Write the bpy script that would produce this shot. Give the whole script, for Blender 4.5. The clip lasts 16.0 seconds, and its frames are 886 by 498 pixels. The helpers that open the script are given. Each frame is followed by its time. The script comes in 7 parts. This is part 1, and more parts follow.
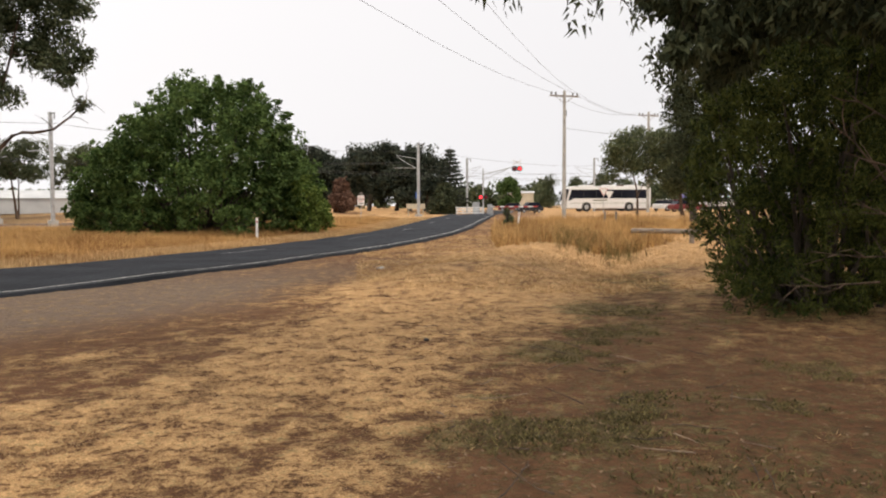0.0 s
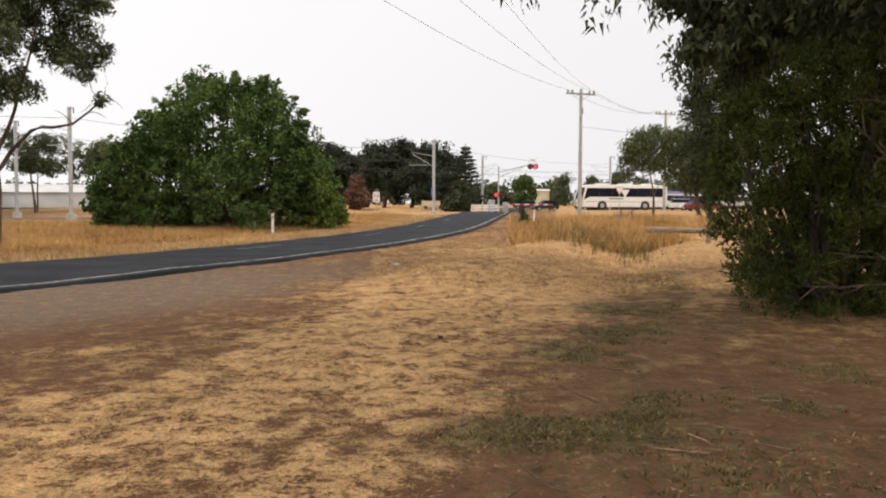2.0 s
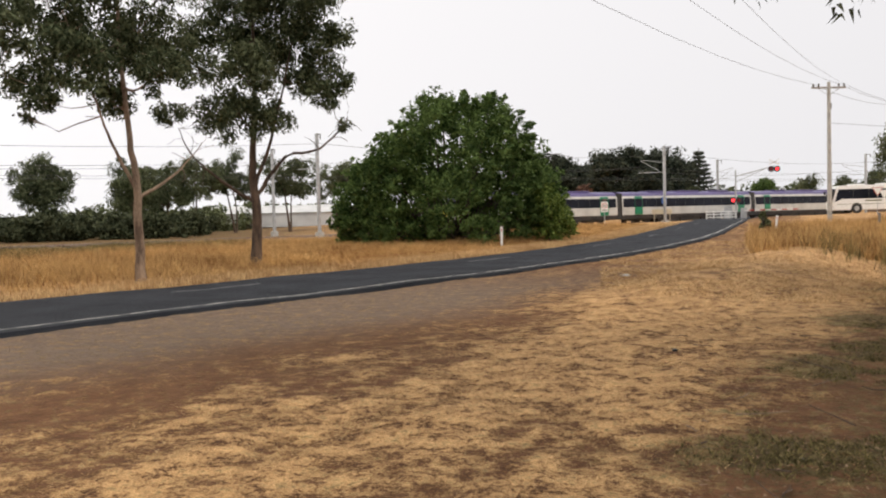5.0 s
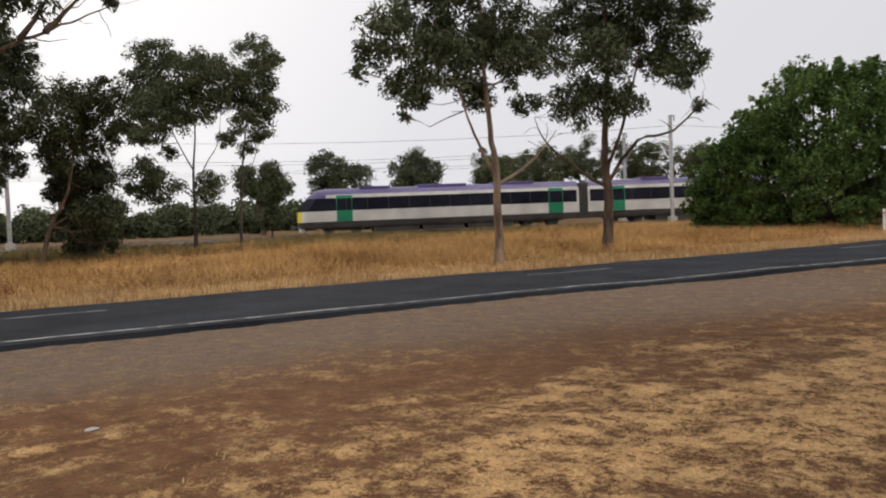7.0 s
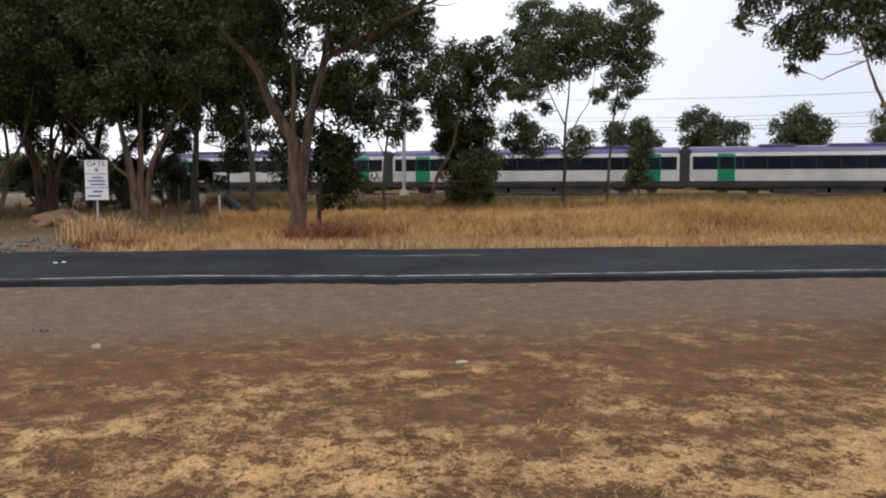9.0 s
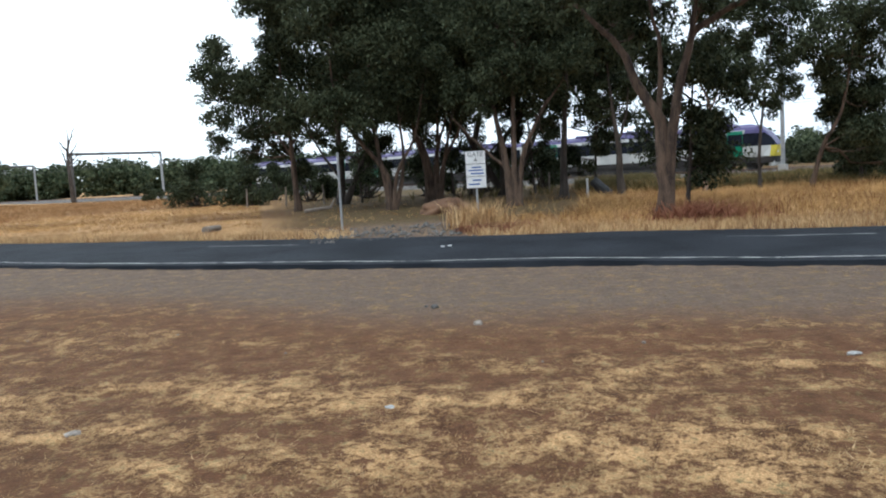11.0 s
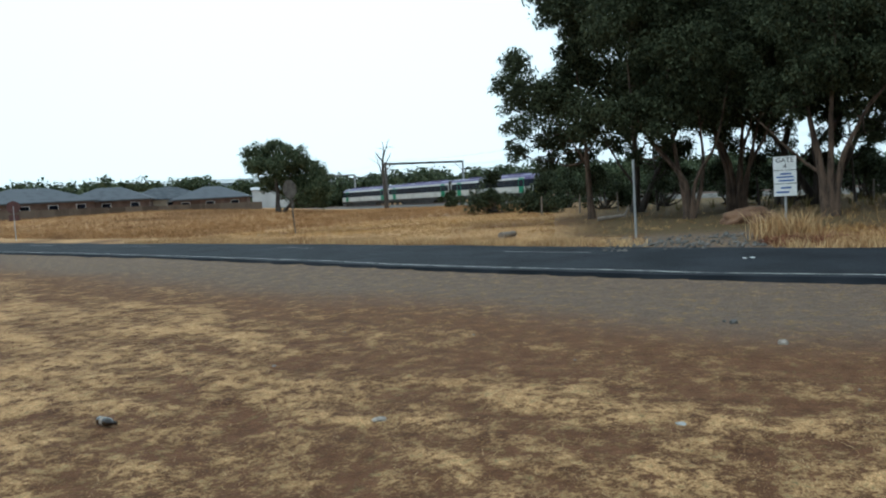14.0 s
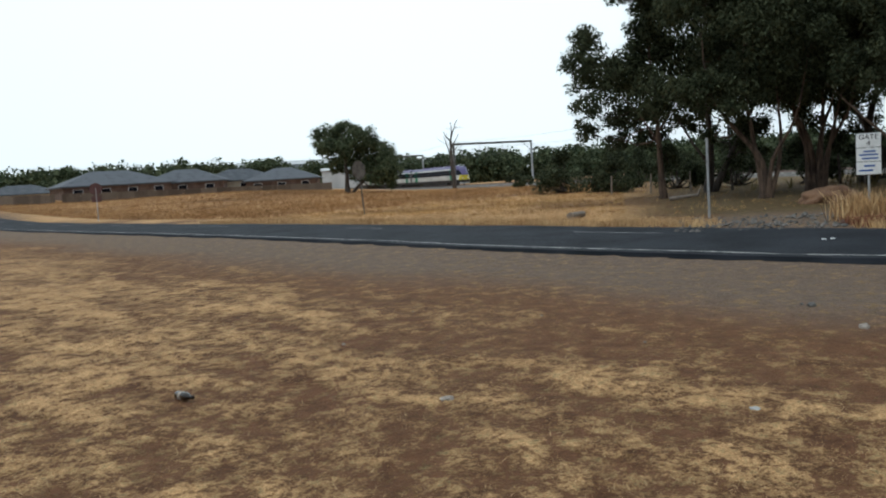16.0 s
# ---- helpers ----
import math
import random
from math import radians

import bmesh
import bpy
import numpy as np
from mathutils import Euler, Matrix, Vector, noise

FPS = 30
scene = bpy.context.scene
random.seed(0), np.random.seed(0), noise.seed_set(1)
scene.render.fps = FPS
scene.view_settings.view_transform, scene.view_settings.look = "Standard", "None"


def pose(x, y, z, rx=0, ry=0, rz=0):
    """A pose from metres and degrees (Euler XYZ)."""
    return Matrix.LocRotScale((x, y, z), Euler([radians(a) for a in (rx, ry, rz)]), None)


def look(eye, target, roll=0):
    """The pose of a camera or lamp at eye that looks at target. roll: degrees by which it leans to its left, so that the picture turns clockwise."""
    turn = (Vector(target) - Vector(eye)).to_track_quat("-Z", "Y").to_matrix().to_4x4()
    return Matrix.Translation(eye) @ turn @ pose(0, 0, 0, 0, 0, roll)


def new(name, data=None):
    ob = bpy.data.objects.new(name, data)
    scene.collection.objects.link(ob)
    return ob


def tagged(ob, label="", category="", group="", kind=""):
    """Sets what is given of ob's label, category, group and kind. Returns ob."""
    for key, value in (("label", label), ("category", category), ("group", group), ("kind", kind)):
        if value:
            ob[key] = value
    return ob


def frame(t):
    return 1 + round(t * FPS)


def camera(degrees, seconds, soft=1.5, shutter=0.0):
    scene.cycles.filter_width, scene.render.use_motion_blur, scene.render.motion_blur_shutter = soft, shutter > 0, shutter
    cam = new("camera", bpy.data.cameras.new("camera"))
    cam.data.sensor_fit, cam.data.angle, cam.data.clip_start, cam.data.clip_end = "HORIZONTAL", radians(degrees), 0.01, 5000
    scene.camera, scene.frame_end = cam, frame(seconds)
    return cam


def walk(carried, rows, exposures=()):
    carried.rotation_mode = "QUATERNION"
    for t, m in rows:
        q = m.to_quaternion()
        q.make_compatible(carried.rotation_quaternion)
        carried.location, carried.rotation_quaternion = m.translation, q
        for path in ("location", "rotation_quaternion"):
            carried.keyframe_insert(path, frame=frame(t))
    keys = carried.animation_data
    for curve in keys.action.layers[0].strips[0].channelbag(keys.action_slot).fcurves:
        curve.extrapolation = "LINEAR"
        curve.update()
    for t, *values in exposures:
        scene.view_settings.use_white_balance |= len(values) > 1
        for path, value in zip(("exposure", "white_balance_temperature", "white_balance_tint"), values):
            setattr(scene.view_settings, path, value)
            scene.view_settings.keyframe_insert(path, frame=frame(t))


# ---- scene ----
EYE = 1.6
cam = camera(56.73, 16.0, soft=2.05)
# seconds, yaw, pitch, roll of a camera held at one spot and panned to the left
TURNS = (
    (0, 0.00, -3.03, 0.27),
    (0.5, -0.37, -3.35, 0.56),
    (1, -0.10, -3.51, 0.65),
    (1.5, 0.22, -3.56, 0.34),
    (2, 1.06, -3.22, -0.20),
    (2.5, 2.38, -2.88, -0.03),
    (3, 3.20, -2.70, 0.27),
    (3.5, 4.87, -2.72, 0.69),
    (3.7, 6.34, -2.47, 1.30),
    (5.8, 24.02, -2.33, 1.40),
    (6, 26.02, -2.20, 1.71),
    (6.5, 32.41, -2.05, 2.49),
    (7, 41.01, -2.50, 2.23),
    (7.5, 49.32, -3.56, 1.72),
    (8, 54.91, -3.92, 1.02),
    (8.5, 58.31, -3.42, 0.48),
    (9, 66.18, -4.98, 0.21),
    (9.5, 72.67, -4.93, 1.54),
    (10, 80.70, -6.19, 0.72),
    (10.2, 83.27, -5.98, 1.30),
    (12.3, 101.37, -4.48, 2.42),
    (12.5, 103.02, -4.01, 1.88),
    (13, 107.49, -4.43, 2.45),
    (13.5, 110.09, -4.16, 3.19),
    (14, 111.58, -3.79, 3.29),
    (14.5, 112.80, -3.53, 3.59),
    (15, 113.85, -2.66, 3.31),
    (15.5, 113.85, -4.01, 3.28),
    (16, 116.31, -4.88, 3.55),
)
walk(cam, [(t, pose(0, 0, EYE, 90 + p, r, a)) for t, a, p, r in TURNS],
     exposures=[(0, 0.07, 7050, 13), (3.7, 0.07, 7050, 13), (6, -0.15, 6900, 13), (8, -0.45, 6550, 13), (10, 0.02, 5850, 11), (12.3, -0.18, 5300, -5), (14, -0.46, 5250, -6), (16, -0.6, 5700, 1)])

# ---- world and light: a hazy, overcast summer sky ----
world = bpy.data.worlds.new("overcast_sky")
scene.world = world
world.use_nodes = True
wn, wl = world.node_tree.nodes, world.node_tree.links
wn.clear()
w_out, w_bg = wn.new("ShaderNodeOutputWorld"), wn.new("ShaderNodeBackground")
sky = wn.new("ShaderNodeTexSky")
sky.sky_type, sky.sun_disc = "NISHITA", False
sky.dust_density, sky.air_density = 6.0, 1.5
w_hsv = wn.new("ShaderNodeHueSaturation")
w_hsv.inputs["Saturation"].default_value = 0.3
w_hsv.inputs["Value"].default_value = 0.05
# a thick, even layer of haze that thins out towards the open paddocks
SUN_AZ, SUN_EL = -100.0, 54.0
HAZE_WAY = (-0.72, -0.42, 0.55)
w_co, w_dot, w_ramp = wn.new("ShaderNodeTexCoord"), wn.new("ShaderNodeVectorMath"), wn.new("ShaderNodeValToRGB")
w_dot.operation = "DOT_PRODUCT"
sun_way = Vector((-math.sin(radians(SUN_AZ)) * math.cos(radians(SUN_EL)), math.cos(radians(SUN_AZ)) * math.cos(radians(SUN_EL)), math.sin(radians(SUN_EL))))
w_dot.inputs[1].default_value = HAZE_WAY
wl.new(w_co.outputs["Generated"], w_dot.inputs[0])
w_half = wn.new("ShaderNodeMath")
w_half.operation = "MULTIPLY_ADD"
w_half.inputs[1].default_value, w_half.inputs[2].default_value = 0.5, 0.5
wl.new(w_dot.outputs["Value"], w_half.inputs[0])
e = w_ramp.color_ramp.elements
e[0].position, e[0].color = 0.25, (0.89, 0.93, 1.0, 1)
e[1].position, e[1].color = 1.0, (1.95, 1.95, 1.9, 1)
e2 = e.new(0.62)
e2.color = (1.06, 1.1, 1.17, 1)
wl.new(w_half.outputs[0], w_ramp.inputs[0])
w_mix = wn.new("ShaderNodeMix")
w_mix.data_type = "RGBA"
w_mix.inputs["Factor"].default_value = 0.9
wl.new(sky.outputs[0], w_hsv.inputs["Color"])
wl.new(w_hsv.outputs[0], w_mix.inputs["A"])
wl.new(w_ramp.outputs[0], w_mix.inputs["B"])
wl.new(w_mix.outputs["Result"], w_bg.inputs["Color"])
w_bg.inputs["Strength"].default_value = 1.0
wl.new(w_bg.outputs[0], w_out.inputs["Surface"])
sky.sun_elevation, sky.sun_rotation = radians(SUN_EL), radians(-SUN_AZ)
sun_data = bpy.data.lights.new("sun", "SUN")
sun_data.energy, sun_data.angle, sun_data.color = 1.5, radians(16), (1.0, 0.93, 0.82)
sun = new("sun", sun_data)
sun.matrix_world = look(sun_way * 80, (0, 0, 0))


# ---- materials ----
def nodes_of(name):
    m = bpy.data.materials.new(name)
    m.use_nodes = True
    return m, m.node_tree.nodes, m.node_tree.links, m.node_tree.nodes["Principled BSDF"]


def mat(name, a, b, scale=6.0, rough=0.8, metal=0.0, bump=0.15, fine=40.0, island=0.0, stretch=(1, 1, 1), lo=0.35, hi=0.65, per_object=0.0, see=0.0):
    """A surface that varies between the colours a and b at two scales, with relief."""
    m, n, l, p = nodes_of(name)
    geo_n = n.new("ShaderNodeTexCoord")
    mp = n.new("ShaderNodeMapping")
    mp.inputs["Scale"].default_value = stretch
    l.new(geo_n.outputs["Object"], mp.inputs["Vector"])
    big, small = n.new("ShaderNodeTexNoise"), n.new("ShaderNodeTexNoise")
    big.inputs["Scale"].default_value, small.inputs["Scale"].default_value = scale, fine
    big.inputs["Detail"].default_value, small.inputs["Detail"].default_value = 4, 3
    l.new(mp.outputs[0], big.inputs["Vector"])
    l.new(mp.outputs[0], small.inputs["Vector"])
    add = n.new("ShaderNodeMath")
    add.operation = "MULTIPLY_ADD"
    add.inputs[1].default_value = 0.45
    l.new(small.outputs[0], add.inputs[0])
    sub = n.new("ShaderNodeMath")
    sub.operation = "MULTIPLY_ADD"
    sub.inputs[1].default_value, sub.inputs[2].default_value = 0.9, -0.17
    l.new(big.outputs[0], sub.inputs[0])
    l.new(sub.outputs[0], add.inputs[2])
    fac = add.outputs[0]
    if island or per_object:
        g = n.new("ShaderNodeNewGeometry") if island else n.new("ShaderNodeObjectInfo")
        k = n.new("ShaderNodeMath")
        k.operation = "MULTIPLY_ADD"
        k.inputs[1].default_value = island or per_object
        l.new(g.outputs["Random Per Island" if island else "Random"], k.inputs[0])
        off = n.new("ShaderNodeMath")
        off.operation = "SUBTRACT"
        off.inputs[1].default_value = (island or per_object) / 2
        l.new(fac, off.inputs[0])
        l.new(off.outputs[0], k.inputs[2])
        fac = k.outputs[0]
    ramp = n.new("ShaderNodeValToRGB")
    e = ramp.color_ramp.elements
    e[0].position, e[0].color = lo, (*a, 1)
    e[1].position, e[1].color = hi, (*b, 1)
    l.new(fac, ramp.inputs[0])
    l.new(ramp.outputs[0], p.inputs["Base Color"])
    p.inputs["Roughness"].default_value, p.inputs["Metallic"].default_value = rough, metal
    if bump:
        bp = n.new("ShaderNodeBump")
        bp.inputs["Strength"].default_value, bp.inputs["Distance"].default_value = bump, 0.02
        l.new(small.outputs[0], bp.inputs["Height"])
        l.new(bp.outputs[0], p.inputs["Normal"])
    if see:
        p.inputs["Specular IOR Level"].default_value = 0.12
        t = n.new("ShaderNodeBsdfTranslucent")
        l.new(ramp.outputs[0], t.inputs["Color"])
        mix = n.new("ShaderNodeMixShader")
        mix.inputs[0].default_value = see
        l.new(p.outputs[0], mix.inputs[1])
        l.new(t.outputs[0], mix.inputs[2])
        l.new(mix.outputs[0], n["Material Output"].inputs["Surface"])
    return m


def glow(name, colour, strength):
    m, n, l, p = nodes_of(name)
    p.inputs["Base Color"].default_value = (*colour, 1)
    p.inputs["Emission Color"].default_value = (*colour, 1)
    p.inputs["Emission Strength"].default_value = strength
    return m


M_ASPHALT = mat("asphalt", (0.0105, 0.0125, 0.0165), (0.027, 0.03, 0.037), 0.7, 0.85, bump=0.5, fine=90)
M_ASPHALT.node_tree.nodes["Principled BSDF"].inputs["Specular IOR Level"].default_value = 0.15
M_LINE = mat("worn_road_paint", (0.07, 0.07, 0.07), (0.5, 0.49, 0.46), 3.0, 0.7, fine=25, lo=0.38, hi=0.54)
M_LINE_FAINT = mat("faded_road_paint", (0.07, 0.07, 0.075), (0.38, 0.38, 0.37), 2.0, 0.8, fine=20, lo=0.42, hi=0.66)
M_BALLAST = mat("ballast_stone", (0.07, 0.065, 0.06), (0.2, 0.18, 0.16), 2.0, 0.9, bump=0.8, fine=14)
M_RAIL = mat("rail_steel", (0.12, 0.07, 0.05), (0.25, 0.2, 0.17), 3.0, 0.5, 0.7)
M_CONCRETE = mat("concrete", (0.3, 0.29, 0.27), (0.45, 0.43, 0.4), 2.0, 0.85)
M_POLE_WOOD = mat("grey_pole_timber", (0.2, 0.18, 0.16), (0.36, 0.33, 0.3), 1.5, 0.9, stretch=(6, 6, 0.4))
M_OLD_WOOD = mat("weathered_timber", (0.14, 0.11, 0.09), (0.32, 0.27, 0.22), 3, 0.9, stretch=(1, 1, 5))
M_STEEL = mat("galvanised_steel", (0.34, 0.35, 0.36), (0.5, 0.51, 0.52), 4, 0.45, 0.6, bump=0.05)
M_DARK_STEEL = mat("weathered_steel", (0.07, 0.065, 0.06), (0.16, 0.15, 0.14), 4, 0.6, 0.4)
M_WIRE = mat("wire", (0.05, 0.05, 0.05), (0.1, 0.1, 0.1), 4, 0.6, 0.4, bump=0)
M_WHITE = mat("white_paint", (0.7, 0.7, 0.69), (0.82, 0.82, 0.81), 4, 0.5, bump=0.05)
M_BLACK = mat("black_plastic", (0.012, 0.012, 0.013), (0.03, 0.03, 0.03), 4, 0.6, bump=0.05)
M_RED = mat("red_paint", (0.35, 0.02, 0.02), (0.5, 0.05, 0.04), 4, 0.4, bump=0.05)
M_RUBBER = mat("tyre_rubber", (0.015, 0.015, 0.016), (0.04, 0.04, 0.04), 8, 0.9)
M_GLASS_DARK = mat("tinted_glass", (0.006, 0.007, 0.012), (0.014, 0.016, 0.026), 0.6, 0.22, bump=0)
M_GLASS_DARK.node_tree.nodes["Principled BSDF"].inputs["Specular IOR Level"].default_value = 0.12
M_BARK = mat("eucalypt_bark", (0.036, 0.024, 0.018), (0.14, 0.092, 0.062), 2.2, 0.95, bump=0.9, fine=18, stretch=(3, 3, 0.6))
M_BARK_PALE = mat("pale_gum_bark", (0.085, 0.053, 0.036), (0.33, 0.235, 0.165), 1.6, 0.9, bump=0.6, fine=14, stretch=(2.5, 2.5, 0.6))
M_BARK_DARK = mat("dark_bark", (0.035, 0.028, 0.024), (0.1, 0.08, 0.065), 2, 0.95, bump=0.9, fine=18, stretch=(3, 3, 0.6))
M_GUM = mat("gum_leaf", (0.036, 0.05, 0.024), (0.125, 0.145, 0.078), 0.5, 0.7, bump=0, island=0.7, see=0.22)
M_GUM_DARK = mat("dark_gum_leaf", (0.024, 0.032, 0.016), (0.088, 0.1, 0.054), 0.5, 0.7, bump=0, island=0.7, see=0.2)
M_BUSH = mat("broad_green_leaf", (0.034, 0.066, 0.018), (0.125, 0.19, 0.058), 0.6, 0.75, bump=0, island=0.5, see=0.25)
M_BUSH_PALE = mat("yellow_green_leaf", (0.05, 0.085, 0.016), (0.19, 0.25, 0.06), 0.6, 0.65, bump=0, island=0.7, see=0.25)
M_DARK_BUSH = mat("shaded_shrub_leaf", (0.024, 0.037, 0.01), (0.095, 0.108, 0.026), 0.7, 0.7, bump=0, island=0.7, see=0.2)
M_CONIFER = mat("conifer_needles", (0.02, 0.03, 0.022), (0.07, 0.08, 0.055), 0.5, 0.7, bump=0, island=0.7, see=0.1)
M_OLIVE = mat("grey_green_leaf", (0.05, 0.065, 0.03), (0.15, 0.17, 0.085), 0.4, 0.6, bump=0, island=0.7, see=0.2)
M_DRY_BROWN = mat("dead_leaf", (0.1, 0.055, 0.04), (0.2, 0.115, 0.08), 0.6, 0.8, bump=0, island=0.6, see=0.15)
M_STRAW = mat("dry_grass", (0.2, 0.1, 0.038), (0.68, 0.44, 0.19), 0.3, 0.8, bump=0, island=0.5, see=0.25, fine=1.5)
M_PADDOCK = mat("browned_dry_grass", (0.17, 0.082, 0.036), (0.48, 0.29, 0.13), 0.15, 0.8, bump=0, island=0.4, see=0.2, fine=1.0)
M_STUBBLE = mat("cropped_straw", (0.34, 0.2, 0.095), (0.7, 0.49, 0.255), 0.4, 0.85, bump=0, island=0.6, see=0.15, fine=2)
M_WEED = mat("green_weed", (0.07, 0.06, 0.024), (0.23, 0.185, 0.08), 0.4, 0.7, bump=0, island=0.6, see=0.2)
M_PURPLE = mat("purple_train_paint", (0.06, 0.045, 0.14), (0.095, 0.075, 0.2), 0.5, 0.35, bump=0)
M_TRAIN_WHITE = mat("silver_white_train_paint", (0.42, 0.42, 0.405), (0.58, 0.575, 0.55), 0.6, 0.35, bump=0)
M_TRAIN_GREEN = mat("green_door_paint", (0.0, 0.15, 0.075), (0.008, 0.2, 0.1), 0.6, 0.35, bump=0)
M_TRAIN_SKIRT = mat("dusty_dark_underframe", (0.018, 0.017, 0.017), (0.05, 0.043, 0.04), 0.8, 0.8)
M_YELLOW = mat("yellow_train_paint", (0.5, 0.4, 0.02), (0.7, 0.58, 0.05), 0.8, 0.4, bump=0)
M_ROOF_TILE = mat("grey_roof_tiles", (0.042, 0.048, 0.058), (0.09, 0.096, 0.11), 0.8, 0.8, fine=6, per_object=0.3)
M_BRICK = mat("brown_brick", (0.09, 0.055, 0.042), (0.17, 0.115, 0.09), 0.8, 0.9, fine=7)
M_CREAM = mat("cream_render", (0.45, 0.4, 0.3), (0.6, 0.54, 0.42), 0.8, 0.9)
M_SHED = mat("white_sheet_metal", (0.4, 0.41, 0.42), (0.54, 0.55, 0.55), 0.3, 0.6, bump=0.05)
M_FENCE = mat("brown_paling", (0.085, 0.06, 0.042), (0.16, 0.12, 0.088), 0.8, 0.9, fine=10, stretch=(1, 1, 0.2), per_object=0.4)
M_EARTH = mat("orange_earth", (0.1, 0.05, 0.026), (0.2, 0.11, 0.06), 2, 0.95, bump=0.7)
M_STONE = mat("pale_stone", (0.2, 0.165, 0.135), (0.38, 0.33, 0.28), 8, 0.9)
M_PAPER = mat("pale_litter", (0.27, 0.26, 0.24), (0.46, 0.45, 0.43), 8, 0.7)
M_BROWN_GLASS = mat("brown_bottle_glass", (0.012, 0.008, 0.006), (0.03, 0.018, 0.01), 8, 0.12, bump=0)
M_RED_LIGHT = glow("red_signal_light", (1.0, 0.03, 0.04), 3.0)
M_RED_DIM = mat("unlit_red_lens", (0.12, 0.01, 0.012), (0.2, 0.015, 0.02), 8, 0.2, bump=0)
M_SIGN_BLUE = mat("blue_sign", (0.02, 0.08, 0.3), (0.03, 0.12, 0.4), 6, 0.5)
M_MAROON = mat("maroon_roof", (0.075, 0.034, 0.03), (0.13, 0.055, 0.05), 2, 0.7)


# ---- plan ----
def at(az, r, z=0.0):
    """A point by bearing (degrees to the left of straight ahead) and distance from the spot where the camera stands."""
    return Vector((-r * math.sin(radians(az)), r * math.cos(radians(az)), z))


RAIL_N, RAIL_U, RAIL_P = at(50.5, 1), at(-39.5, 1), 70.0
RAIL_Z = 0.16


def on_rail(s, p=RAIL_P, z=0.0):
    v = RAIL_N * p + RAIL_U * s
    return Vector((v.x, v.y, z))


ROAD = np.array([(-140, -270), (-80, -138), (-52, -77), (-37.5, -47), (-25.2, -18.2), (-19.4, -6.2), (-16.9, 0.0), (-14.4, 6.3), (-12.0, 12.8), (-9.15, 19.9),
                 (-6.6, 27.0), (-4.1, 36.6), (-1.7, 50), (0.6, 70), (3.4, 95), (6.2, 118), (10, 150), (18, 230)], float)


def road_samples():
    """The road's centre line, smoothed and sampled about every 0.8 m near by."""
    t = np.arange(len(ROAD))
    out = []
    for i in range(1, len(ROAD) - 2):
        p0, p1, p2, p3 = ROAD[i - 1], ROAD[i], ROAD[i + 1], ROAD[i + 2]
        n = max(4, int(np.linalg.norm(p2 - p1) / 0.8))
        for k in range(n):
            u = k / n
            out.append(0.5 * (2 * p1 + (p2 - p0) * u + (2 * p0 - 5 * p1 + 4 * p2 - p3) * u * u + (3 * p1 - p0 - 3 * p2 + p3) * u ** 3))
    return np.array(out)


CENTRE = road_samples()
TANGENT = np.gradient(CENTRE, axis=0)
TANGENT /= np.linalg.norm(TANGENT, axis=1)[:, None]
SIDE = np.stack([TANGENT[:, 1], -TANGENT[:, 0]], 1)      # to the camera's side


def road_offset(x, y):
    """Signed distance from the centre line: positive on the camera's side."""
    x, y = np.atleast_1d(x).astype(float), np.atleast_1d(y).astype(float)
    best, off = np.full(x.shape, 1e9), np.zeros(x.shape)
    cs = CENTRE[::3]
    ss = SIDE[::3]
    for i0 in range(0, len(x), 20000):
        sl = slice(i0, i0 + 20000)
        dx, dy = x[sl, None] - cs[None, :, 0], y[sl, None] - cs[None, :, 1]
        d2 = dx * dx + dy * dy
        k = d2.argmin(1)
        r = np.arange(len(k))
        off[sl] = np.sign(dx[r, k] * ss[k, 0] + dy[r, k] * ss[k, 1]) * np.sqrt(d2[r, k])
        near = np.abs(off[sl]) < 30
        off[sl] = np.where(near, dx[r, k] * ss[k, 0] + dy[r, k] * ss[k, 1], off[sl])
    return off


def smooth(v, a, b):
    u = np.clip((v - a) / (b - a), 0, 1)
    return u * u * (3 - 2 * u)


LATTICE = np.random.RandomState(7).rand(256, 256)


def vnoise(x, y):
    xi, yi = np.floor(x).astype(int), np.floor(y).astype(int)
    fx, fy = x - xi, y - yi
    fx, fy = fx * fx * (3 - 2 * fx), fy * fy * (3 - 2 * fy)
    g = lambda a, b: LATTICE[a % 256, b % 256]
    return (g(xi, yi) * (1 - fx) + g(xi + 1, yi) * fx) * (1 - fy) + (g(xi, yi + 1) * (1 - fx) + g(xi + 1, yi + 1) * fx) * fy


def fbm(x, y, octaves=4):
    v, a, tot = 0, 1.0, 0
    for k in range(octaves):
        v = v + a * vnoise(x * 2 ** k + 17.3 * k, y * 2 ** k + 5.1 * k)
        tot += a
        a *= 0.55
    return v / tot


SWALE = np.array([(0.3, 5.5), (2.2, 12), (4.1, 20), (7.0, 33)], float)


RIDGE = np.array([(-1.2, 12), (0.7, 20), (3.6, 31)], float)


def seg_dist(x, y, pts):
    best = np.full(np.shape(x), 1e9)
    for a, b in zip(pts[:-1], pts[1:]):
        d = b - a
        u = np.clip(((x - a[0]) * d[0] + (y - a[1]) * d[1]) / (d @ d), 0, 1)
        best = np.minimum(best, np.hypot(x - a[0] - u * d[0], y - a[1] - u * d[1]))
    return best


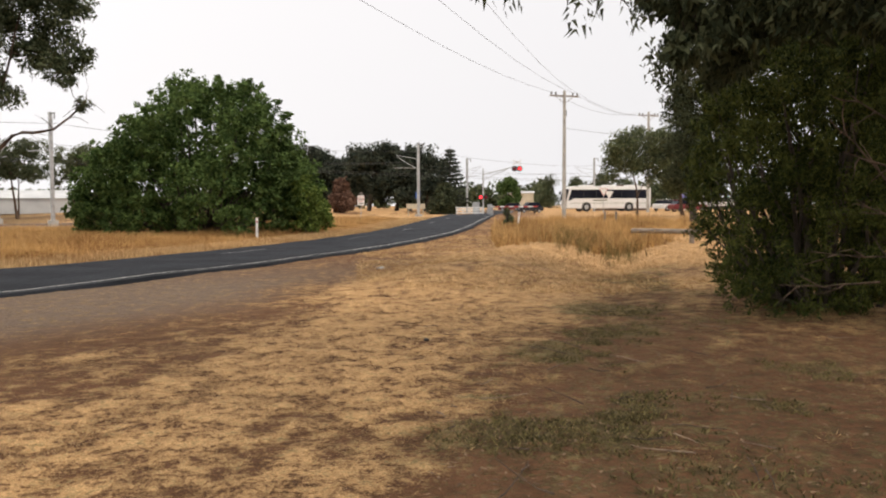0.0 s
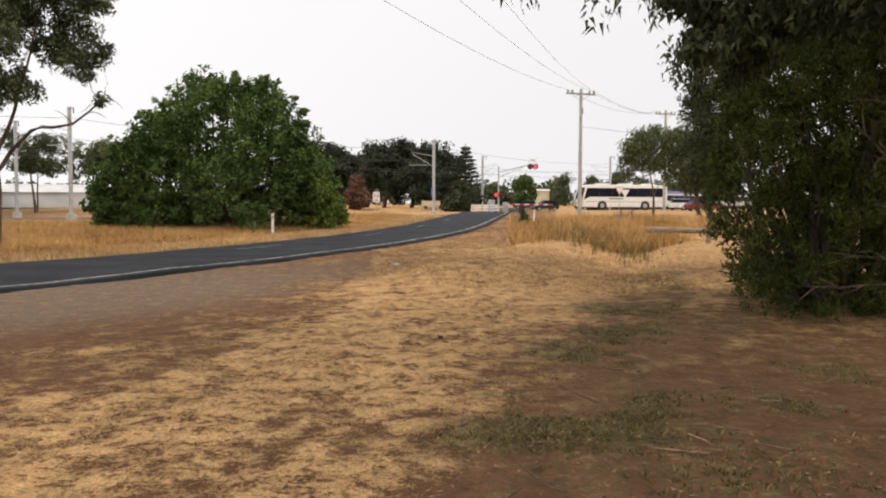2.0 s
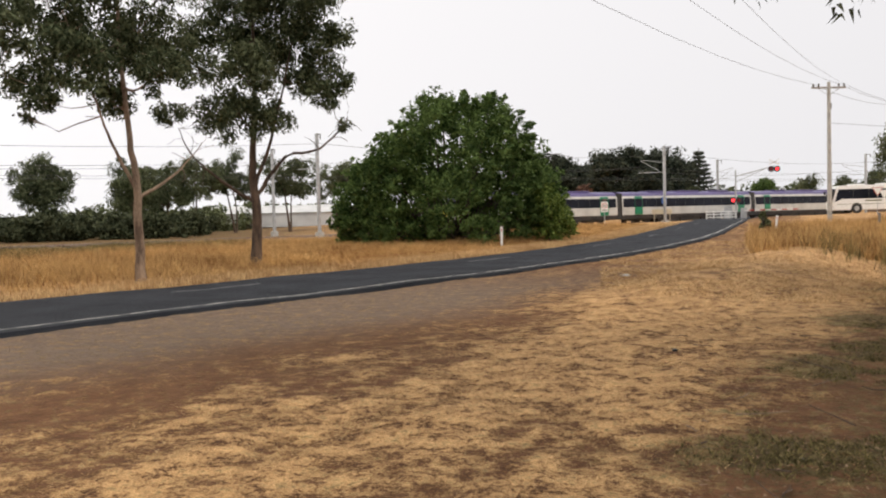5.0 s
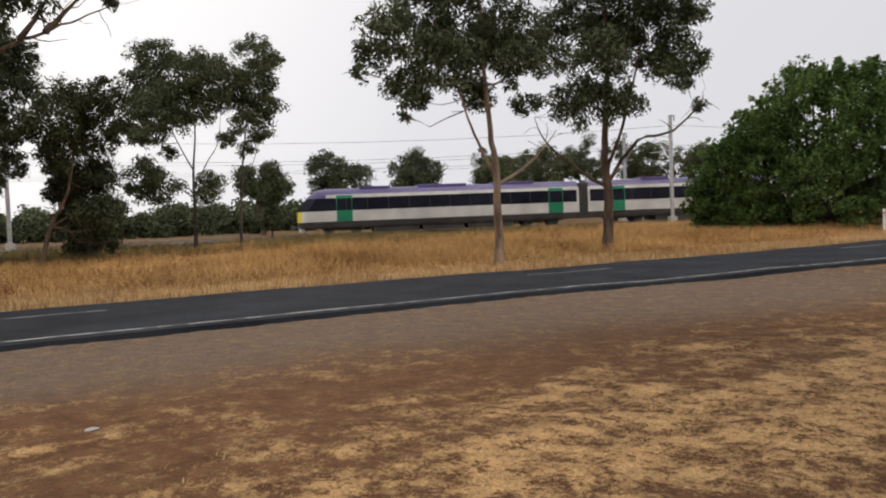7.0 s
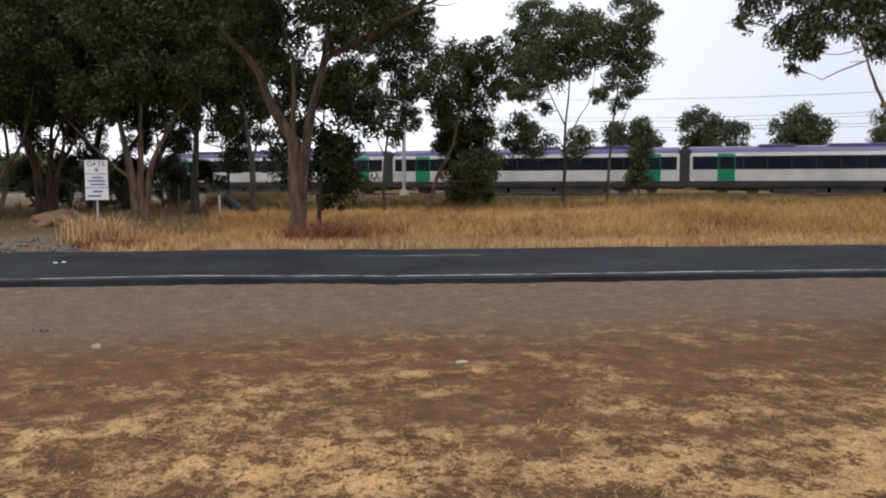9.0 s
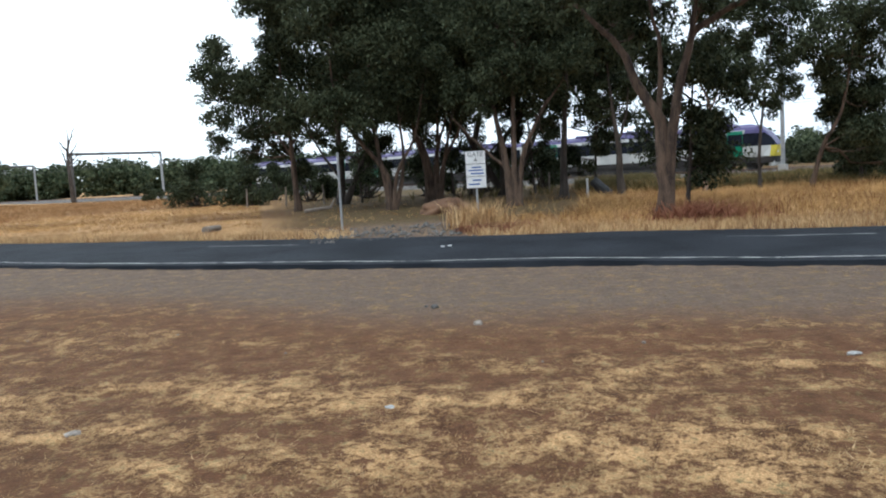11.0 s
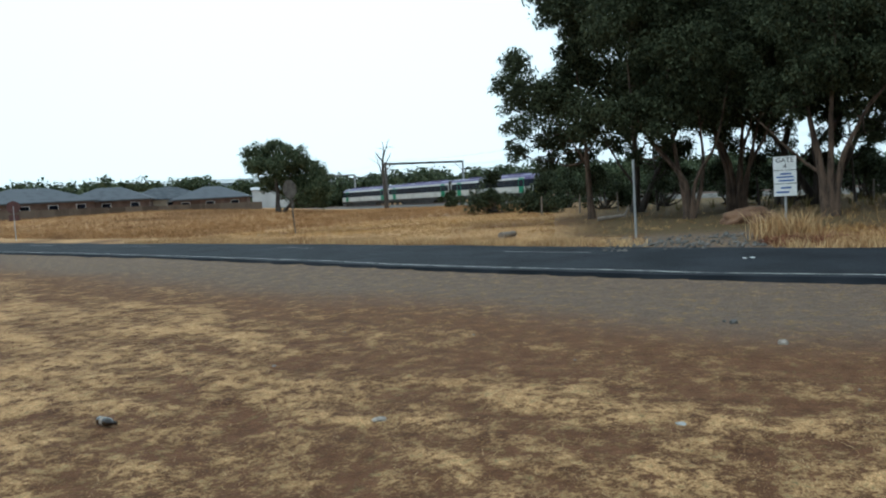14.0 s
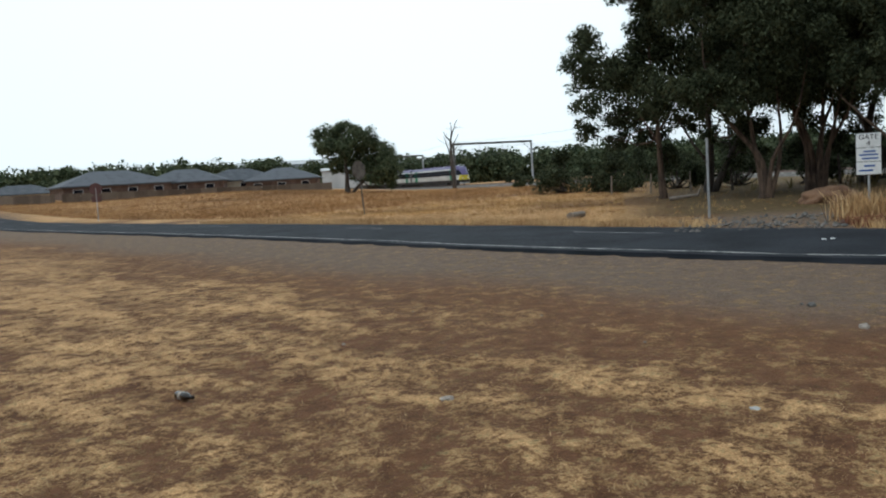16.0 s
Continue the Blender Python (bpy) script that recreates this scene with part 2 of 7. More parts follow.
def ground_z(x, y):
    """Height of the ground: flat by the camera, a shallow swale, rising towards the crossing and the houses."""
    x, y = np.asarray(x, float), np.asarray(y, float)
    r = np.hypot(x, y)
    pr, ps = x * RAIL_N.x + y * RAIL_N.y, x * RAIL_U.x + y * RAIL_U.y
    z = 0.75 * smooth(y, 35, 112) * (1 - 0.9 * smooth(pr, 48, 62) * (1 - smooth(ps, 48, 75)))
    az = np.degrees(np.arctan2(-x, y)) % 360
    z = z + 2.2 * smooth(r, 70, 165) * smooth(az, 117, 132) * (1 - smooth(az, 230, 270))
    z = z - 0.42 * smooth(pr, 54, 65) * (1 - smooth(pr, 80, 92))
    sw = seg_dist(x, y, SWALE)
    z = z - 0.3 * (1 - smooth(sw, 0.2, 2.0)) * smooth(y, 15, 25)
    z = z + 0.2 * (1 - smooth(seg_dist(x, y, RIDGE), 0.2, 2.2)) * smooth(y, 11, 20)
    z = z + 0.06 * (fbm(x * 0.35, y * 0.35, 3) - 0.5) * (1 - smooth(r, 60, 120)) * smooth(r, 3, 6)
    return z


def gz(x, y):
    return float(ground_z(np.array([x]), np.array([y]))[0])


def place(az, r, dz=0.0):
    v = at(az, r)
    v.z = gz(v.x, v.y) + dz
    return v


# ---- mesh helpers ----
def mesh_obj(name, verts, faces, material, parent=None, smooth_shade=False):
    me = bpy.data.meshes.new(name)
    me.from_pydata([tuple(v) for v in verts] if not isinstance(verts, np.ndarray) else verts.tolist(), [], faces if isinstance(faces, list) else faces.tolist())
    if isinstance(material, (list, tuple)):
        for m in material:
            me.materials.append(m)
    else:
        me.materials.append(material)
    if smooth_shade:
        me.polygons.foreach_set("use_smooth", [True] * len(me.polygons))
    me.update()
    ob = new(name, me)
    if parent is not None:
        ob.parent = parent
    return ob


def part(name, bm, material, parent=None, label="", smooth_shade=False):
    """Links a bmesh as one mesh object under a thing or a part."""
    me = bpy.data.meshes.new(name)
    bm.to_mesh(me)
    bm.free()
    if smooth_shade:
        me.polygons.foreach_set("use_smooth", [True] * len(me.polygons))
    for m in (material if isinstance(material, (list, tuple)) else [material]):
        me.materials.append(m)
    ob = new(name, me)
    if parent is not None:
        ob.parent = parent
    if label:
        ob["label"] = label
    return ob


def box(bm, c, s, rz=0.0, bevel=0.0, m=0, tilt=None):
    r = bmesh.ops.create_cube(bm, size=1)
    mx = Matrix.Translation(c) @ Matrix.Rotation(rz, 4, "Z") @ (tilt or Matrix()) @ Matrix.Diagonal((*s, 1))
    bmesh.ops.transform(bm, matrix=mx, verts=r["verts"])
    fs = {f for v in r["verts"] for f in v.link_faces}
    for f in fs:
        f.material_index = m
    if bevel:
        es = list({e for v in r["verts"] for e in v.link_edges})
        bmesh.ops.bevel(bm, geom=es, offset=bevel, segments=2, affect="EDGES", profile=0.6)
    return bm


def rod(bm, a, b, r0, r1=None, n=8, m=0):
    """A tapered round bar from a to b."""
    a, b = Vector(a), Vector(b)
    d = b - a
    q = d.to_track_quat("Z", "Y").to_matrix().to_4x4()
    r = bmesh.ops.create_cone(bm, cap_ends=True, segments=n, radius1=r0, radius2=r0 if r1 is None else r1, depth=d.length)
    bmesh.ops.transform(bm, matrix=Matrix.Translation((a + b) / 2) @ q, verts=r["verts"])
    for f in {f for v in r["verts"] for f in v.link_faces}:
        f.material_index = m
    return bm


def B():
    return bmesh.new()


def empty(name, at_pose, label, category, group="", kind=""):
    ob = new(name)
    ob.empty_display_size = 0.3
    ob.matrix_basis = at_pose
    return tagged(ob, label, category, group, kind)


def tube(path, radii, n, verts, faces):
    """Adds a tube along a path to lists of vertices and faces."""
    base = len(verts)
    last = None
    for i, p in enumerate(path):
        d = (path[min(i + 1, len(path) - 1)] - path[max(i - 1, 0)]).normalized()
        side = d.cross(Vector((0.31, 0.95, 0.04)) if abs(d.z) > 0.3 else Vector((0, 0, 1))).normalized()
        up = side.cross(d)
        for k in range(n):
            a = 2 * math.pi * k / n
            verts.append(p + (side * math.cos(a) + up * math.sin(a)) * radii[i])
    for i in range(len(path) - 1):
        for k in range(n):
            k2 = (k + 1) % n
            faces.append((base + i * n + k, base + i * n + k2, base + (i + 1) * n + k2, base + (i + 1) * n + k))
    faces.append(tuple(base + (len(path) - 1) * n + k for k in range(n)))


# ---- plants ----
def leaf_cloud(rng, centres, radii, per, size, droop=0.6, aspect=0.3, flat=0.75):
    """Small pointed leaves, scattered in clumps: vertices and faces."""
    c = np.repeat(np.asarray(centres, float), per, axis=0)
    r = np.repeat(np.asarray(radii, float), per)
    n = len(c)
    d = rng.normal(size=(n, 3))
    d /= np.linalg.norm(d, axis=1)[:, None]
    rad = r * rng.rand(n) ** 0.45
    p = c + d * rad[:, None] * np.array([1, 1, flat])
    ax = rng.normal(size=(n, 3))
    ax[:, 2] = ax[:, 2] * (1 - droop) - droop * 1.6
    ax /= np.linalg.norm(ax, axis=1)[:, None]
    sd = np.cross(ax, rng.normal(size=(n, 3)))
    sd /= np.linalg.norm(sd, axis=1)[:, None] + 1e-9
    ln = size * (0.6 + 0.8 * rng.rand(n))
    a, w = ax * ln[:, None], sd * (ln * aspect)[:, None]
    v = np.stack([p + w, p - w, p + a], 1).reshape(-1, 3)
    return v, np.arange(3 * n).reshape(n, 3)


def quad_mesh(name, v, f, material, parent=None):
    me = bpy.data.meshes.new(name)
    nv, nf, k = len(v), len(f), f.shape[1]
    me.vertices.add(nv)
    me.vertices.foreach_set("co", np.ascontiguousarray(v, dtype=np.float32).ravel())
    me.loops.add(nf * k)
    me.loops.foreach_set("vertex_index", np.ascontiguousarray(f, dtype=np.int32).ravel())
    me.polygons.add(nf)
    me.polygons.foreach_set("loop_start", np.arange(0, nf * k, k, dtype=np.int32))
    me.materials.append(material)
    me.update(calc_edges=True)
    ob = new(name, me)
    if parent is not None:
        ob.parent = parent
    return ob


def branch(rng, p, d, length, r0, r1, steps, wobble, lift, V, F, n):
    path, radii = [p.copy()], [r0]
    d = d.normalized()
    for i in range(steps):
        d = (d + Vector(rng.normal(size=3)) * wobble + Vector((0, 0, lift))).normalized()
        p = p + d * (length / steps)
        path.append(p.copy())
        radii.append(r0 + (r1 - r0) * (i + 1) / steps)
    tube(path, radii, n, V, F)
    return path, d


def gum(label, az, r, height, spread, seed, trunk=0.28, bare=0.35, stems=1, limbs=9, per=120, leaf=0.15, clump=0.6, bark=None, leaves=None, lean=(0, 0), category="tree", group="roadside gum trees", droop=0.6,
        extra=(), sub=5, low=0.45, name="gum_tree", dz=0.0):
    """A eucalypt: one or more leaning stems, rising limbs and airy clumps of drooping leaves. lean: sideways and away as seen from the camera's spot, in metres at the top."""
    rng = np.random.RandomState(seed)
    base = place(az, r, dz)
    th = empty(name, Matrix.Translation(base), label, category, group)
    right, away = -at(az + 90, 1), at(az, 1)
    V, F, tips, rad = [], [], [], []
    for s in range(stems):
        a0 = rng.rand() * 6.28 + 2.1 * s
        out = Vector((math.cos(a0), math.sin(a0), 0)) * (0.0 if stems == 1 else 0.16 * height)
        top = right * lean[0] + away * lean[1] + out
        h = height * (1.0 if s == 0 else 0.8 + 0.2 * rng.rand())
        d = (Vector((0, 0, h)) + top)
        start = Vector((0, 0, -0.15)) + out.normalized() * (trunk * 0.8 if stems > 1 else 0)
        rs = trunk * (1 if s == 0 else 0.75)
        tube([start, start + Vector((0, 0, 0.2)), start + Vector((0, 0, 0.6))], [rs * 1.35, rs * 1.12, rs], 9, V, F)
        path, dd = branch(rng, start + Vector((0, 0, 0.2)), d, d.length * 0.93, rs * 1.1, rs * 0.16, 12, 0.035, 0.02, V, F, 9)
        tips.append(path[-1]); rad.append(clump)
        for f, dx, dy, dzz, thick, leafy in (extra if s == 0 else ()):
            p = path[int(f * 12)]
            v = right * dx + away * dy + Vector((0, 0, dzz))
            lp, _ = branch(rng, p, v + Vector((0, 0, -0.25 * v.length)), v.length, thick, thick * 0.35, 7, 0.09, 0.09, V, F, 7)
            for j in range(6 if leafy else 3):
                i2 = 3 + rng.randint(5)
                sd = Vector(rng.normal(size=3)) + v.normalized() + Vector((0, 0, 0.5))
                sp, _ = branch(rng, lp[i2], sd, v.length * (0.2 + 0.25 * rng.rand()), thick * 0.3, 0.008, 4, 0.2, 0.03, V, F, 4)
                if leafy:
                    tips += [sp[-1], sp[2]]; rad += [clump, clump * 0.7]
                elif j == 0:
                    tips.append(sp[-1]); rad.append(clump * 0.35)
        for k in range(limbs):
            f = bare + (0.97 - bare) * (k + rng.rand() * 0.7) / limbs
            i = min(int(f * 12), 11)
            p = path[i] + (path[i + 1] - path[i]) * (f * 12 - i)
            a = 2.4 * k + rng.rand() * 0.9 + seed
            reach = spread * (1.05 - 0.55 * abs(f - (bare + 0.45 * (1 - bare))) / (1 - bare)) * (0.7 + 0.5 * rng.rand())
            el = low + 0.7 * f * rng.rand()
            ld = Vector((math.cos(a), math.sin(a), el))
            rl = rs * (1 - 0.8 * f) * 0.55 + 0.02
            lp, ld2 = branch(rng, p, ld, reach, rl, rl * 0.25, 6, 0.16, 0.06, V, F, 6)
            tips.append(lp[-1]); rad.append(clump * (0.8 + 0.5 * rng.rand()))
            for j in range(sub):
                i2 = 2 + rng.randint(4)
                sd = Vector((math.cos(a + rng.normal()), math.sin(a + rng.normal()), rng.normal() * 0.5 + 0.3))
                sp, _ = branch(rng, lp[i2], sd, reach * (0.3 + 0.3 * rng.rand()), rl * 0.4, 0.008, 4, 0.2, 0.03, V, F, 4)
                tips.append(sp[-1]); rad.append(clump * (0.55 + 0.6 * rng.rand()))
                tips.append(sp[2] + Vector(rng.normal(size=3)) * 0.25); rad.append(clump * 0.55)
    wood = mesh_obj("trunk", V, F, bark or M_BARK, th, True)
    v, f = leaf_cloud(rng, [tuple(t) for t in tips], rad, int(per * 1.6), leaf, droop, 0.24)
    quad_mesh("crown", v, f, leaves or M_GUM, th)
    return th


def lobed_tree(label, az, r, lobes, stems, trunk, leaf, bark, leaves, seed, group="", name="gum_tree", category="tree", droop=0.6, dense=1.0, depth=None, fill=1.4):
    """A tree from its stems and the billows of its crown: x to the right as seen from the camera's spot, z height above the road's level, radius, and depth where given."""
    rng = np.random.RandomState(seed)
    base = place(az, r)
    th = empty(name, Matrix.Translation(base) @ Matrix.Rotation(radians(az), 4, "Z"), label, category, group)
    span = max(abs(q[0]) for q in lobes) if depth is None else depth
    V, F, nodes_, cloud = [], [], [], []
    for k, stem in enumerate(stems):
        drift = 0.0 if k == 0 else rng.uniform(-0.35, 0.35) * span
        n = len(stem) - 1
        ctrl = [Vector((q[0], q[2] if len(q) > 2 else drift * i / n, q[1] - base.z)) for i, q in enumerate(stem)]
        if k == 0:
            ctrl[0].z = -0.2
        path = []
        for i in range(n):
            p0, p1, p2, p3 = ctrl[max(i - 1, 0)], ctrl[i], ctrl[i + 1], ctrl[min(i + 2, n)]
            for j in range(4):
                u = j / 4
                c = 0.5 * (2 * p1 + (p2 - p0) * u + (2 * p0 - 5 * p1 + 4 * p2 - p3) * u * u + (3 * p1 - p0 - 3 * p2 + p3) * u ** 3)
                path.append(c + Vector(rng.normal(size=3)) * trunk * 0.07)
        path.append(ctrl[-1])
        grounded = k == 0 or stem[0][1] < 0.5
        r0 = trunk * (1.0 if k == 0 else (0.75 if grounded else 0.38))
        m = len(path) - 1
        radii = [r0 * (1 - 0.86 * (i / m) ** 0.8) + (0.4 * r0 * max(0, 1 - i / 2) if grounded else 0) for i in range(m + 1)]
        tube(path, radii, 9, V, F)
        nodes_ += [(p, q) for p, q in zip(path[m // 4:], radii[m // 4:])]
        if k:
            for i in range(m // 2, m + 1, 2):
                branch(rng, path[i], Vector(rng.normal(size=3)) + Vector((0, 0, 0.4)), trunk * 3.5, radii[i] * 0.5, 0.006, 4, 0.25, 0.02, V, F, 4)
    for q in lobes:
        x, z, rad = q[0], q[1], q[2] * fill
        y = q[3] if len(q) > 3 else rng.uniform(-0.5, 0.5) * span
        c = Vector((x, y, z - base.z))
        p, pr = min(nodes_, key=lambda w: (w[0] - c).length + 1.2 * max(0, w[0].z - c.z))
        v = c - p
        bend = Vector((0, 0, -0.12 * v.length))
        path = [p + v * u + bend * 4 * u * (1 - u) + Vector(rng.normal(size=3)) * 0.03 * v.length * (0 < u < 1) for u in (0, 0.25, 0.5, 0.75, 1)]
        rl = min(pr * 0.7, 0.015 + 0.03 * rad + 0.01 * v.length)
        tube(path, [rl, rl * 0.8, rl * 0.6, rl * 0.45, rl * 0.3], 6, V, F)
        n = 9 + int(11 * min(rad, 2))
        cs, rs = [], []
        for j in range(n):
            d = rng.normal(size=3) + np.array([0, 0, 0.25])
            d /= np.linalg.norm(d)
            e = Vector(d) * rad * (0.25 + 0.55 * rng.rand() ** 0.7)
            e.z *= 0.85
            cs.append(tuple(c + e))
            rs.append(rad * (0.26 + 0.22 * rng.rand()))
            if j % 2:
                tube([path[-2], c + e * 0.5 + Vector(rng.normal(size=3)) * 0.05 * rad, c + e], [rl * 0.32, rl * 0.2, 0.004], 4, V, F)
        per = max(4, int(dense * 7.5 * rad * rad / (0.24 * leaf * leaf) / n))
        cloud.append(leaf_cloud(rng, cs, rs, per, leaf, droop, 0.24)[0])
    mesh_obj("trunk", V, F, bark, th, True)
    v = np.concatenate(cloud)
    quad_mesh("crown", v, np.arange(len(v)).reshape(-1, 3), leaves, th)
    return th


def lobed_bush(label, az, r, lobes, stems, depth, leaf, leaves, seed, group="", name="shrub", fine=False):
    """A dense bush down to the grass, from the billows of its outline, thickest in its middle."""
    rng = np.random.RandomState(seed)
    base = place(az, r)
    th = empty(name, Matrix.Translation(base) @ Matrix.Rotation(radians(az), 4, "Z"), label, "bush", group)
    xs = [q[0] for q in lobes]
    mid, half = (min(xs) + max(xs)) / 2, (max(xs) - min(xs)) / 2 + 0.01
    top = max(q[1] for q in lobes)
    V, F, cloud = [], [], []
    for x, z, rad in lobes:
        rad = rad * (1.0 if fine else 1.16)
        q = min(1, math.hypot((x - mid) / half, 0.75 * max(0, z - 0.3 * top) / top))
        for layer in (-0.8, -0.1, 0.7):
            y = depth * math.sqrt(max(0.02, 1 - q * q)) * (layer + rng.uniform(-0.2, 0.2))
            c = Vector((x + rng.normal() * 0.1 * rad, y, z - base.z))
            foot = Vector((mid + (x - mid) * 0.25 + rng.normal() * 0.15, y * 0.3, -0.05))
            tube([foot, foot.lerp(c, 0.55) + Vector(rng.normal(size=3)) * 0.12, c], [0.025 + 0.03 * rad, 0.02 + 0.02 * rad, 0.008], 5, V, F)
            size = leaf if layer < -0.5 or not fine else leaf * 1.8
            n = 16 + int(16 * rad)
            cs, rs = [], []
            for j in range(n):
                d = rng.normal(size=3) + np.array([0, 0, 0.2])
                d /= np.linalg.norm(d)
                e = np.array(c) + d * rad * (0.45 + 0.6 * rng.rand())
                if e[2] > 0.05:
                    cs.append(e)
                    rs.append(rad * (0.16 + 0.16 * rng.rand()))
                    if j % 4 == 0 and not fine:
                        cs.append(e + d * rad * 0.3)
                        rs.append(leaf * 0.8)
            per = max(4, int((5.0 if fine else 7.0) * rad * rad / ((0.15 if fine else 0.42) * size * size) / n))
            cloud.append(leaf_cloud(rng, cs, rs, per, size, -0.35 if fine else 0.15, 0.14 if fine else 0.42, 0.95)[0])
    mesh_obj("stem", V, F, M_BARK_DARK, th)
    v = np.concatenate(cloud)
    quad_mesh("crown", v, np.arange(len(v)).reshape(-1, 3), leaves, th)
    return th


def shrub(label, az, r, width, height, seed, count, leaf, leaves, depth=None, bumps=26, droop=0.15, aspect=0.45, category="bush", group="", name="shrub", skirt=0.15, dz=0.0, clump=None, wood_mat=None, cone=0.0, shoots=0, uneven=0.2):
    """A dense bush: stems from the ground and leaf clumps over lobes of uneven size, down to the grass."""
    rng = np.random.RandomState(seed)
    th = empty(name, Matrix.Translation(place(az, r, dz)) @ Matrix.Rotation(radians(az), 4, "Z"), label, category, group)
    depth = depth or width
    V, F, cs, rs = [], [], [], []
    for k in range(bumps):
        u, a = rng.rand(), rng.rand() * 6.283
        z = skirt + (1 - skirt) * u
        prof = math.sqrt(max(0.03, 1 - (max(0, z - 0.3 + 0.12 * (1 - cone)) / (0.72 - 0.12 * (1 - cone) * 0)) ** (2 - 0.5 * cone))) * (0.85 + 0.15 * min(1, z / 0.25))
        q = prof * (0.5 + 0.5 * rng.rand() ** 0.5) * (0.86 + uneven * noise.noise(Vector((math.cos(a) * 1.6, math.sin(a) * 1.6, z * 3 + seed))))
        c = Vector((math.cos(a) * q * width * 0.42, math.sin(a) * q * depth * 0.42, z * height * (0.88 + (uneven - 0.2) * (noise.noise(Vector((math.cos(a) * q * 5 + 2.3, math.sin(a) * q * 5, 9.0))) - 0.1))))
        cs.append(c)
        rs.append((0.1 + 0.17 * rng.rand() ** 1.5) * min(width, height) * (clump or 1))
        mid = c * 0.5 + Vector((0, 0, -0.1 * height * rng.rand()))
        tube([Vector((0.25 * rng.normal(), 0.25 * rng.normal(), 0)), mid, c], [0.07, 0.045, 0.012], 5, V, F)
    mesh_obj("stem", V, F, wood_mat or M_BARK_DARK, th)
    # leaves sit in small sprigs over each lobe
    pts, rr = [], []
    per_lobe = count // (bumps * 14)
    for c, rad in zip(cs, rs):
        for j in range(14 * max(1, per_lobe) // 1):
            d = rng.normal(size=3)
            d /= np.linalg.norm(d)
            p = np.array(c) + d * rad * (0.5 + 0.55 * rng.rand() ** 0.6)
            if p[2] > 0.03:
                pts.append(p)
                rr.append(rad * 0.16 + leaf * 0.7)
        for j in range(shoots):
            d = rng.normal(size=3) + np.array([0, 0, 0.7])
            d /= np.linalg.norm(d)
            for q in (1.05, 1.2, 1.32):
                p = np.array(c) + d * rad * q
                if p[2] > 0.1:
                    pts.append(p)
                    rr.append(0.12 + leaf * 0.5)
    per = max(1, count // len(pts))
    v, f = leaf_cloud(rng, pts, rr, per, leaf, droop, aspect, 0.9)
    quad_mesh("crown", v, f, leaves, th)
    return th


def grass(name, label, pts, h, width, blades, material, seed, lean=0.35, kind="stuff", simple=False):
    """Tufts of upright blades, each a narrow triangle with a bend, at ground points."""
    rng = np.random.RandomState(seed)
    n = len(pts)
    z = ground_z(pts[:, 0], pts[:, 1])
    p = np.repeat(np.column_stack([pts, z - 0.02]), blades, axis=0)
    hh = np.repeat(np.asarray(h) * np.ones(n), blades) * (0.55 + 0.6 * rng.rand(n * blades))
    p[:, :2] += rng.normal(size=(n * blades, 2)) * 0.07 * np.minimum(1, hh / 0.3)[:, None]
    a = rng.rand(n * blades) * 6.283
    side = np.column_stack([np.cos(a), np.sin(a), 0 * a]) * width * (0.6 + 0.8 * rng.rand(n * blades))[:, None]
    bend = np.column_stack([rng.normal(size=n * blades), rng.normal(size=n * blades), np.zeros(n * blades)]) * lean
    mid = p + np.column_stack([bend[:, 0] * hh * 0.25, bend[:, 1] * hh * 0.25, hh * 0.55])
    tip = p + np.column_stack([bend[:, 0] * hh * 0.8, bend[:, 1] * hh * 0.8, hh])
    if simple:
        v = np.stack([p - side, p + side, tip], 1).reshape(-1, 3)
        return tagged(quad_mesh(name, v, np.arange(len(v)).reshape(-1, 3), material), label, "grass", kind=kind)
    v = np.stack([p - side, p + side, mid + side * 0.8, mid - side * 0.8, tip], 1).reshape(-1, 3)
    k = np.arange(n * blades)[:, None] * 5
    tri = np.concatenate([k + np.array([[0, 1, 2]]), k + np.array([[0, 2, 3]]), k + np.array([[3, 2, 4]])], 0)
    return tagged(quad_mesh(name, v, tri, material), label, "grass", kind=kind)


# ---- ground ----
def axis_lines(lo, hi, step, far):
    fine = list(np.arange(lo, hi + step / 2, step))
    out, s = [hi], step
    while out[-1] < far:
        s *= 1.12
        out.append(out[-1] + s)
    inn, s = [lo], step
    while inn[-1] > -far:
        s *= 1.12
        inn.append(inn[-1] - s)
    return np.array(inn[:0:-1] + fine + out[1:])


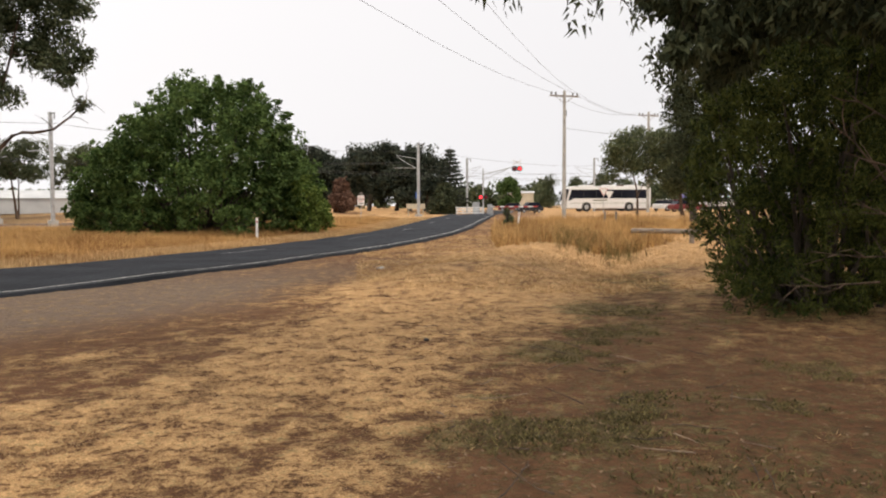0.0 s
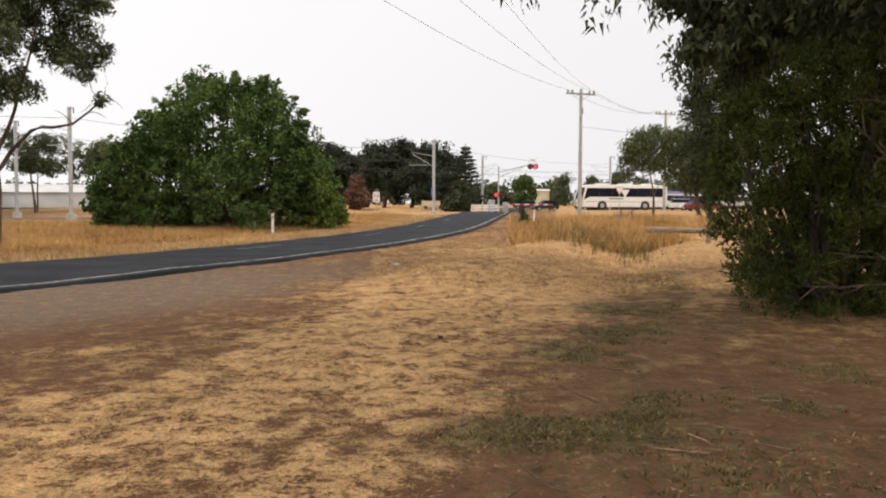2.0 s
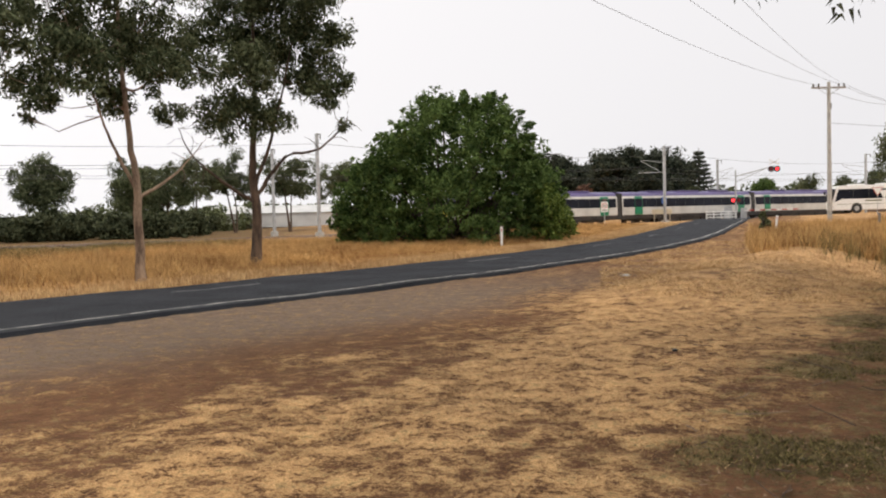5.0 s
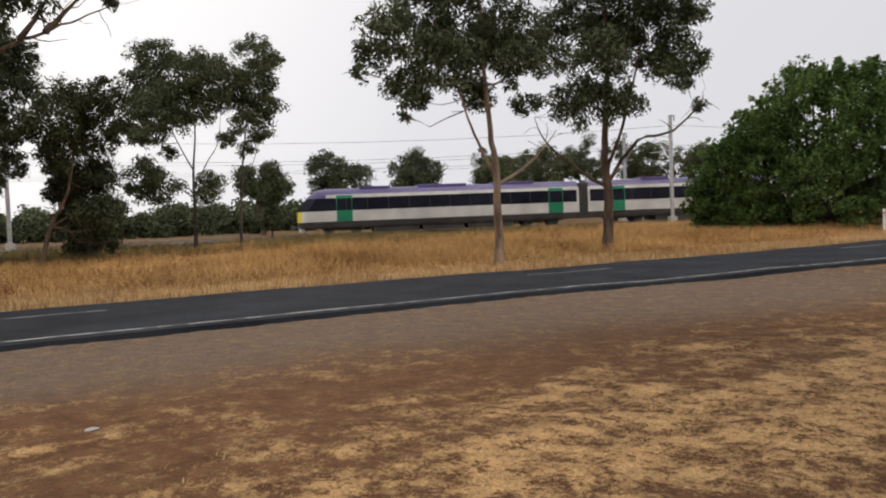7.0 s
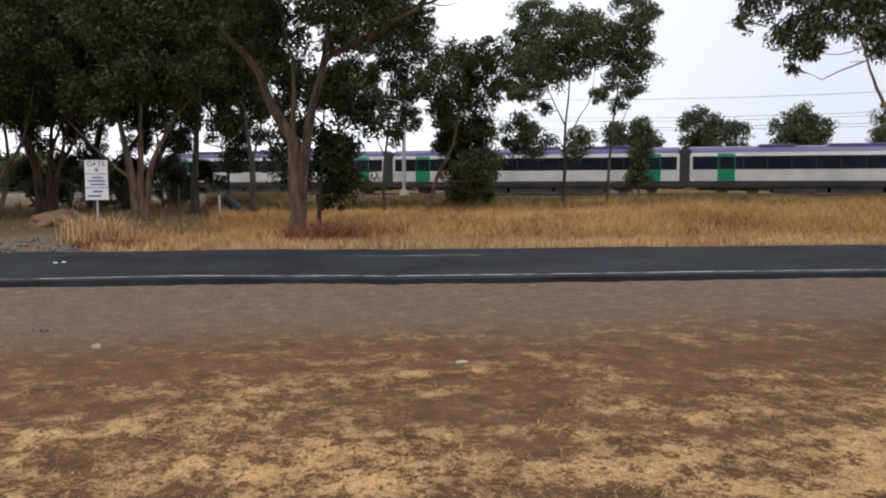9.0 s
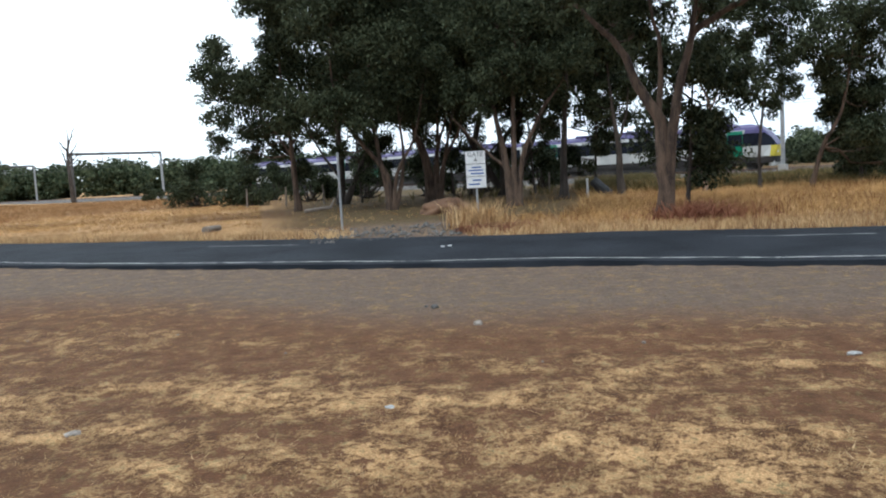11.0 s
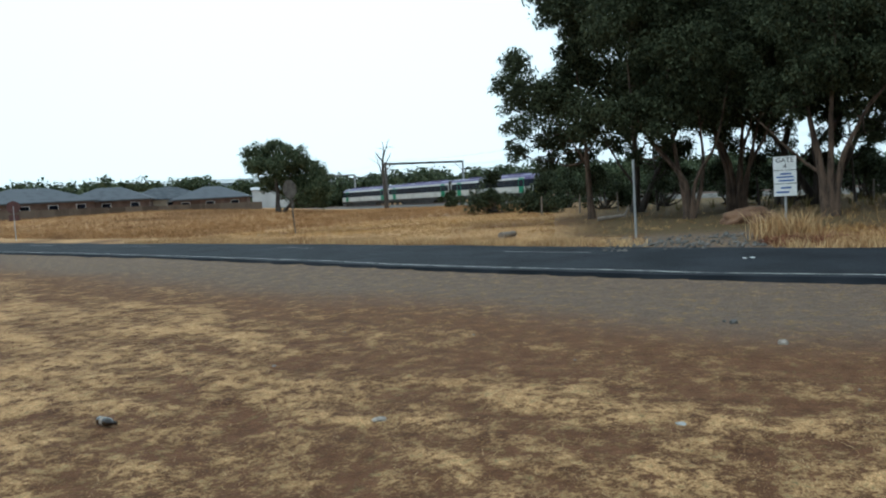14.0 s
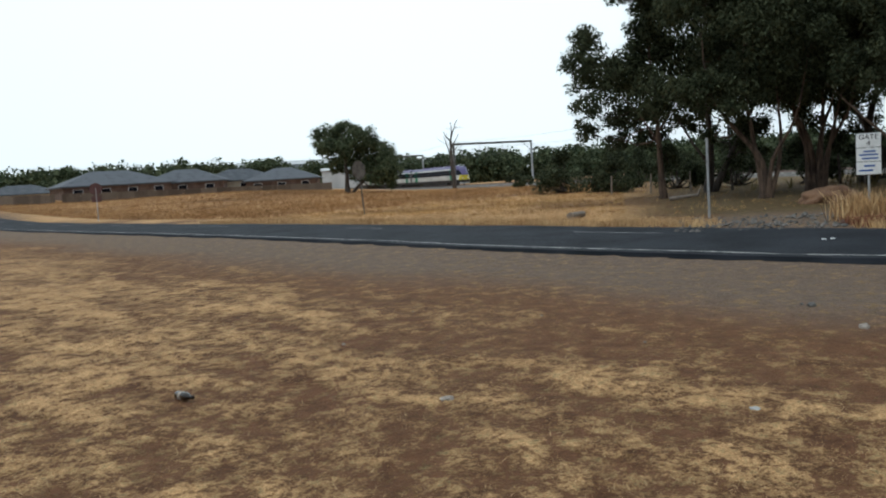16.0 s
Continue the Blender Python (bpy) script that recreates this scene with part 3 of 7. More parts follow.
def field_masks(x, y):
    """How much gravel, straw and green lies at points of the ground. Green also carries painted tree shade."""
    off = road_offset(x, y)
    d = off - 3.0
    az = np.degrees(np.arctan2(-x, y)) % 360
    r = np.hypot(x, y)
    along, across = x * 0.37 + y * 0.93, x * 0.93 - y * 0.37
    warp = 0.8 * (fbm(x * 0.5, y * 0.5, 2) - 0.5)
    streak = 0.55 * fbm(along * 0.32 + 31, (across + warp) * 1.5, 4) + 0.45 * fbm(along * 1.5 + 7, (across + 0.5 * warp) * 4.2, 3)
    blot = fbm(x * 0.22 + 9, y * 0.22, 3)
    fine = fbm(x * 3.1, y * 3.1, 3)
    gravel = (1 - smooth(d + 2.2 * (blot - 0.5), 3.0, 5.6)) * (d > -6.2)
    drive = (off < -2) * smooth(az, 90, 91.5) * (1 - smooth(az, 97, 99)) * (1 - smooth(r, 25.5, 28))
    gravel = np.where(off > 0, gravel * (1 - smooth(y + 3 * (blot - 0.5), 15, 27)), gravel)
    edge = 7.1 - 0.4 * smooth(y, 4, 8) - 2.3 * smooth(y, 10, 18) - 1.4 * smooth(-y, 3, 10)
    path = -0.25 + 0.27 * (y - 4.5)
    # where the roadside tree's shade is painted into the ground colour
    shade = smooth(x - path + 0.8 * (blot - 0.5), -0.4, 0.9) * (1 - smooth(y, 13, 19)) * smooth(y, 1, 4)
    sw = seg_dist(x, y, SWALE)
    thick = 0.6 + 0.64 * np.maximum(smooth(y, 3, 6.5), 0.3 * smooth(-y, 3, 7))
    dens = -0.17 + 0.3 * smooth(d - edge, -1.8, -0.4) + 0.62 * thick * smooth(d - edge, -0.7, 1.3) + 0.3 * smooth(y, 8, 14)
    # bright straw thinned out there, to paint the shade darker
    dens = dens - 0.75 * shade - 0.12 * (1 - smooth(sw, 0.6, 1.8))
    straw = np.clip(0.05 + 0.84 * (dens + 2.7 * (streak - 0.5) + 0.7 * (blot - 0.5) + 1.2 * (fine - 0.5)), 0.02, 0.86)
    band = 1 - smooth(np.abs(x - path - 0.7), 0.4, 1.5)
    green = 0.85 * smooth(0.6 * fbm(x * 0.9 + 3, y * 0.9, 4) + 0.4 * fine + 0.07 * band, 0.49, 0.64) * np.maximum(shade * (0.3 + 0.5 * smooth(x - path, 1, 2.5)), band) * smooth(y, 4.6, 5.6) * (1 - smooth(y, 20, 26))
    # greenish tinge plus painted shade: the dark olive colour over the whole shaded side
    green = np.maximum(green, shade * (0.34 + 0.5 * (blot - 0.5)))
    other = off < -3.2
    # grove floor: less straw, darkened for leaf litter and painted crown shade
    tree_floor = smooth(az, 78, 84) * (1 - smooth(az, 99, 106)) * smooth(r, 24.5, 27.5)
    pr = x * RAIL_N.x + y * RAIL_N.y
    tree_floor = np.maximum(tree_floor, 0.75 * smooth(pr, 58, 64) * (1 - smooth(az, 104, 112)) * smooth(az, 20, 30))
    straw = np.where(other, smooth(blot, 0.2, 0.55) * (1 - 0.85 * tree_floor), straw)
    straw = np.where(d < 0.15, np.where(other, straw, 0), straw)
    # no grass here: green darkens the grove floor as litter and painted shade
    green = np.where(other, 0.7 * tree_floor, green)
    gravel = np.where(other, np.maximum(drive, 0), gravel)
    straw = straw * (1 - 0.9 * gravel)
    return gravel, straw, green


def ground_material():
    m, n, l, p = nodes_of("dry_verge_soil")
    co = n.new("ShaderNodeTexCoord")

    def noise_tex(scale, detail=4, rough=0.6):
        t = n.new("ShaderNodeTexNoise")
        t.inputs["Scale"].default_value, t.inputs["Detail"].default_value, t.inputs["Roughness"].default_value = scale, detail, rough
        l.new(co.outputs["Object"], t.inputs["Vector"])
        return t.outputs[0]

    def ramp(src, lo, a, hi, b):
        q = n.new("ShaderNodeValToRGB")
        e = q.color_ramp.elements
        e[0].position, e[0].color, e[1].position, e[1].color = lo, (*a, 1), hi, (*b, 1)
        l.new(src, q.inputs[0])
        return q.outputs[0]

    def attr(name):
        a = n.new("ShaderNodeAttribute")
        a.attribute_name = name
        return a.outputs["Fac"]

    def maths(op, a, b):
        q = n.new("ShaderNodeMath")
        q.operation = op
        q.use_clamp = True
        for i, s in enumerate((a, b)):
            if isinstance(s, (int, float)):
                q.inputs[i].default_value = s
            else:
                l.new(s, q.inputs[i])
        return q.outputs[0]

    def mix(f, a, b):
        q = n.new("ShaderNodeMix")
        q.data_type = "RGBA"
        l.new(f, q.inputs["Factor"])
        l.new(a, q.inputs["A"])
        l.new(b, q.inputs["B"])
        return q.outputs["Result"]

    wide, mid, tiny, grit, frac = noise_tex(0.5), noise_tex(7.5, 7, 0.72), noise_tex(30, 4, 0.75), noise_tex(80, 3, 0.8), noise_tex(3.2, 11, 0.82)
    dirt = mix(maths("MULTIPLY", wide, 0.9), ramp(frac, 0.34, (0.052, 0.026, 0.012), 0.68, (0.245, 0.126, 0.063)), ramp(frac, 0.35, (0.088, 0.037, 0.017), 0.7, (0.26, 0.118, 0.06)))
    pebbles = n.new("ShaderNodeTexVoronoi")
    pebbles.inputs["Scale"].default_value = 26
    l.new(co.outputs["Object"], pebbles.inputs["Vector"])
    gravel = mix(maths("MULTIPLY", mid, 0.9), ramp(pebbles.outputs["Distance"], 0.1, (0.28, 0.218, 0.17), 0.6, (0.1, 0.077, 0.06)), ramp(frac, 0.34, (0.085, 0.064, 0.049), 0.66, (0.31, 0.238, 0.185)))
    straw = mix(tiny, ramp(frac, 0.36, (0.29, 0.13, 0.05), 0.64, (0.82, 0.505, 0.225)), ramp(grit, 0.36, (0.21, 0.1, 0.04), 0.64, (0.88, 0.575, 0.285)))
    # olive grass colour, dark enough to double as painted shade under trees
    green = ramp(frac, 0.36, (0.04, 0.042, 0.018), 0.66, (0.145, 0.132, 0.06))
    g_f = maths("MULTIPLY", attr("gravel"), maths("ADD", maths("MULTIPLY", mid, 0.9), 0.35))
    col = mix(g_f, dirt, gravel)

    def soft(density, spread, gain):
        a = n.new("ShaderNodeMath")
        a.operation = "MULTIPLY_ADD"
        l.new(frac, a.inputs[0])
        a.inputs[1].default_value, a.inputs[2].default_value = spread, -spread / 2 - 0.5
        for tex, k in ((mid, 3.4), (tiny, 2.0)):
            q = n.new("ShaderNodeMath")
            q.operation = "MULTIPLY_ADD"
            l.new(tex, q.inputs[0])
            q.inputs[1].default_value, q.inputs[2].default_value = k, -k / 2
            w = n.new("ShaderNodeMath")
            w.operation = "ADD"
            l.new(q.outputs[0], w.inputs[0])
            l.new(a.outputs[0], w.inputs[1])
            a = w
        b = n.new("ShaderNodeMath")
        b.operation = "ADD"
        l.new(a.outputs[0], b.inputs[0])
        l.new(density, b.inputs[1])
        c = n.new("ShaderNodeMath")
        c.operation = "MULTIPLY_ADD"
        c.use_clamp = True
        l.new(b.outputs[0], c.inputs[0])
        c.inputs[1].default_value, c.inputs[2].default_value = gain, 0.5
        return c.outputs[0]

    s_f = maths("MULTIPLY", soft(attr("straw"), 4.2, 1.7), 0.92)
    col = mix(s_f, col, straw)
    # green growth and the painted tree shade, both from one mask
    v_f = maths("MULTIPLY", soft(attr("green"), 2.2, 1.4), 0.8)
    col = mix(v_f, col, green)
    l.new(col, p.inputs["Base Color"])
    p.inputs["Roughness"].default_value = 0.95
    p.inputs["Specular IOR Level"].default_value = 0.15
    h = maths("ADD", maths("MULTIPLY", tiny, 0.6), maths("MULTIPLY", s_f, 0.5))
    b = n.new("ShaderNodeBump")
    b.inputs["Strength"].default_value, b.inputs["Distance"].default_value = 0.8, 0.04
    l.new(h, b.inputs["Height"])
    l.new(b.outputs[0], p.inputs["Normal"])
    return m


def build_ground():
    xs, ys = axis_lines(-12.5, 7.0, 0.12, 2500), axis_lines(-11, 17, 0.12, 2500)
    X, Y = np.meshgrid(xs, ys)
    x, y = X.ravel(), Y.ravel()
    z = ground_z(x, y)
    off = road_offset(x, y)
    z = np.where(np.abs(off) < 3.3, z - 0.05, z)
    nx, ny = len(xs), len(ys)
    i = np.arange(ny - 1)[:, None] * nx + np.arange(nx - 1)[None, :]
    f = np.stack([i, i + 1, i + 1 + nx, i + nx], -1).reshape(-1, 4)
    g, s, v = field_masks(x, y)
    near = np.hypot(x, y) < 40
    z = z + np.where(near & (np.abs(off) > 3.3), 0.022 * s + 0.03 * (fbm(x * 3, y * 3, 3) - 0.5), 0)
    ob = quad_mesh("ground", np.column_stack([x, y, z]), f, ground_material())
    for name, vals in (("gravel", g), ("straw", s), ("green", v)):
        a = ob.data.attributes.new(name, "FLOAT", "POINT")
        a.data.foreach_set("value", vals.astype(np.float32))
    ob.data.polygons.foreach_set("use_smooth", [True] * len(ob.data.polygons))
    tagged(ob, "dry brown verge with straw patches, gravel shoulder and bare soil", "ground", kind="structure")


build_ground()


# ---- road ----
def strip(name, o0, o1, lift, material, i0=0, i1=None, ragged=0.0, thick=0.0, seed=3, gaps=None):
    """A ribbon along the road between two offsets from its centre line."""
    rng = np.random.RandomState(seed)
    c, s = CENTRE[i0:i1], SIDE[i0:i1]
    n = len(c)
    w = fbm(np.arange(n) * 0.45 + seed, np.zeros(n), 3) - 0.5
    a = c + s * (o0 + ragged * w)[:, None]
    b = c + s * (o1 + ragged * (fbm(np.arange(n) * 0.7 + seed, np.ones(n) * 9, 4) - 0.5))[:, None]
    z = ground_z(c[:, 0], c[:, 1]) + lift
    rows = [np.column_stack([a, z]), np.column_stack([b, z])]
    if thick:
        rows = [np.column_stack([a - s * 0.05, z - thick])] + rows + [np.column_stack([b + s * 0.05, z - thick])]
    v = np.concatenate(rows)
    f = []
    for k in range(len(rows) - 1):
        for i in range(n - 1):
            if gaps is None or gaps(i + i0):
                f.append((k * n + i, (k + 1) * n + i, (k + 1) * n + i + 1, k * n + i + 1))
    return mesh_obj(name, v, f, material)


road = tagged(strip("road", -2.3, 2.98, 0.035, M_ASPHALT, ragged=0.28, thick=0.12), "dark two-lane asphalt road with a crumbling edge", "road", kind="structure")
line_near = tagged(strip("edge_line", 2.56, 2.64, 0.040, M_LINE, ragged=0.03), "worn white painted line along the road's edge", "road marking", kind="structure")
arc = np.concatenate([[0], np.cumsum(np.linalg.norm(np.diff(CENTRE, axis=0), axis=1))])
line_far = tagged(strip("broken_line", -0.84, -0.75, 0.040, M_LINE_FAINT, ragged=0.03, gaps=lambda i: (arc[i] % 12) < 3.2), "faded broken white painted line on the road", "road marking", kind="structure")
for k, (az, r) in enumerate(((91.6, 16.9), (91.1, 17.0))):
    bm = B()
    box(bm, (0, 0, 0), (0.08, 0.07, 0.02), 0.3, 0.008)
    o = tagged(part("road_stud", bm, M_WHITE), "small white raised marker on the asphalt", "road stud", "road studs")
    o.location = place(az, r, 0.05)

# ---- railway ----
def rail_box(name, s0, s1, p0, p1, z0, z1, material, slope=0.0, parent=None):
    v = []
    for s in (s0, s1):
        v += [on_rail(s, p0 - slope, z0), on_rail(s, p1 + slope, z0), on_rail(s, p1, z1), on_rail(s, p0, z1)]
    f = [(0, 1, 2, 3), (7, 6, 5, 4), (0, 4, 5, 1), (1, 5, 6, 2), (2, 6, 7, 3), (3, 7, 4, 0)]
    return mesh_obj(name, v, f, material, parent)


S0, S1 = -420, 330
tagged(rail_box("track_bed", S0, S1, 67.6, 77.0, -0.6, RAIL_Z - 0.13, M_BALLAST, 1.1), "grey crushed-stone ballast bed under the railway tracks", "track bed", kind="structure")
for tp in (RAIL_P, RAIL_P + 4.2):
    track = empty("railway_track", Matrix(), "rusty steel railway track on concrete sleepers", "railway track", "railway tracks", "structure")
    for dp in (-0.8, 0.8):
        rail_box("rail", S0, S1, tp + dp - 0.035, tp + dp + 0.035, RAIL_Z - 0.13, RAIL_Z, M_RAIL, 0.03, track)
    V, F = [], []
    for s in np.arange(-200, 140, 0.72):
        i = len(V)
        for ss in (s - 0.12, s + 0.12):
            V += [on_rail(ss, tp - 1.25, RAIL_Z - 0.2), on_rail(ss, tp + 1.25, RAIL_Z - 0.2), on_rail(ss, tp + 1.25, RAIL_Z - 0.1), on_rail(ss, tp - 1.25, RAIL_Z - 0.1)]
        F += [(i, i + 1, i + 2, i + 3), (i + 7, i + 6, i + 5, i + 4), (i + 2, i + 6, i + 7, i + 3), (i, i + 4, i + 5, i + 1)]
    tagged(mesh_obj("sleepers", V, F, M_CONCRETE, track), kind="stuff")


# ---- the train: three cars, local x forward, z up from the rail ----
def car_profile(k=1.0, top=1.0):
    """Half section of a car body, from the skirt up to the roof's middle: width, height, band."""
    pts = [(1.34, 0.6, 4), (1.39, 0.8, 4), (1.42, 1.15, 4), (1.45, 1.2, 3), (1.46, 2.12, 3), (1.455, 2.16, 2), (1.41, 3.26, 2), (1.40, 3.3, 1), (1.35, 3.56, 1), (1.32, 3.6, 0), (1.18, 3.82, 0), (0.85, 4.02, 0), (0.4, 4.1, 0), (0.0, 4.12, 0)]
    return pts


def car_shell(nose_front, nose_back):
    L0, L1 = -24.2, -0.0
    prof = car_profile()
    xs = [L0 + 0.0, L0 + 0.25]
    if nose_back:
        xs = [L0 + q for q in (0, 0.12, 0.4, 0.9, 1.6, 2.4)]
    xf = [L1 - 0.25, L1]
    if nose_front:
        xf = [L1 - q for q in (2.4, 1.6, 0.9, 0.4, 0.12, 0)]
    xs = xs + [-20, -16, -12, -8, -4] + xf

    def squeeze(x, z):
        w = 1.0
        for on, q in ((nose_front, L1 - x), (nose_back, x - L0)):
            if on:
                # raked windscreen: high parts start further back
                back = q - 1.25 * max(0, (z - 1.3) / 2.8) ** 1.1
                u = min(1, max(0, back / 1.5))
                w = min(w, 0.5 + 0.5 * math.sqrt(max(0, 1 - (1 - u) ** 2)) if back > 0 else 0.5)
        return w

    V, F, MI = [], [], []
    n = len(prof)
    ring = 2 * n - 1
    for x in xs:
        for j in range(ring):
            w, z, b = prof[j] if j < n else prof[2 * n - 2 - j]
            sgn = -1 if j < n else 1
            k = squeeze(x, z)
            zz, xx = z, x
            for on, q, e, dirn in ((nose_front, L1 - x, L1, -1), (nose_back, x - L0, L0, 1)):
                if on and q < 2.4:
                    # the top slopes back over the cab
                    lim = 4.12 - 1.9 * (1 - q / 2.4) ** 2.2
                    if z > lim:
                        zz = lim - (4.12 - lim) * 0.04
            V.append(Vector((xx, sgn * w * k, zz)))
    for i in range(len(xs) - 1):
        for j in range(ring - 1):
            a, b = i * ring + j, i * ring + j + 1
            F.append((a, b, b + ring, a + ring))
            jj = j if j < n - 1 else ring - 2 - j
            band = prof[jj + 1][2] if prof[jj][2] != prof[jj + 1][2] else prof[jj][2]
            xm = (xs[i] + xs[i + 1]) / 2
            q = min(L1 - xm if nose_front else 99, xm - L0 if nose_back else 99)
            zmid = (V[a].z + V[b].z) / 2
            if band == 2:
                band = 3 if q > 2.4 else 2
            if band == 1 and q < 2.4:
                band = 0
            if band == 3 and q < 0.4:
                band = 5
            MI.append(band)
    for base, flip in ((0, True), ((len(xs) - 1) * ring, False)):
        q_nose = nose_back if flip else nose_front
        for j in range(n - 1):
            a, b, c, d = base + j, base + j + 1, base + ring - 2 - j, base + ring - 1 - j
            F.append((a, b, c, d) if b != c else (a, b, d))
            bd = prof[j + 1][2] if prof[j][2] != prof[j + 1][2] else prof[j][2]
            MI.append(({1: 0, 3: 5}.get(bd, bd)) if q_nose else (6 if bd != 0 else 0))
    bm = B()
    vs = [bm.verts.new(v) for v in V]
    for f, mi in zip(F, MI):
        try:
            face = bm.faces.new([vs[q] for q in f])
            face.material_index = mi
        except ValueError:
            pass
    bmesh.ops.remove_doubles(bm, verts=bm.verts, dist=0.0005)
    bmesh.ops.recalc_face_normals(bm, faces=bm.faces)
    return bm


BODY = [M_PURPLE, M_TRAIN_WHITE, M_GLASS_DARK, M_TRAIN_WHITE, M_TRAIN_SKIRT, M_YELLOW, M_BLACK]


def side_panel(bm, x0, x1, z0, z1, y0, y1, m=0, proud=0.012):
    """A thin panel on both body sides is made one side at a time: y0 at z0 and y1 at z1."""
    sg = 1 if y0 > 0 else -1
    v = [Vector((x, y + sg * o, z)) for o in (-0.02, proud) for x, y, z in ((x0, y0, z0), (x1, y0, z0), (x1, y1, z1), (x0, y1, z1))]
    vs = [bm.verts.new(q) for q in v]
    for f in ((0, 1, 2, 3), (7, 6, 5, 4), (0, 4, 5, 1), (1, 5, 6, 2), (2, 6, 7, 3), (3, 7, 4, 0)):
        bm.faces.new([vs[q] for q in f]).material_index = m
    return bm


def build_train():
    train = empty("train", Matrix.Diagonal((1, 1, 0.93, 1)), "purple, white and silver diesel railcar train with green doors, running", "train")
    for c in range(3):
        x0 = -25.0 * c
        front, back = c == 0, c == 2
        body = part("car_body", car_shell(front, back), BODY, train)
        body.location.x = x0
        for sg in (-1, 1):
            bm = B()
            a, b = (-22.2 if back else -24.0), (-2.0 if front else -0.2)
            side_panel(bm, a, b, 2.14, 3.26, sg * 1.46, sg * 1.414, 0, 0.008)
            part("window_band", bm, M_GLASS_DARK, body, "dark tinted glass band")
            for wx in np.arange(a + 2.4, b - 1.2, 1.75):
                bm = B()
                side_panel(bm, wx, wx + 0.05, 2.18, 3.24, sg * 1.46, sg * 1.414, 0, 0.014)
                part("window_pillar", bm, M_BLACK, body)
            for dx in ((-3.9 if front else -2.75), (-21.0 if back else -22.1)):
                bm = B()
                side_panel(bm, dx - 0.65, dx + 0.65, 1.18, 2.16, sg * 1.455, sg * 1.466, 0, 0.03)
                side_panel(bm, dx - 0.65, dx + 0.65, 3.22, 3.5, sg * 1.418, sg * 1.37, 0, 0.03)
                side_panel(bm, dx - 0.65, dx - 0.6, 2.16, 3.22, sg * 1.466, sg * 1.418, 0, 0.03)
                side_panel(bm, dx + 0.6, dx + 0.65, 2.16, 3.22, sg * 1.466, sg * 1.418, 0, 0.03)
                part("door", bm, M_TRAIN_GREEN, body, "bright green plug door")
        bm = B()
        for px, ln in ((-18.5, 3.6), (-12.3, 4.2), (-6.5, 2.6)):
            box(bm, (px, 0, 4.14), (ln, 1.7, 0.22), 0, 0.05)
        part("roof_unit", bm, M_PURPLE, body)
        bm = B()
        for px, ln in ((-16.3, 4.0), (-12.2, 3.6), (-8.2, 3.9)):
            box(bm, (px, 0, 0.48), (ln, 2.56, 0.7), 0, 0.04)
        part("underfloor_equipment", bm, M_TRAIN_SKIRT, body)
        for bx in (-20.9, -3.7):
            bg = B()
            for sg in (-1, 1):
                box(bg, (bx, sg * 1.0, 0.56), (3.1, 0.14, 0.24), 0, 0.04)
                for ax in (-1.15, 1.15):
                    box(bg, (bx + ax, sg * 1.02, 0.48), (0.34, 0.18, 0.34), 0, 0.05)
            bogie = part("bogie", bg, M_BLACK, body, "dark grimy wheel frame")
            for ax in (-1.15, 1.15):
                bw = B()
                for sg in (-1, 1):
                    rod(bw, (bx + ax, sg * 0.70, 0.46), (bx + ax, sg * 0.84, 0.46), 0.45, n=18)
                rod(bw, (bx + ax, -0.7, 0.46), (bx + ax, 0.7, 0.46), 0.08)
                part("wheelset", bw, M_DARK_STEEL, bogie)
        if not back:
            bm = B()
            box(bm, (-24.6, 0, 2.25), (0.95, 2.75, 3.3), 0, 0.05)
            part("gangway", bm, M_BLACK, body, "black rubber gangway bellows")
        for on, xn, sx in ((front, 0.0, 1), (back, -24.2, -1)):
            if on:
                for sg in (-1, 1):
                    bm = B()
                    box(bm, (xn + sx * 0.0, sg * 0.5, 1.55), (0.1, 0.3, 0.14), 0, 0.02)
                    part("headlamp", bm, M_WHITE, body)
                bm = B()
                box(bm, (xn - sx * 0.35, 0, 0.55), (0.5, 2.0, 0.55), 0, 0.1)
                part("coupler_fairing", bm, M_TRAIN_WHITE, body)
                bm = B()
                box(bm, (xn + sx * 0.25, 0, 0.75), (0.6, 0.3, 0.25), 0, 0.06)
                part("coupler", bm, M_DARK_STEEL, body)
    return train


train = build_train()


# ---- overhead line ----
def mast(s, p=66.2, h=9.4, reach=3.2, top_lean=0.0):
    th = empty("overhead_line_mast", Matrix.Translation(on_rail(s, p, RAIL_Z - 0.35)), "grey steel overhead-line mast on a concrete block", "mast", "overhead-line masts")
    bm = B()
    box(bm, (0, 0, h / 2), (0.26, 0.26, h), radians(50.5), 0.02)
    part("post", bm, M_STEEL, th)
    bm = B()
    box(bm, (0, 0, 0.1), (0.62, 0.62, 1.3), radians(50.5), 0.04)
    part("footing", bm, M_CONCRETE, th, "concrete footing block")
    n = RAIL_N
    bm = B()
    rod(bm, n * 0.1 + Vector((0, 0, h - 1.9)), n * (reach + 0.4) + Vector((0, 0, h - 1.35)), 0.03)
    rod(bm, n * 0.1 + Vector((0, 0, h - 3.2)), n * (reach + 0.4) + Vector((0, 0, h - 1.5)), 0.03)
    rod(bm, n * 0.6 + Vector((0, 0, h - 3.0)), n * (reach + 0.9) + Vector((0, 0, h - 2.9)), 0.035)
    part("bracket", bm, M_STEEL, th)
    bm = B()
    rod(bm, Vector((0, 0, h - 0.1)), -n * 0.75 + Vector((0, 0, h - 0.12)), 0.04)
    rod(bm, -n * 0.72 + Vector((0, 0, h - 0.1)), -n * 0.72 + Vector((0, 0, h - 0.6)), 0.05)
    part("insulator", bm, M_DARK_STEEL, th)
    return th


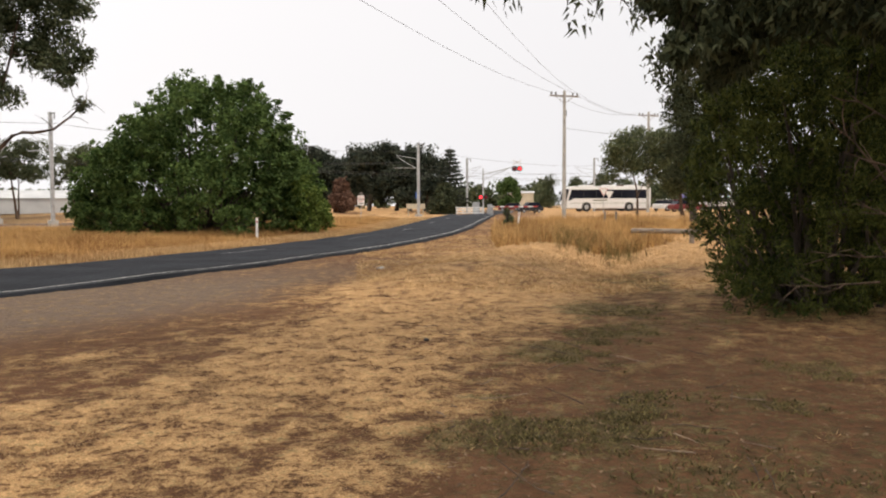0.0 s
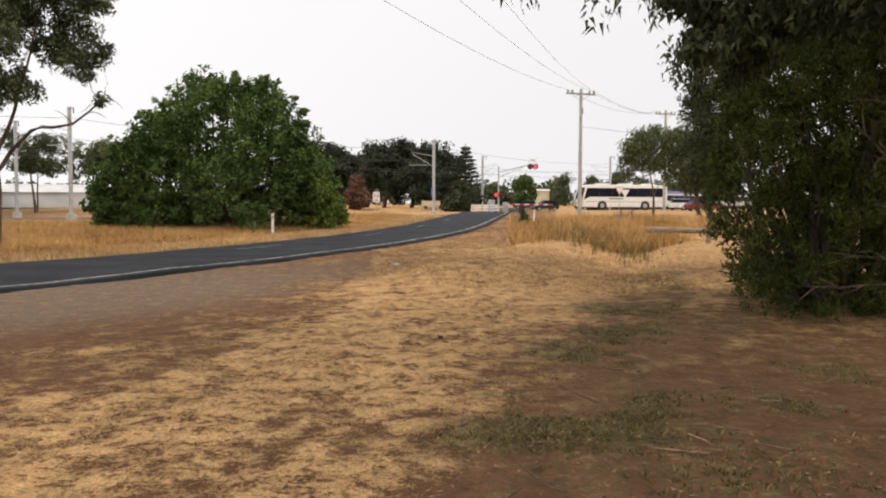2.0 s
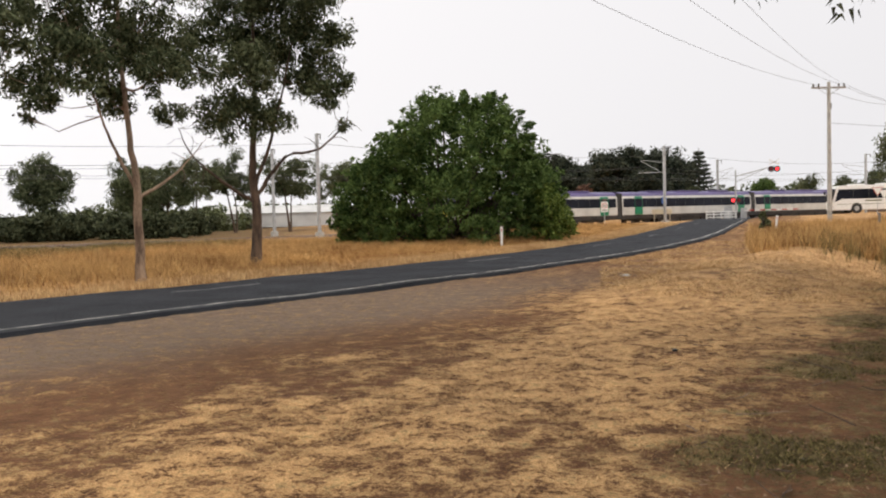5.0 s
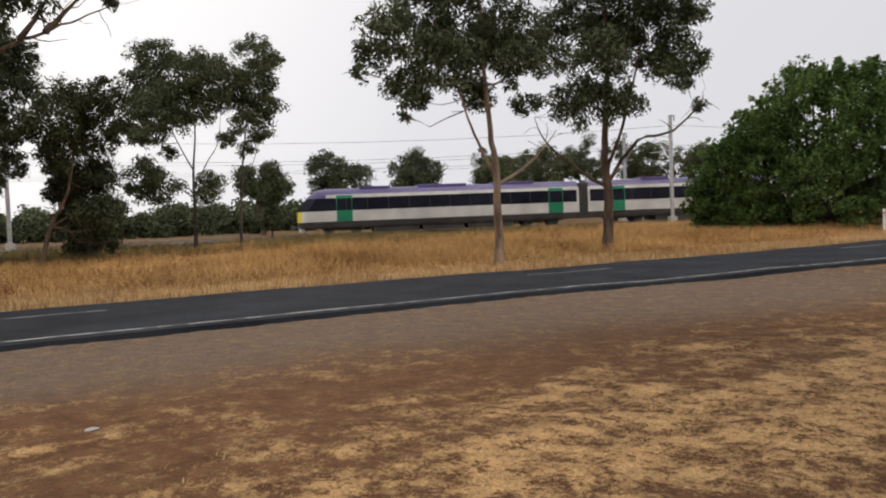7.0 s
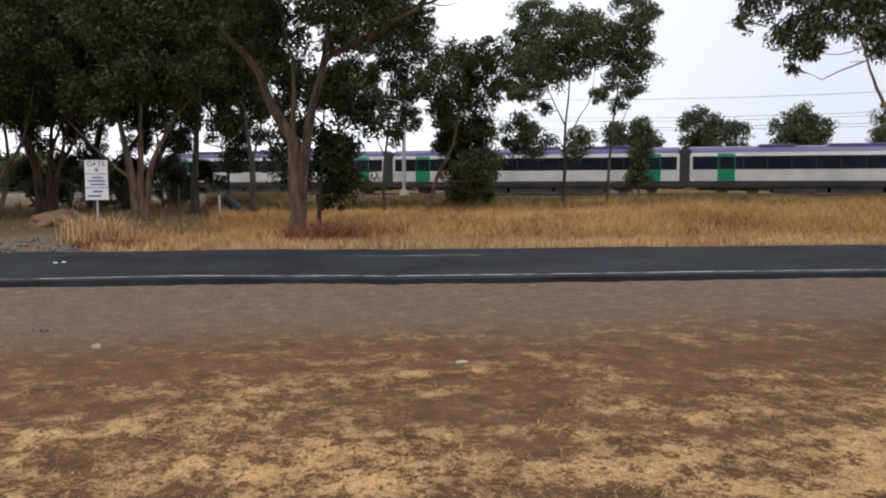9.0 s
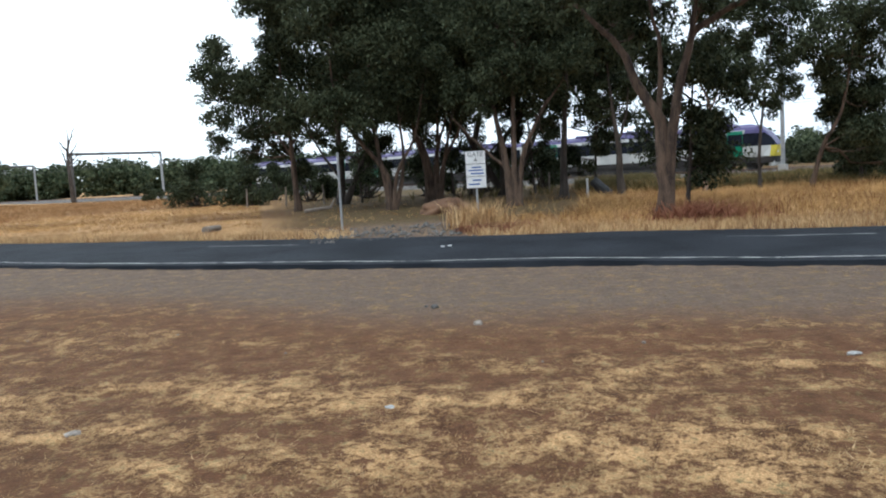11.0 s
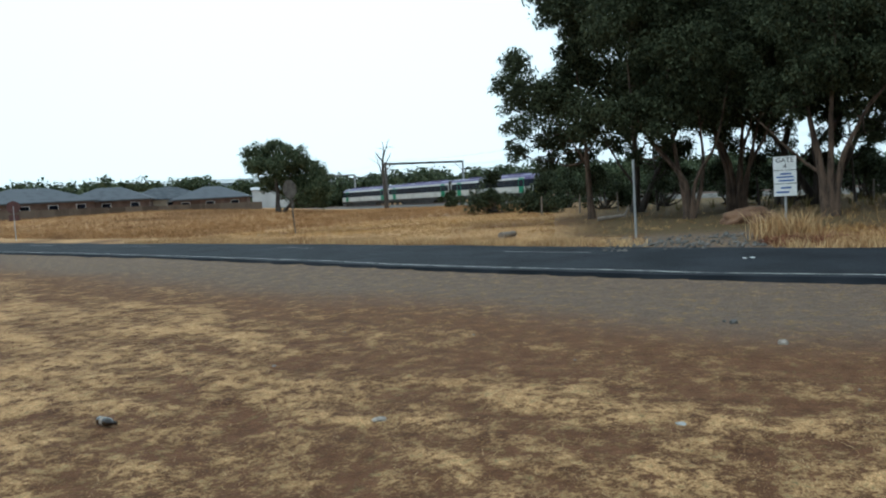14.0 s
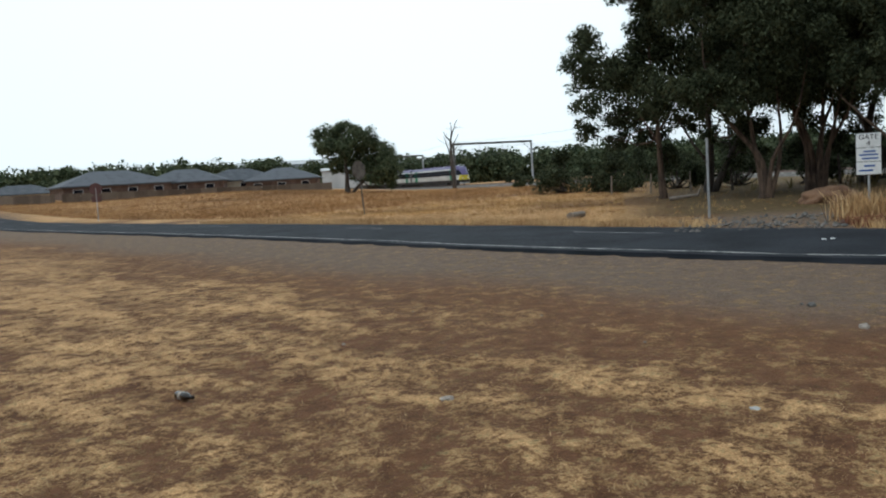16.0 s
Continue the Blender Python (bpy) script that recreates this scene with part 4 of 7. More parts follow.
for s in (119, 75.6, 31, -22, -70):
    mast(s)
for s in (105, 33, -20):
    mast(s, 81.5, 9.4, -3.2)


def gantry(s, p0=64.5, p1=81.0, h=8.2):
    th = empty("overhead_line_gantry", Matrix.Translation(on_rail(s, p0, RAIL_Z - 0.35)), "steel portal gantry spanning the railway tracks", "gantry", "overhead-line gantries")
    span = RAIL_N * (p1 - p0)
    for o in (Vector(), span):
        bm = B()
        box(bm, o + Vector((0, 0, h / 2 - 0.35)), (0.32, 0.32, h + 0.7), radians(50.5), 0.02)
        part("post", bm, M_DARK_STEEL if o.length < 1 else M_STEEL, th)
    bm = B()
    box(bm, span / 2 + Vector((0, 0, h - 0.2)), (0.25, span.length, 0.42), radians(50.5), 0.02)
    part("beam", bm, M_DARK_STEEL, th)
    for o, k in ((Vector(), 1), (span, -1)):
        bm = B()
        rod(bm, o + Vector((0, 0, h - 2.0)), o + RAIL_N * 1.8 * k + Vector((0, 0, h - 0.4)), 0.07)
        part("brace", bm, M_DARK_STEEL, th)
    for q in (0.33, 0.62):
        bm = B()
        rod(bm, span * q + Vector((0, 0, h - 0.3)), span * q + Vector((0, 0, h - 2.0)), 0.06)
        rod(bm, span * q + Vector((0, 0, h - 1.4)) - RAIL_N * 1.2, span * q + Vector((0, 0, h - 1.6)) + RAIL_N * 1.2, 0.04)
        part("hanger", bm, M_STEEL, th)


gantry(-138)
gantry(-192)


def wire(name, label, pts, r=0.012, sag=0.0, group=""):
    """A hanging cable through points."""
    V, F, path = [], [], []
    for a, b in zip(pts[:-1], pts[1:]):
        a, b = Vector(a), Vector(b)
        for k in range(8):
            u = k / 8
            path.append(a.lerp(b, u) - Vector((0, 0, sag * 4 * u * (1 - u))))
    path.append(Vector(pts[-1]))
    tube(path, [r] * len(path), 4, V, F)
    return tagged(mesh_obj(name, V, F, M_WIRE), label, "cable", group)


for p, z, g in ((70, 5.5, 0.05), (70, 6.9, 0.7), (74.2, 5.5, 0.05), (74.2, 6.9, 0.7), (65.5, 8.1, 0.8)):
    wire("overhead_wire", "thin dark overhead railway wire", [on_rail(s, p, z + RAIL_Z) for s in (-300, -240, -192, -138, -70, -22, 31, 77, 124, 180, 240)], 0.014, g, "overhead wires")


# ---- street furniture on the camera's side and by the crossing ----
def power_pole(az, r, h, seed, arms=1):
    b = place(az, r)
    th = empty("power_pole", Matrix.Translation(b), "grey concrete power pole with a timber crossarm", "power pole", "power poles")
    bm = B()
    rod(bm, (0, 0, -0.3), (0, 0, h), 0.19, 0.13, 10)
    part("pole", bm, M_CONCRETE, th)
    side = Vector((0.93, 0.36, 0)).normalized()
    ang = math.atan2(side.y, side.x)
    bm = B()
    box(bm, (0, 0, h - 0.45), (2.9, 0.12, 0.14), ang, 0.01)
    part("crossarm", bm, M_POLE_WOOD, th)
    bm = B()
    for sg in (-1, 1):
        rod(bm, side * 0.9 * sg + Vector((0, 0, h - 0.5)), Vector((0, 0, h - 1.1)), 0.025)
    part("brace", bm, M_STEEL, th)
    for q in (-1.3, -0.85, 0.85, 1.3):
        bm = B()
        rod(bm, side * q + Vector((0, 0, h - 0.4)), side * q + Vector((0, 0, h - 0.14)), 0.05, 0.075, 8)
        part("insulator", bm, M_DARK_STEEL, th)
    bm = B()
    rod(bm, Vector((0.15, 0, h - 2.2)), Vector((0.15, 0, h - 1.7)), 0.06)
    part("cable_clamp", bm, M_DARK_STEEL, th)
    return b, side


pb, pside = power_pole(-8.38, 74, 11.3, 1)
pb2, _ = power_pole(-14.0, 103, 12.1, 2)
for q in (-1.3, 0.9, 1.3):
    a = pb + pside * q + Vector((0, 0, 11.15))
    c = pb2 + pside * q + Vector((0, 0, 11.9))
    g = {-1.3: at(5.8, 34, 11.1), 0.9: at(0.3, 34, 11.1), 1.3: at(-2.8, 34, 11.1)}[q]
    d = (g - a)
    wire("power_line", "thin sagging power cable between poles", [a, a + d * 1.6], 0.011, 1.15, "power lines")
    wire("power_line", "thin sagging power cable between poles", [a, c], 0.013, 0.9, "power lines")
wire("service_line", "thin house service cable from the pole", [pb + Vector((0, 0, 8.0)), at(-30, 78, 7.0)], 0.013, 0.8, "power lines")


def guide_post(az, r, lean=0.0):
    th = empty("guide_post", Matrix.Translation(place(az, r)) @ pose(0, 0, 0, 0, lean, 0), "white plastic roadside guide post", "guide post", "guide posts")
    bm = B()
    box(bm, (0, 0, 0.5), (0.12, 0.05, 1.05), radians(az), 0.012)
    part("post", bm, M_WHITE, th)
    bm = B()
    box(bm, at(az, -0.03, 0.85), (0.06, 0.012, 0.09), radians(az), 0.003)
    part("reflector", bm, M_RED, th, "red reflector")


guide_post(12.78, 41)
guide_post(-5.2, 56, 6)


def bars(bm, rows, y, m=0):
    for x, z, w, h in rows:
        box(bm, (x, y, z), (w, 0.004, h), 0, 0, m)


def text_mesh(body, size, material, parent, loc, depth=0.003):
    cu = bpy.data.curves.new("lettering", "FONT")
    cu.body, cu.size, cu.align_x, cu.align_y, cu.extrude = body, size, "CENTER", "CENTER", depth
    tmp = bpy.data.objects.new("lettering", cu)
    scene.collection.objects.link(tmp)
    dg = bpy.context.evaluated_depsgraph_get()
    me = bpy.data.meshes.new_from_object(tmp.evaluated_get(dg))
    bpy.data.objects.remove(tmp)
    me.materials.clear()
    me.materials.append(material)
    ob = new("lettering", me)
    ob.parent = parent
    ob.matrix_basis = pose(*loc, 90, 0, 0)
    return ob


def gate_sign():
    az, r = 89.0, 22.6
    th = empty("gate_sign", Matrix.Translation(place(az, r)) @ Matrix.Rotation(radians(az), 4, "Z"), "white notice sign reading gate four on a thin steel post", "sign")
    bm = B()
    rod(bm, (0, 0.02, -0.2), (0, 0.02, 2.05), 0.03, n=8)
    part("post", bm, M_STEEL, th)
    for z0, z1 in ((1.74, 2.08), (1.4, 1.725), (1.08, 1.385)):
        bm = B()
        box(bm, (0, -0.03, (z0 + z1) / 2), (0.54, 0.02, z1 - z0), 0, 0.004)
        part("board", bm, M_WHITE, th)
    text_mesh("GATE", 0.17, M_BLACK, th, (0, -0.044, 1.985))
    text_mesh("4", 0.17, M_BLACK, th, (0, -0.044, 1.83))
    bm = B()
    bars(bm, [(0.02, 1.64, 0.26, 0.035), (0.0, 1.56, 0.4, 0.035), (0.03, 1.47, 0.36, 0.035), (0.02, 1.29, 0.24, 0.04), (-0.06, 1.18, 0.3, 0.04)], -0.044)
    part("lettering_bars", bm, M_SIGN_BLUE, th)


gate_sign()


def round_post(name, label, category, az, r, h, rad, material, cap=True, lean=0):
    th = empty(name, Matrix.Translation(place(az, r)) @ pose(0, 0, 0, 0, lean, 0), label, category)
    bm = B()
    rod(bm, (0, 0, -0.2), (0, 0, h), rad, rad * 0.95, 8)
    part("post", bm, material, th)
    return th


round_post("steel_post", "thin bare galvanised steel post in the verge", "post", 98.5, 24.5, 2.3, 0.035, M_STEEL)
th = round_post("give_way_sign", "leaning sign seen from its grey back", "sign", 121.9, 43, 2.3, 0.035, M_DARK_STEEL, lean=7)
bm = B()
v = [bm.verts.new((0.36 * math.sin(a + 0.3926), -0.03 + d, 2.35 + 0.5 * math.cos(a + 0.3926))) for d in (0, 0.02) for a in [k * math.pi / 4 for k in range(8)]]
bm.faces.new(v[:8]); bm.faces.new(v[:7:-1])
for k in range(8):
    bm.faces.new((v[k], v[8 + k], v[8 + (k + 1) % 8], v[(k + 1) % 8]))
o = part("sign_plate", bm, M_DARK_STEEL, th)
o.rotation_euler.z = radians(122)
th = round_post("round_sign", "far traffic sign seen from its back on a post", "sign", 139.2, 70, 2.6, 0.035, M_STEEL)
bm = B()
rod(bm, (0, -0.02, 2.5), (0, 0.0, 2.5), 0.5, n=8)
box(bm, (0, -0.01, 1.7), (0.7, 0.02, 0.45))
o = part("sign_plate", bm, M_MAROON, th)
o.rotation_euler.z = radians(139)


def speed_sign():
    az, r = 5.7, 92
    th = empty("speed_sign", Matrix.Translation(place(az, r)) @ Matrix.Rotation(radians(az), 4, "Z"), "white speed sign with a small plate above on a post", "sign")
    bm = B()
    rod(bm, (0, 0, -0.1), (0, 0, 3.1), 0.04)
    part("post", bm, M_STEEL, th)
    bm = B()
    box(bm, (0, -0.05, 2.2), (0.75, 0.02, 1.1), 0, 0.005)
    part("board", bm, M_WHITE, th)
    bm = B()
    for k in range(20):
        a = k * math.pi / 10
        box(bm, (0.27 * math.cos(a), -0.065, 2.32 + 0.27 * math.sin(a)), (0.1, 0.01, 0.055), 0, 0, 0, Matrix.Rotation(-a - math.pi / 2, 4, "Y"))
    part("ring", bm, M_RED, th)
    bm = B()
    bars(bm, [(-0.1, 2.32, 0.1, 0.2), (0.1, 2.32, 0.1, 0.2), (0, 1.85, 0.5, 0.1)], -0.065)
    part("lettering_bars", bm, M_BLACK, th)
    bm = B()
    box(bm, (0.02, -0.05, 2.95), (0.45, 0.02, 0.3), 0, 0.005)
    part("small_plate", bm, M_DARK_STEEL, th)


speed_sign()


def log_rail():
    a, b = place(-13.2, 35.5), place(-17.2, 34.6)
    th = empty("log_rail", Matrix.Translation((a + b) / 2), "low weathered timber log barrier on two short posts", "barrier")
    d = (b - a)
    d.z = 0
    bm = B()
    rod(bm, -d / 2 * 1.12 + Vector((0, 0, 0.5)), d / 2 * 1.12 + Vector((0, 0, 0.5)), 0.11, 0.1, 10)
    part("rail", bm, M_OLD_WOOD, th)
    for q in (-0.36, 0.42):
        bm = B()
        rod(bm, d * q + Vector((0, 0, -0.5)), d * q + Vector((0, 0, 0.42)), 0.11, 0.1, 10)
        part("post", bm, M_OLD_WOOD, th)
    for q in (0.05, 0.3):
        pa = place(-11.0 - 3 * q, 58)
        bm = B()
        rod(bm, (0, 0, -0.2), (0, 0, 1.0), 0.09, 0.08, 8)
        o = tagged(part("bollard", bm, M_OLD_WOOD), "short dark timber bollard in dry grass", "bollard", "timber bollards")
        o.location = pa


log_rail()


# ---- bus and cars ----
def wheel(parent, x, y, r, w, sub=True):
    bm = B()
    rod(bm, (x, y - w / 2, r), (x, y + w / 2, r), r, n=20)
    t = part("wheel", bm, M_RUBBER, parent)
    bm = B()
    rod(bm, (x, y - w / 2 - 0.012, r), (x, y + w / 2 + 0.012, r), r * 0.58, n=16)
    part("rim", bm, M_STEEL, t, "pale metal rim")


def coach():
    z = 0.82
    a, b = at(-8.45, 108), at(-13.85, 112.5)
    c = (a + b) / 2
    L = (a - b).length + 0.3
    d = (a - b).normalized()
    ang = math.atan2(d.y, d.x)
    th = empty("coach", Matrix.Translation((c.x, c.y, z)) @ Matrix.Rotation(ang, 4, "Z"), "long white coach with dark windows waiting at the crossing", "bus")
    W, H = 2.5, 3.2
    bm = B()
    prof = [(-L / 2, 0.3), (-L / 2, 3.0), (-L / 2 + 0.3, H), (L / 2 - 1.0, H), (L / 2 - 0.35, 3.05), (L / 2, 1.5), (L / 2, 0.35), (L / 2 - 0.15, 0.3)]
    vs = [[bm.verts.new((x, sg * W / 2, zz)) for x, zz in prof] for sg in (-1, 1)]
    bm.faces.new(vs[0]); bm.faces.new(vs[1][::-1])
    for k in range(len(prof)):
        k2 = (k + 1) % len(prof)
        bm.faces.new((vs[0][k], vs[1][k], vs[1][k2], vs[0][k2]))
    bmesh.ops.recalc_face_normals(bm, faces=bm.faces)
    bmesh.ops.bevel(bm, geom=[e for e in bm.edges], offset=0.09, segments=2, affect="EDGES")
    body = part("body", bm, M_WHITE, th)
    for sg in (-1, 1):
        bm = B()
        q = [(-L / 2 + 0.5, 1.62), (L / 2 - 0.9, 1.62), (L / 2 - 0.35, 1.35), (L / 2 - 0.12, 1.35), (L / 2 - 0.55, 2.75), (-L / 2 + 0.5, 2.75)]
        v2 = [[bm.verts.new((x, sg * (W / 2 + o), zz)) for x, zz in q] for o in (-0.03, 0.012)]
        bm.faces.new(v2[0]); bm.faces.new(v2[1][::-1])
        for k in range(6):
            bm.faces.new((v2[0][k], v2[0][(k + 1) % 6], v2[1][(k + 1) % 6], v2[1][k]))
        bmesh.ops.recalc_face_normals(bm, faces=bm.faces)
        part("window_band", bm, M_GLASS_DARK, body, "dark tinted windows")
        for k in range(5):
            bm = B()
            box(bm, (-L / 2 + 2.4 + k * 1.75, sg * (W / 2 + 0.016), 2.18), (0.05, 0.02, 1.1))
            part("window_pillar", bm, M_BLACK, body)
        bm = B()
        for x0, x1, zz in ((-L / 2 + 0.3, L / 2 - 0.4, 1.0),):
            box(bm, ((x0 + x1) / 2, sg * (W / 2 + 0.004), zz), (x1 - x0, 0.02, 0.05))
        box(bm, (1.3, sg * (W / 2 + 0.004), 1.38), (1.9, 0.02, 0.14))
        part("stripe", bm, M_OLIVE, body, "thin grey-green side stripe and lettering bars")
        bm = B()
        vv = [bm.verts.new((x, sg * (W / 2 + 0.03), zz)) for x, zz in ((-0.5, 2.55), (0.7, 2.55), (0.1, 1.5))]
        bm.faces.new(vv)
        part("emblem", bm, M_WHITE, body)
        for x in (L / 2 - 2.6, -L / 2 + 3.1):
            wheel(th, x, sg * (W / 2 - 0.12), 0.5, 0.3)
            bm = B()
            rod(bm, (x, sg * (W / 2 - 0.1), 0.52), (x, sg * (W / 2 + 0.006), 0.52), 0.62, n=20)
            part("wheel_arch", bm, M_BLACK, body)
    bm = B()
    box(bm, (L / 2 - 0.05, 0, 2.1), (0.1, 2.2, 1.5), 0, 0.03, 0, Matrix.Rotation(radians(-16), 4, "Y"))
    part("windscreen", bm, M_GLASS_DARK, body)
    for sg in (-1, 1):
        bm = B()
        box(bm, (L / 2 + 0.12, sg * 1.2, 2.35), (0.2, 0.2, 0.4), 0, 0.04)
        part("mirror", bm, M_BLACK, body)
    bm = B()
    for k in range(3):
        box(bm, (-3.6 + 3.2 * k, 0, H + 0.08), (1.5, 1.5, 0.18), 0, 0.05)
    part("roof_unit", bm, M_WHITE, body)
    bm = B()
    for sg in (-1, 1):
        box(bm, (L / 2 - 0.02, sg * 0.9, 0.75), (0.08, 0.4, 0.16), 0, 0.02)
    part("headlamp", bm, M_STEEL, body)
    bm = B()
    box(bm, (1.0 - L / 2 + 1.6, -(W / 2 + 0.02), 1.2), (0.9, 0.03, 1.3), 0, 0.02)
    part("luggage_door", bm, M_TRAIN_SKIRT, body)


coach()


def car(label, az, r, ang, paint, z=None, van=False):
    b = place(az, r)
    th = empty("car", Matrix.Translation((b.x, b.y, b.z if z is None else z)) @ Matrix.Rotation(radians(ang), 4, "Z"), label, "car", "cars by the crossing")
    bm = B()
    L, W = 4.5, 1.75
    prof = [(-L / 2, 0.35), (-L / 2, 0.85), (-L / 2 + 0.2, 0.95), (L / 2 - 1.2, 0.95), (L / 2 - 0.1, 0.8), (L / 2, 0.6), (L / 2, 0.3)]
    cab = [(-L / 2 + 0.3, 0.95), (-L / 2 + 0.8, 1.45 + 0.25 * van), (0.3, 1.47 + 0.25 * van), (1.1, 0.95)]
    for pr, w in ((prof, W), ):
        vs = [[bm.verts.new((x, sg * w / 2, zz)) for x, zz in pr] for sg in (-1, 1)]
        bm.faces.new(vs[0]); bm.faces.new(vs[1][::-1])
        for k in range(len(pr)):
            k2 = (k + 1) % len(pr)
            bm.faces.new((vs[0][k], vs[1][k], vs[1][k2], vs[0][k2]))
    bmesh.ops.recalc_face_normals(bm, faces=bm.faces)
    bmesh.ops.bevel(bm, geom=list(bm.edges), offset=0.06, segments=2, affect="EDGES")
    body = part("body", bm, paint, th)
    bm = B()
    vs = [[bm.verts.new((x, sg * (W / 2 - 0.08 - (0.12 if zz > 1.2 else 0)), zz)) for x, zz in cab] for sg in (-1, 1)]
    bm.faces.new(vs[0]); bm.faces.new(vs[1][::-1])
    for k in range(4):
        bm.faces.new((vs[0][k], vs[1][k], vs[1][(k + 1) % 4], vs[0][(k + 1) % 4]))
    bmesh.ops.recalc_face_normals(bm, faces=bm.faces)
    part("cabin_glass", bm, M_GLASS_DARK, body)
    bm = B()
    box(bm, (-0.65, 0, 1.47 + 0.25 * van), (1.9, 1.35, 0.05), 0, 0.02)
    part("roof", bm, paint, body)
    for x in (-1.4, 1.4):
        for sg in (-1, 1):
            wheel(th, x, sg * (W / 2 - 0.08), 0.32, 0.2)
    bm = B()
    for sg in (-1, 1):
        box(bm, (L / 2 - 0.03, sg * 0.62, 0.66), (0.06, 0.32, 0.12), 0, 0.02)
    part("headlamp", bm, M_STEEL, body)
    return th


M_CAR_DARK = mat("dark_car_paint", (0.015, 0.016, 0.02), (0.03, 0.03, 0.035), 1, 0.25, bump=0)
M_CAR_RED = mat("dark_red_car_paint", (0.12, 0.01, 0.015), (0.18, 0.02, 0.025), 1, 0.3, bump=0)
M_CAR_WHITE = mat("white_car_paint", (0.6, 0.6, 0.6), (0.7, 0.7, 0.7), 1, 0.3, bump=0)
car("dark four-wheel-drive waiting beyond the railway crossing", -6.0, 138, 200, M_CAR_DARK, van=True)
car("dark red car on the road beyond the crossing", -4.7, 150, 170, M_CAR_RED)
car("dark red parked car beside the trees", -16.6, 104, 12, M_CAR_RED)
car("white parked car beside the trees", -15.3, 112, 40, M_CAR_WHITE)


# ---- level crossing ----
def crossing_gear():
    th = empty("crossing_signal", Matrix.Translation(place(-2.8, 108)), "level-crossing signal mast with an arm, crossbuck and red lights", "crossing signal")
    bm = B()
    rod(bm, (0, 0, 0), (0, 0, 6.1), 0.11, 0.09)
    part("mast", bm, M_STEEL, th)
    tip = at(-5.15, 106) - at(-2.8, 108)
    bm = B()
    rod(bm, (0, 0, 5.3), tip + Vector((0, 0, 6.3)), 0.06)
    rod(bm, (0, 0, 4.6), tip * 0.75 + Vector((0, 0, 6.0)), 0.04)
    part("arm", bm, M_STEEL, th)
    for q, mt in ((-0.33, M_RED_DIM), (0.33, M_RED_LIGHT)):
        bm = B()
        rod(bm, tip + Vector((q, -0.1, 5.95)), tip + Vector((q, 0.0, 5.95)), 0.36, n=16)
        o = part("backing_disc", bm, M_BLACK, th)
        bm = B()
        rod(bm, tip + Vector((q, -0.13, 5.95)), tip + Vector((q, -0.11, 5.95)), 0.17, n=16)
        part("lamp", bm, mt, o)
    bm = B()
    for sg in (-1, 1):
        box(bm, tip + Vector((0, -0.05, 6.75)), (1.3, 0.03, 0.14), 0, 0, 0, Matrix.Rotation(radians(28 * sg), 4, "Y"))
    part("crossbuck", bm, M_WHITE, th)
    for q, mt in ((-0.33, M_RED_LIGHT), (0.33, M_RED_DIM)):
        bm = B()
        rod(bm, Vector((q, -0.3, 2.35)), Vector((q, -0.2, 2.35)), 0.33, n=16)
        o = part("backing_disc", bm, M_BLACK, th)
        bm = B()
        rod(bm, Vector((q, -0.33, 2.35)), Vector((q, -0.31, 2.35)), 0.19, n=16)
        part("lamp", bm, mt, o)
    for c, s in (((0.9, 0, 0.75), (0.7, 0.6, 1.3)), ((-0.9, 0.4, 0.9), (0.9, 0.5, 1.6))):
        bm = B()
        box(bm, c, s, 0, 0.03)
        part("equipment_cabinet", bm, M_STEEL, th)
    boom = empty("boom_gate", Matrix.Translation(place(-3.2, 107)), "lowered red and white boom gate across the road", "boom gate")
    bm = B()
    box(bm, (0, 0, 0.6), (0.4, 0.4, 1.2), 0, 0.03)
    part("pivot_box", bm, M_STEEL, boom)
    for k in range(10):
        bm = B()
        box(bm, (0.45 + 0.62 * k, 0, 1.08), (0.6, 0.05, 0.13))
        part("band", bm, M_RED if k % 2 else M_WHITE, boom)
    fence = empty("crossing_fence", Matrix.Translation(place(-1.6, 106)), "low white timber safety fence beside the crossing", "fence")
    for k in range(5):
        bm = B()
        box(bm, (-1.2 + 0.85 * k, 0, 0.55), (0.1, 0.1, 1.1))
        part("post", bm, M_WHITE, fence)
    for zz in (0.35, 0.7, 1.0):
        bm = B()
        box(bm, (0.5, -0.06, zz), (3.6, 0.04, 0.14))
        part("rail", bm, M_WHITE, fence)
    board = empty("name_board", Matrix.Translation(place(1.9, 101)), "long cream station name board on short posts", "sign")
    bm = B()
    box(bm, (0, 0, 1.25), (2.3, 0.08, 0.6), 0, 0.01)
    part("board", bm, M_CREAM, board)
    for q in (-0.9, 0.9):
        bm = B()
        rod(bm, (q, 0.08, 0), (q, 0.08, 1.4), 0.05)
        part("post", bm, M_CREAM, board)
    blue = empty("blue_sign", Matrix.Translation(place(1.75, 103)), "small blue and white sign on a post", "sign")
    bm = B()
    rod(bm, (0, 0, 0), (0, 0, 2.9), 0.04)
    part("post", bm, M_STEEL, blue)
    bm = B()
    box(bm, (0, -0.05, 2.6), (0.6, 0.02, 0.8))
    part("plate", bm, M_SIGN_BLUE, blue)
    gw = empty("yield_sign", Matrix.Translation(place(-11.05, 96)), "pale triangular sign on a thin post", "sign")
    bm = B()
    rod(bm, (0, 0, 0), (0, 0, 2.7), 0.035)
    part("post", bm, M_STEEL, gw)
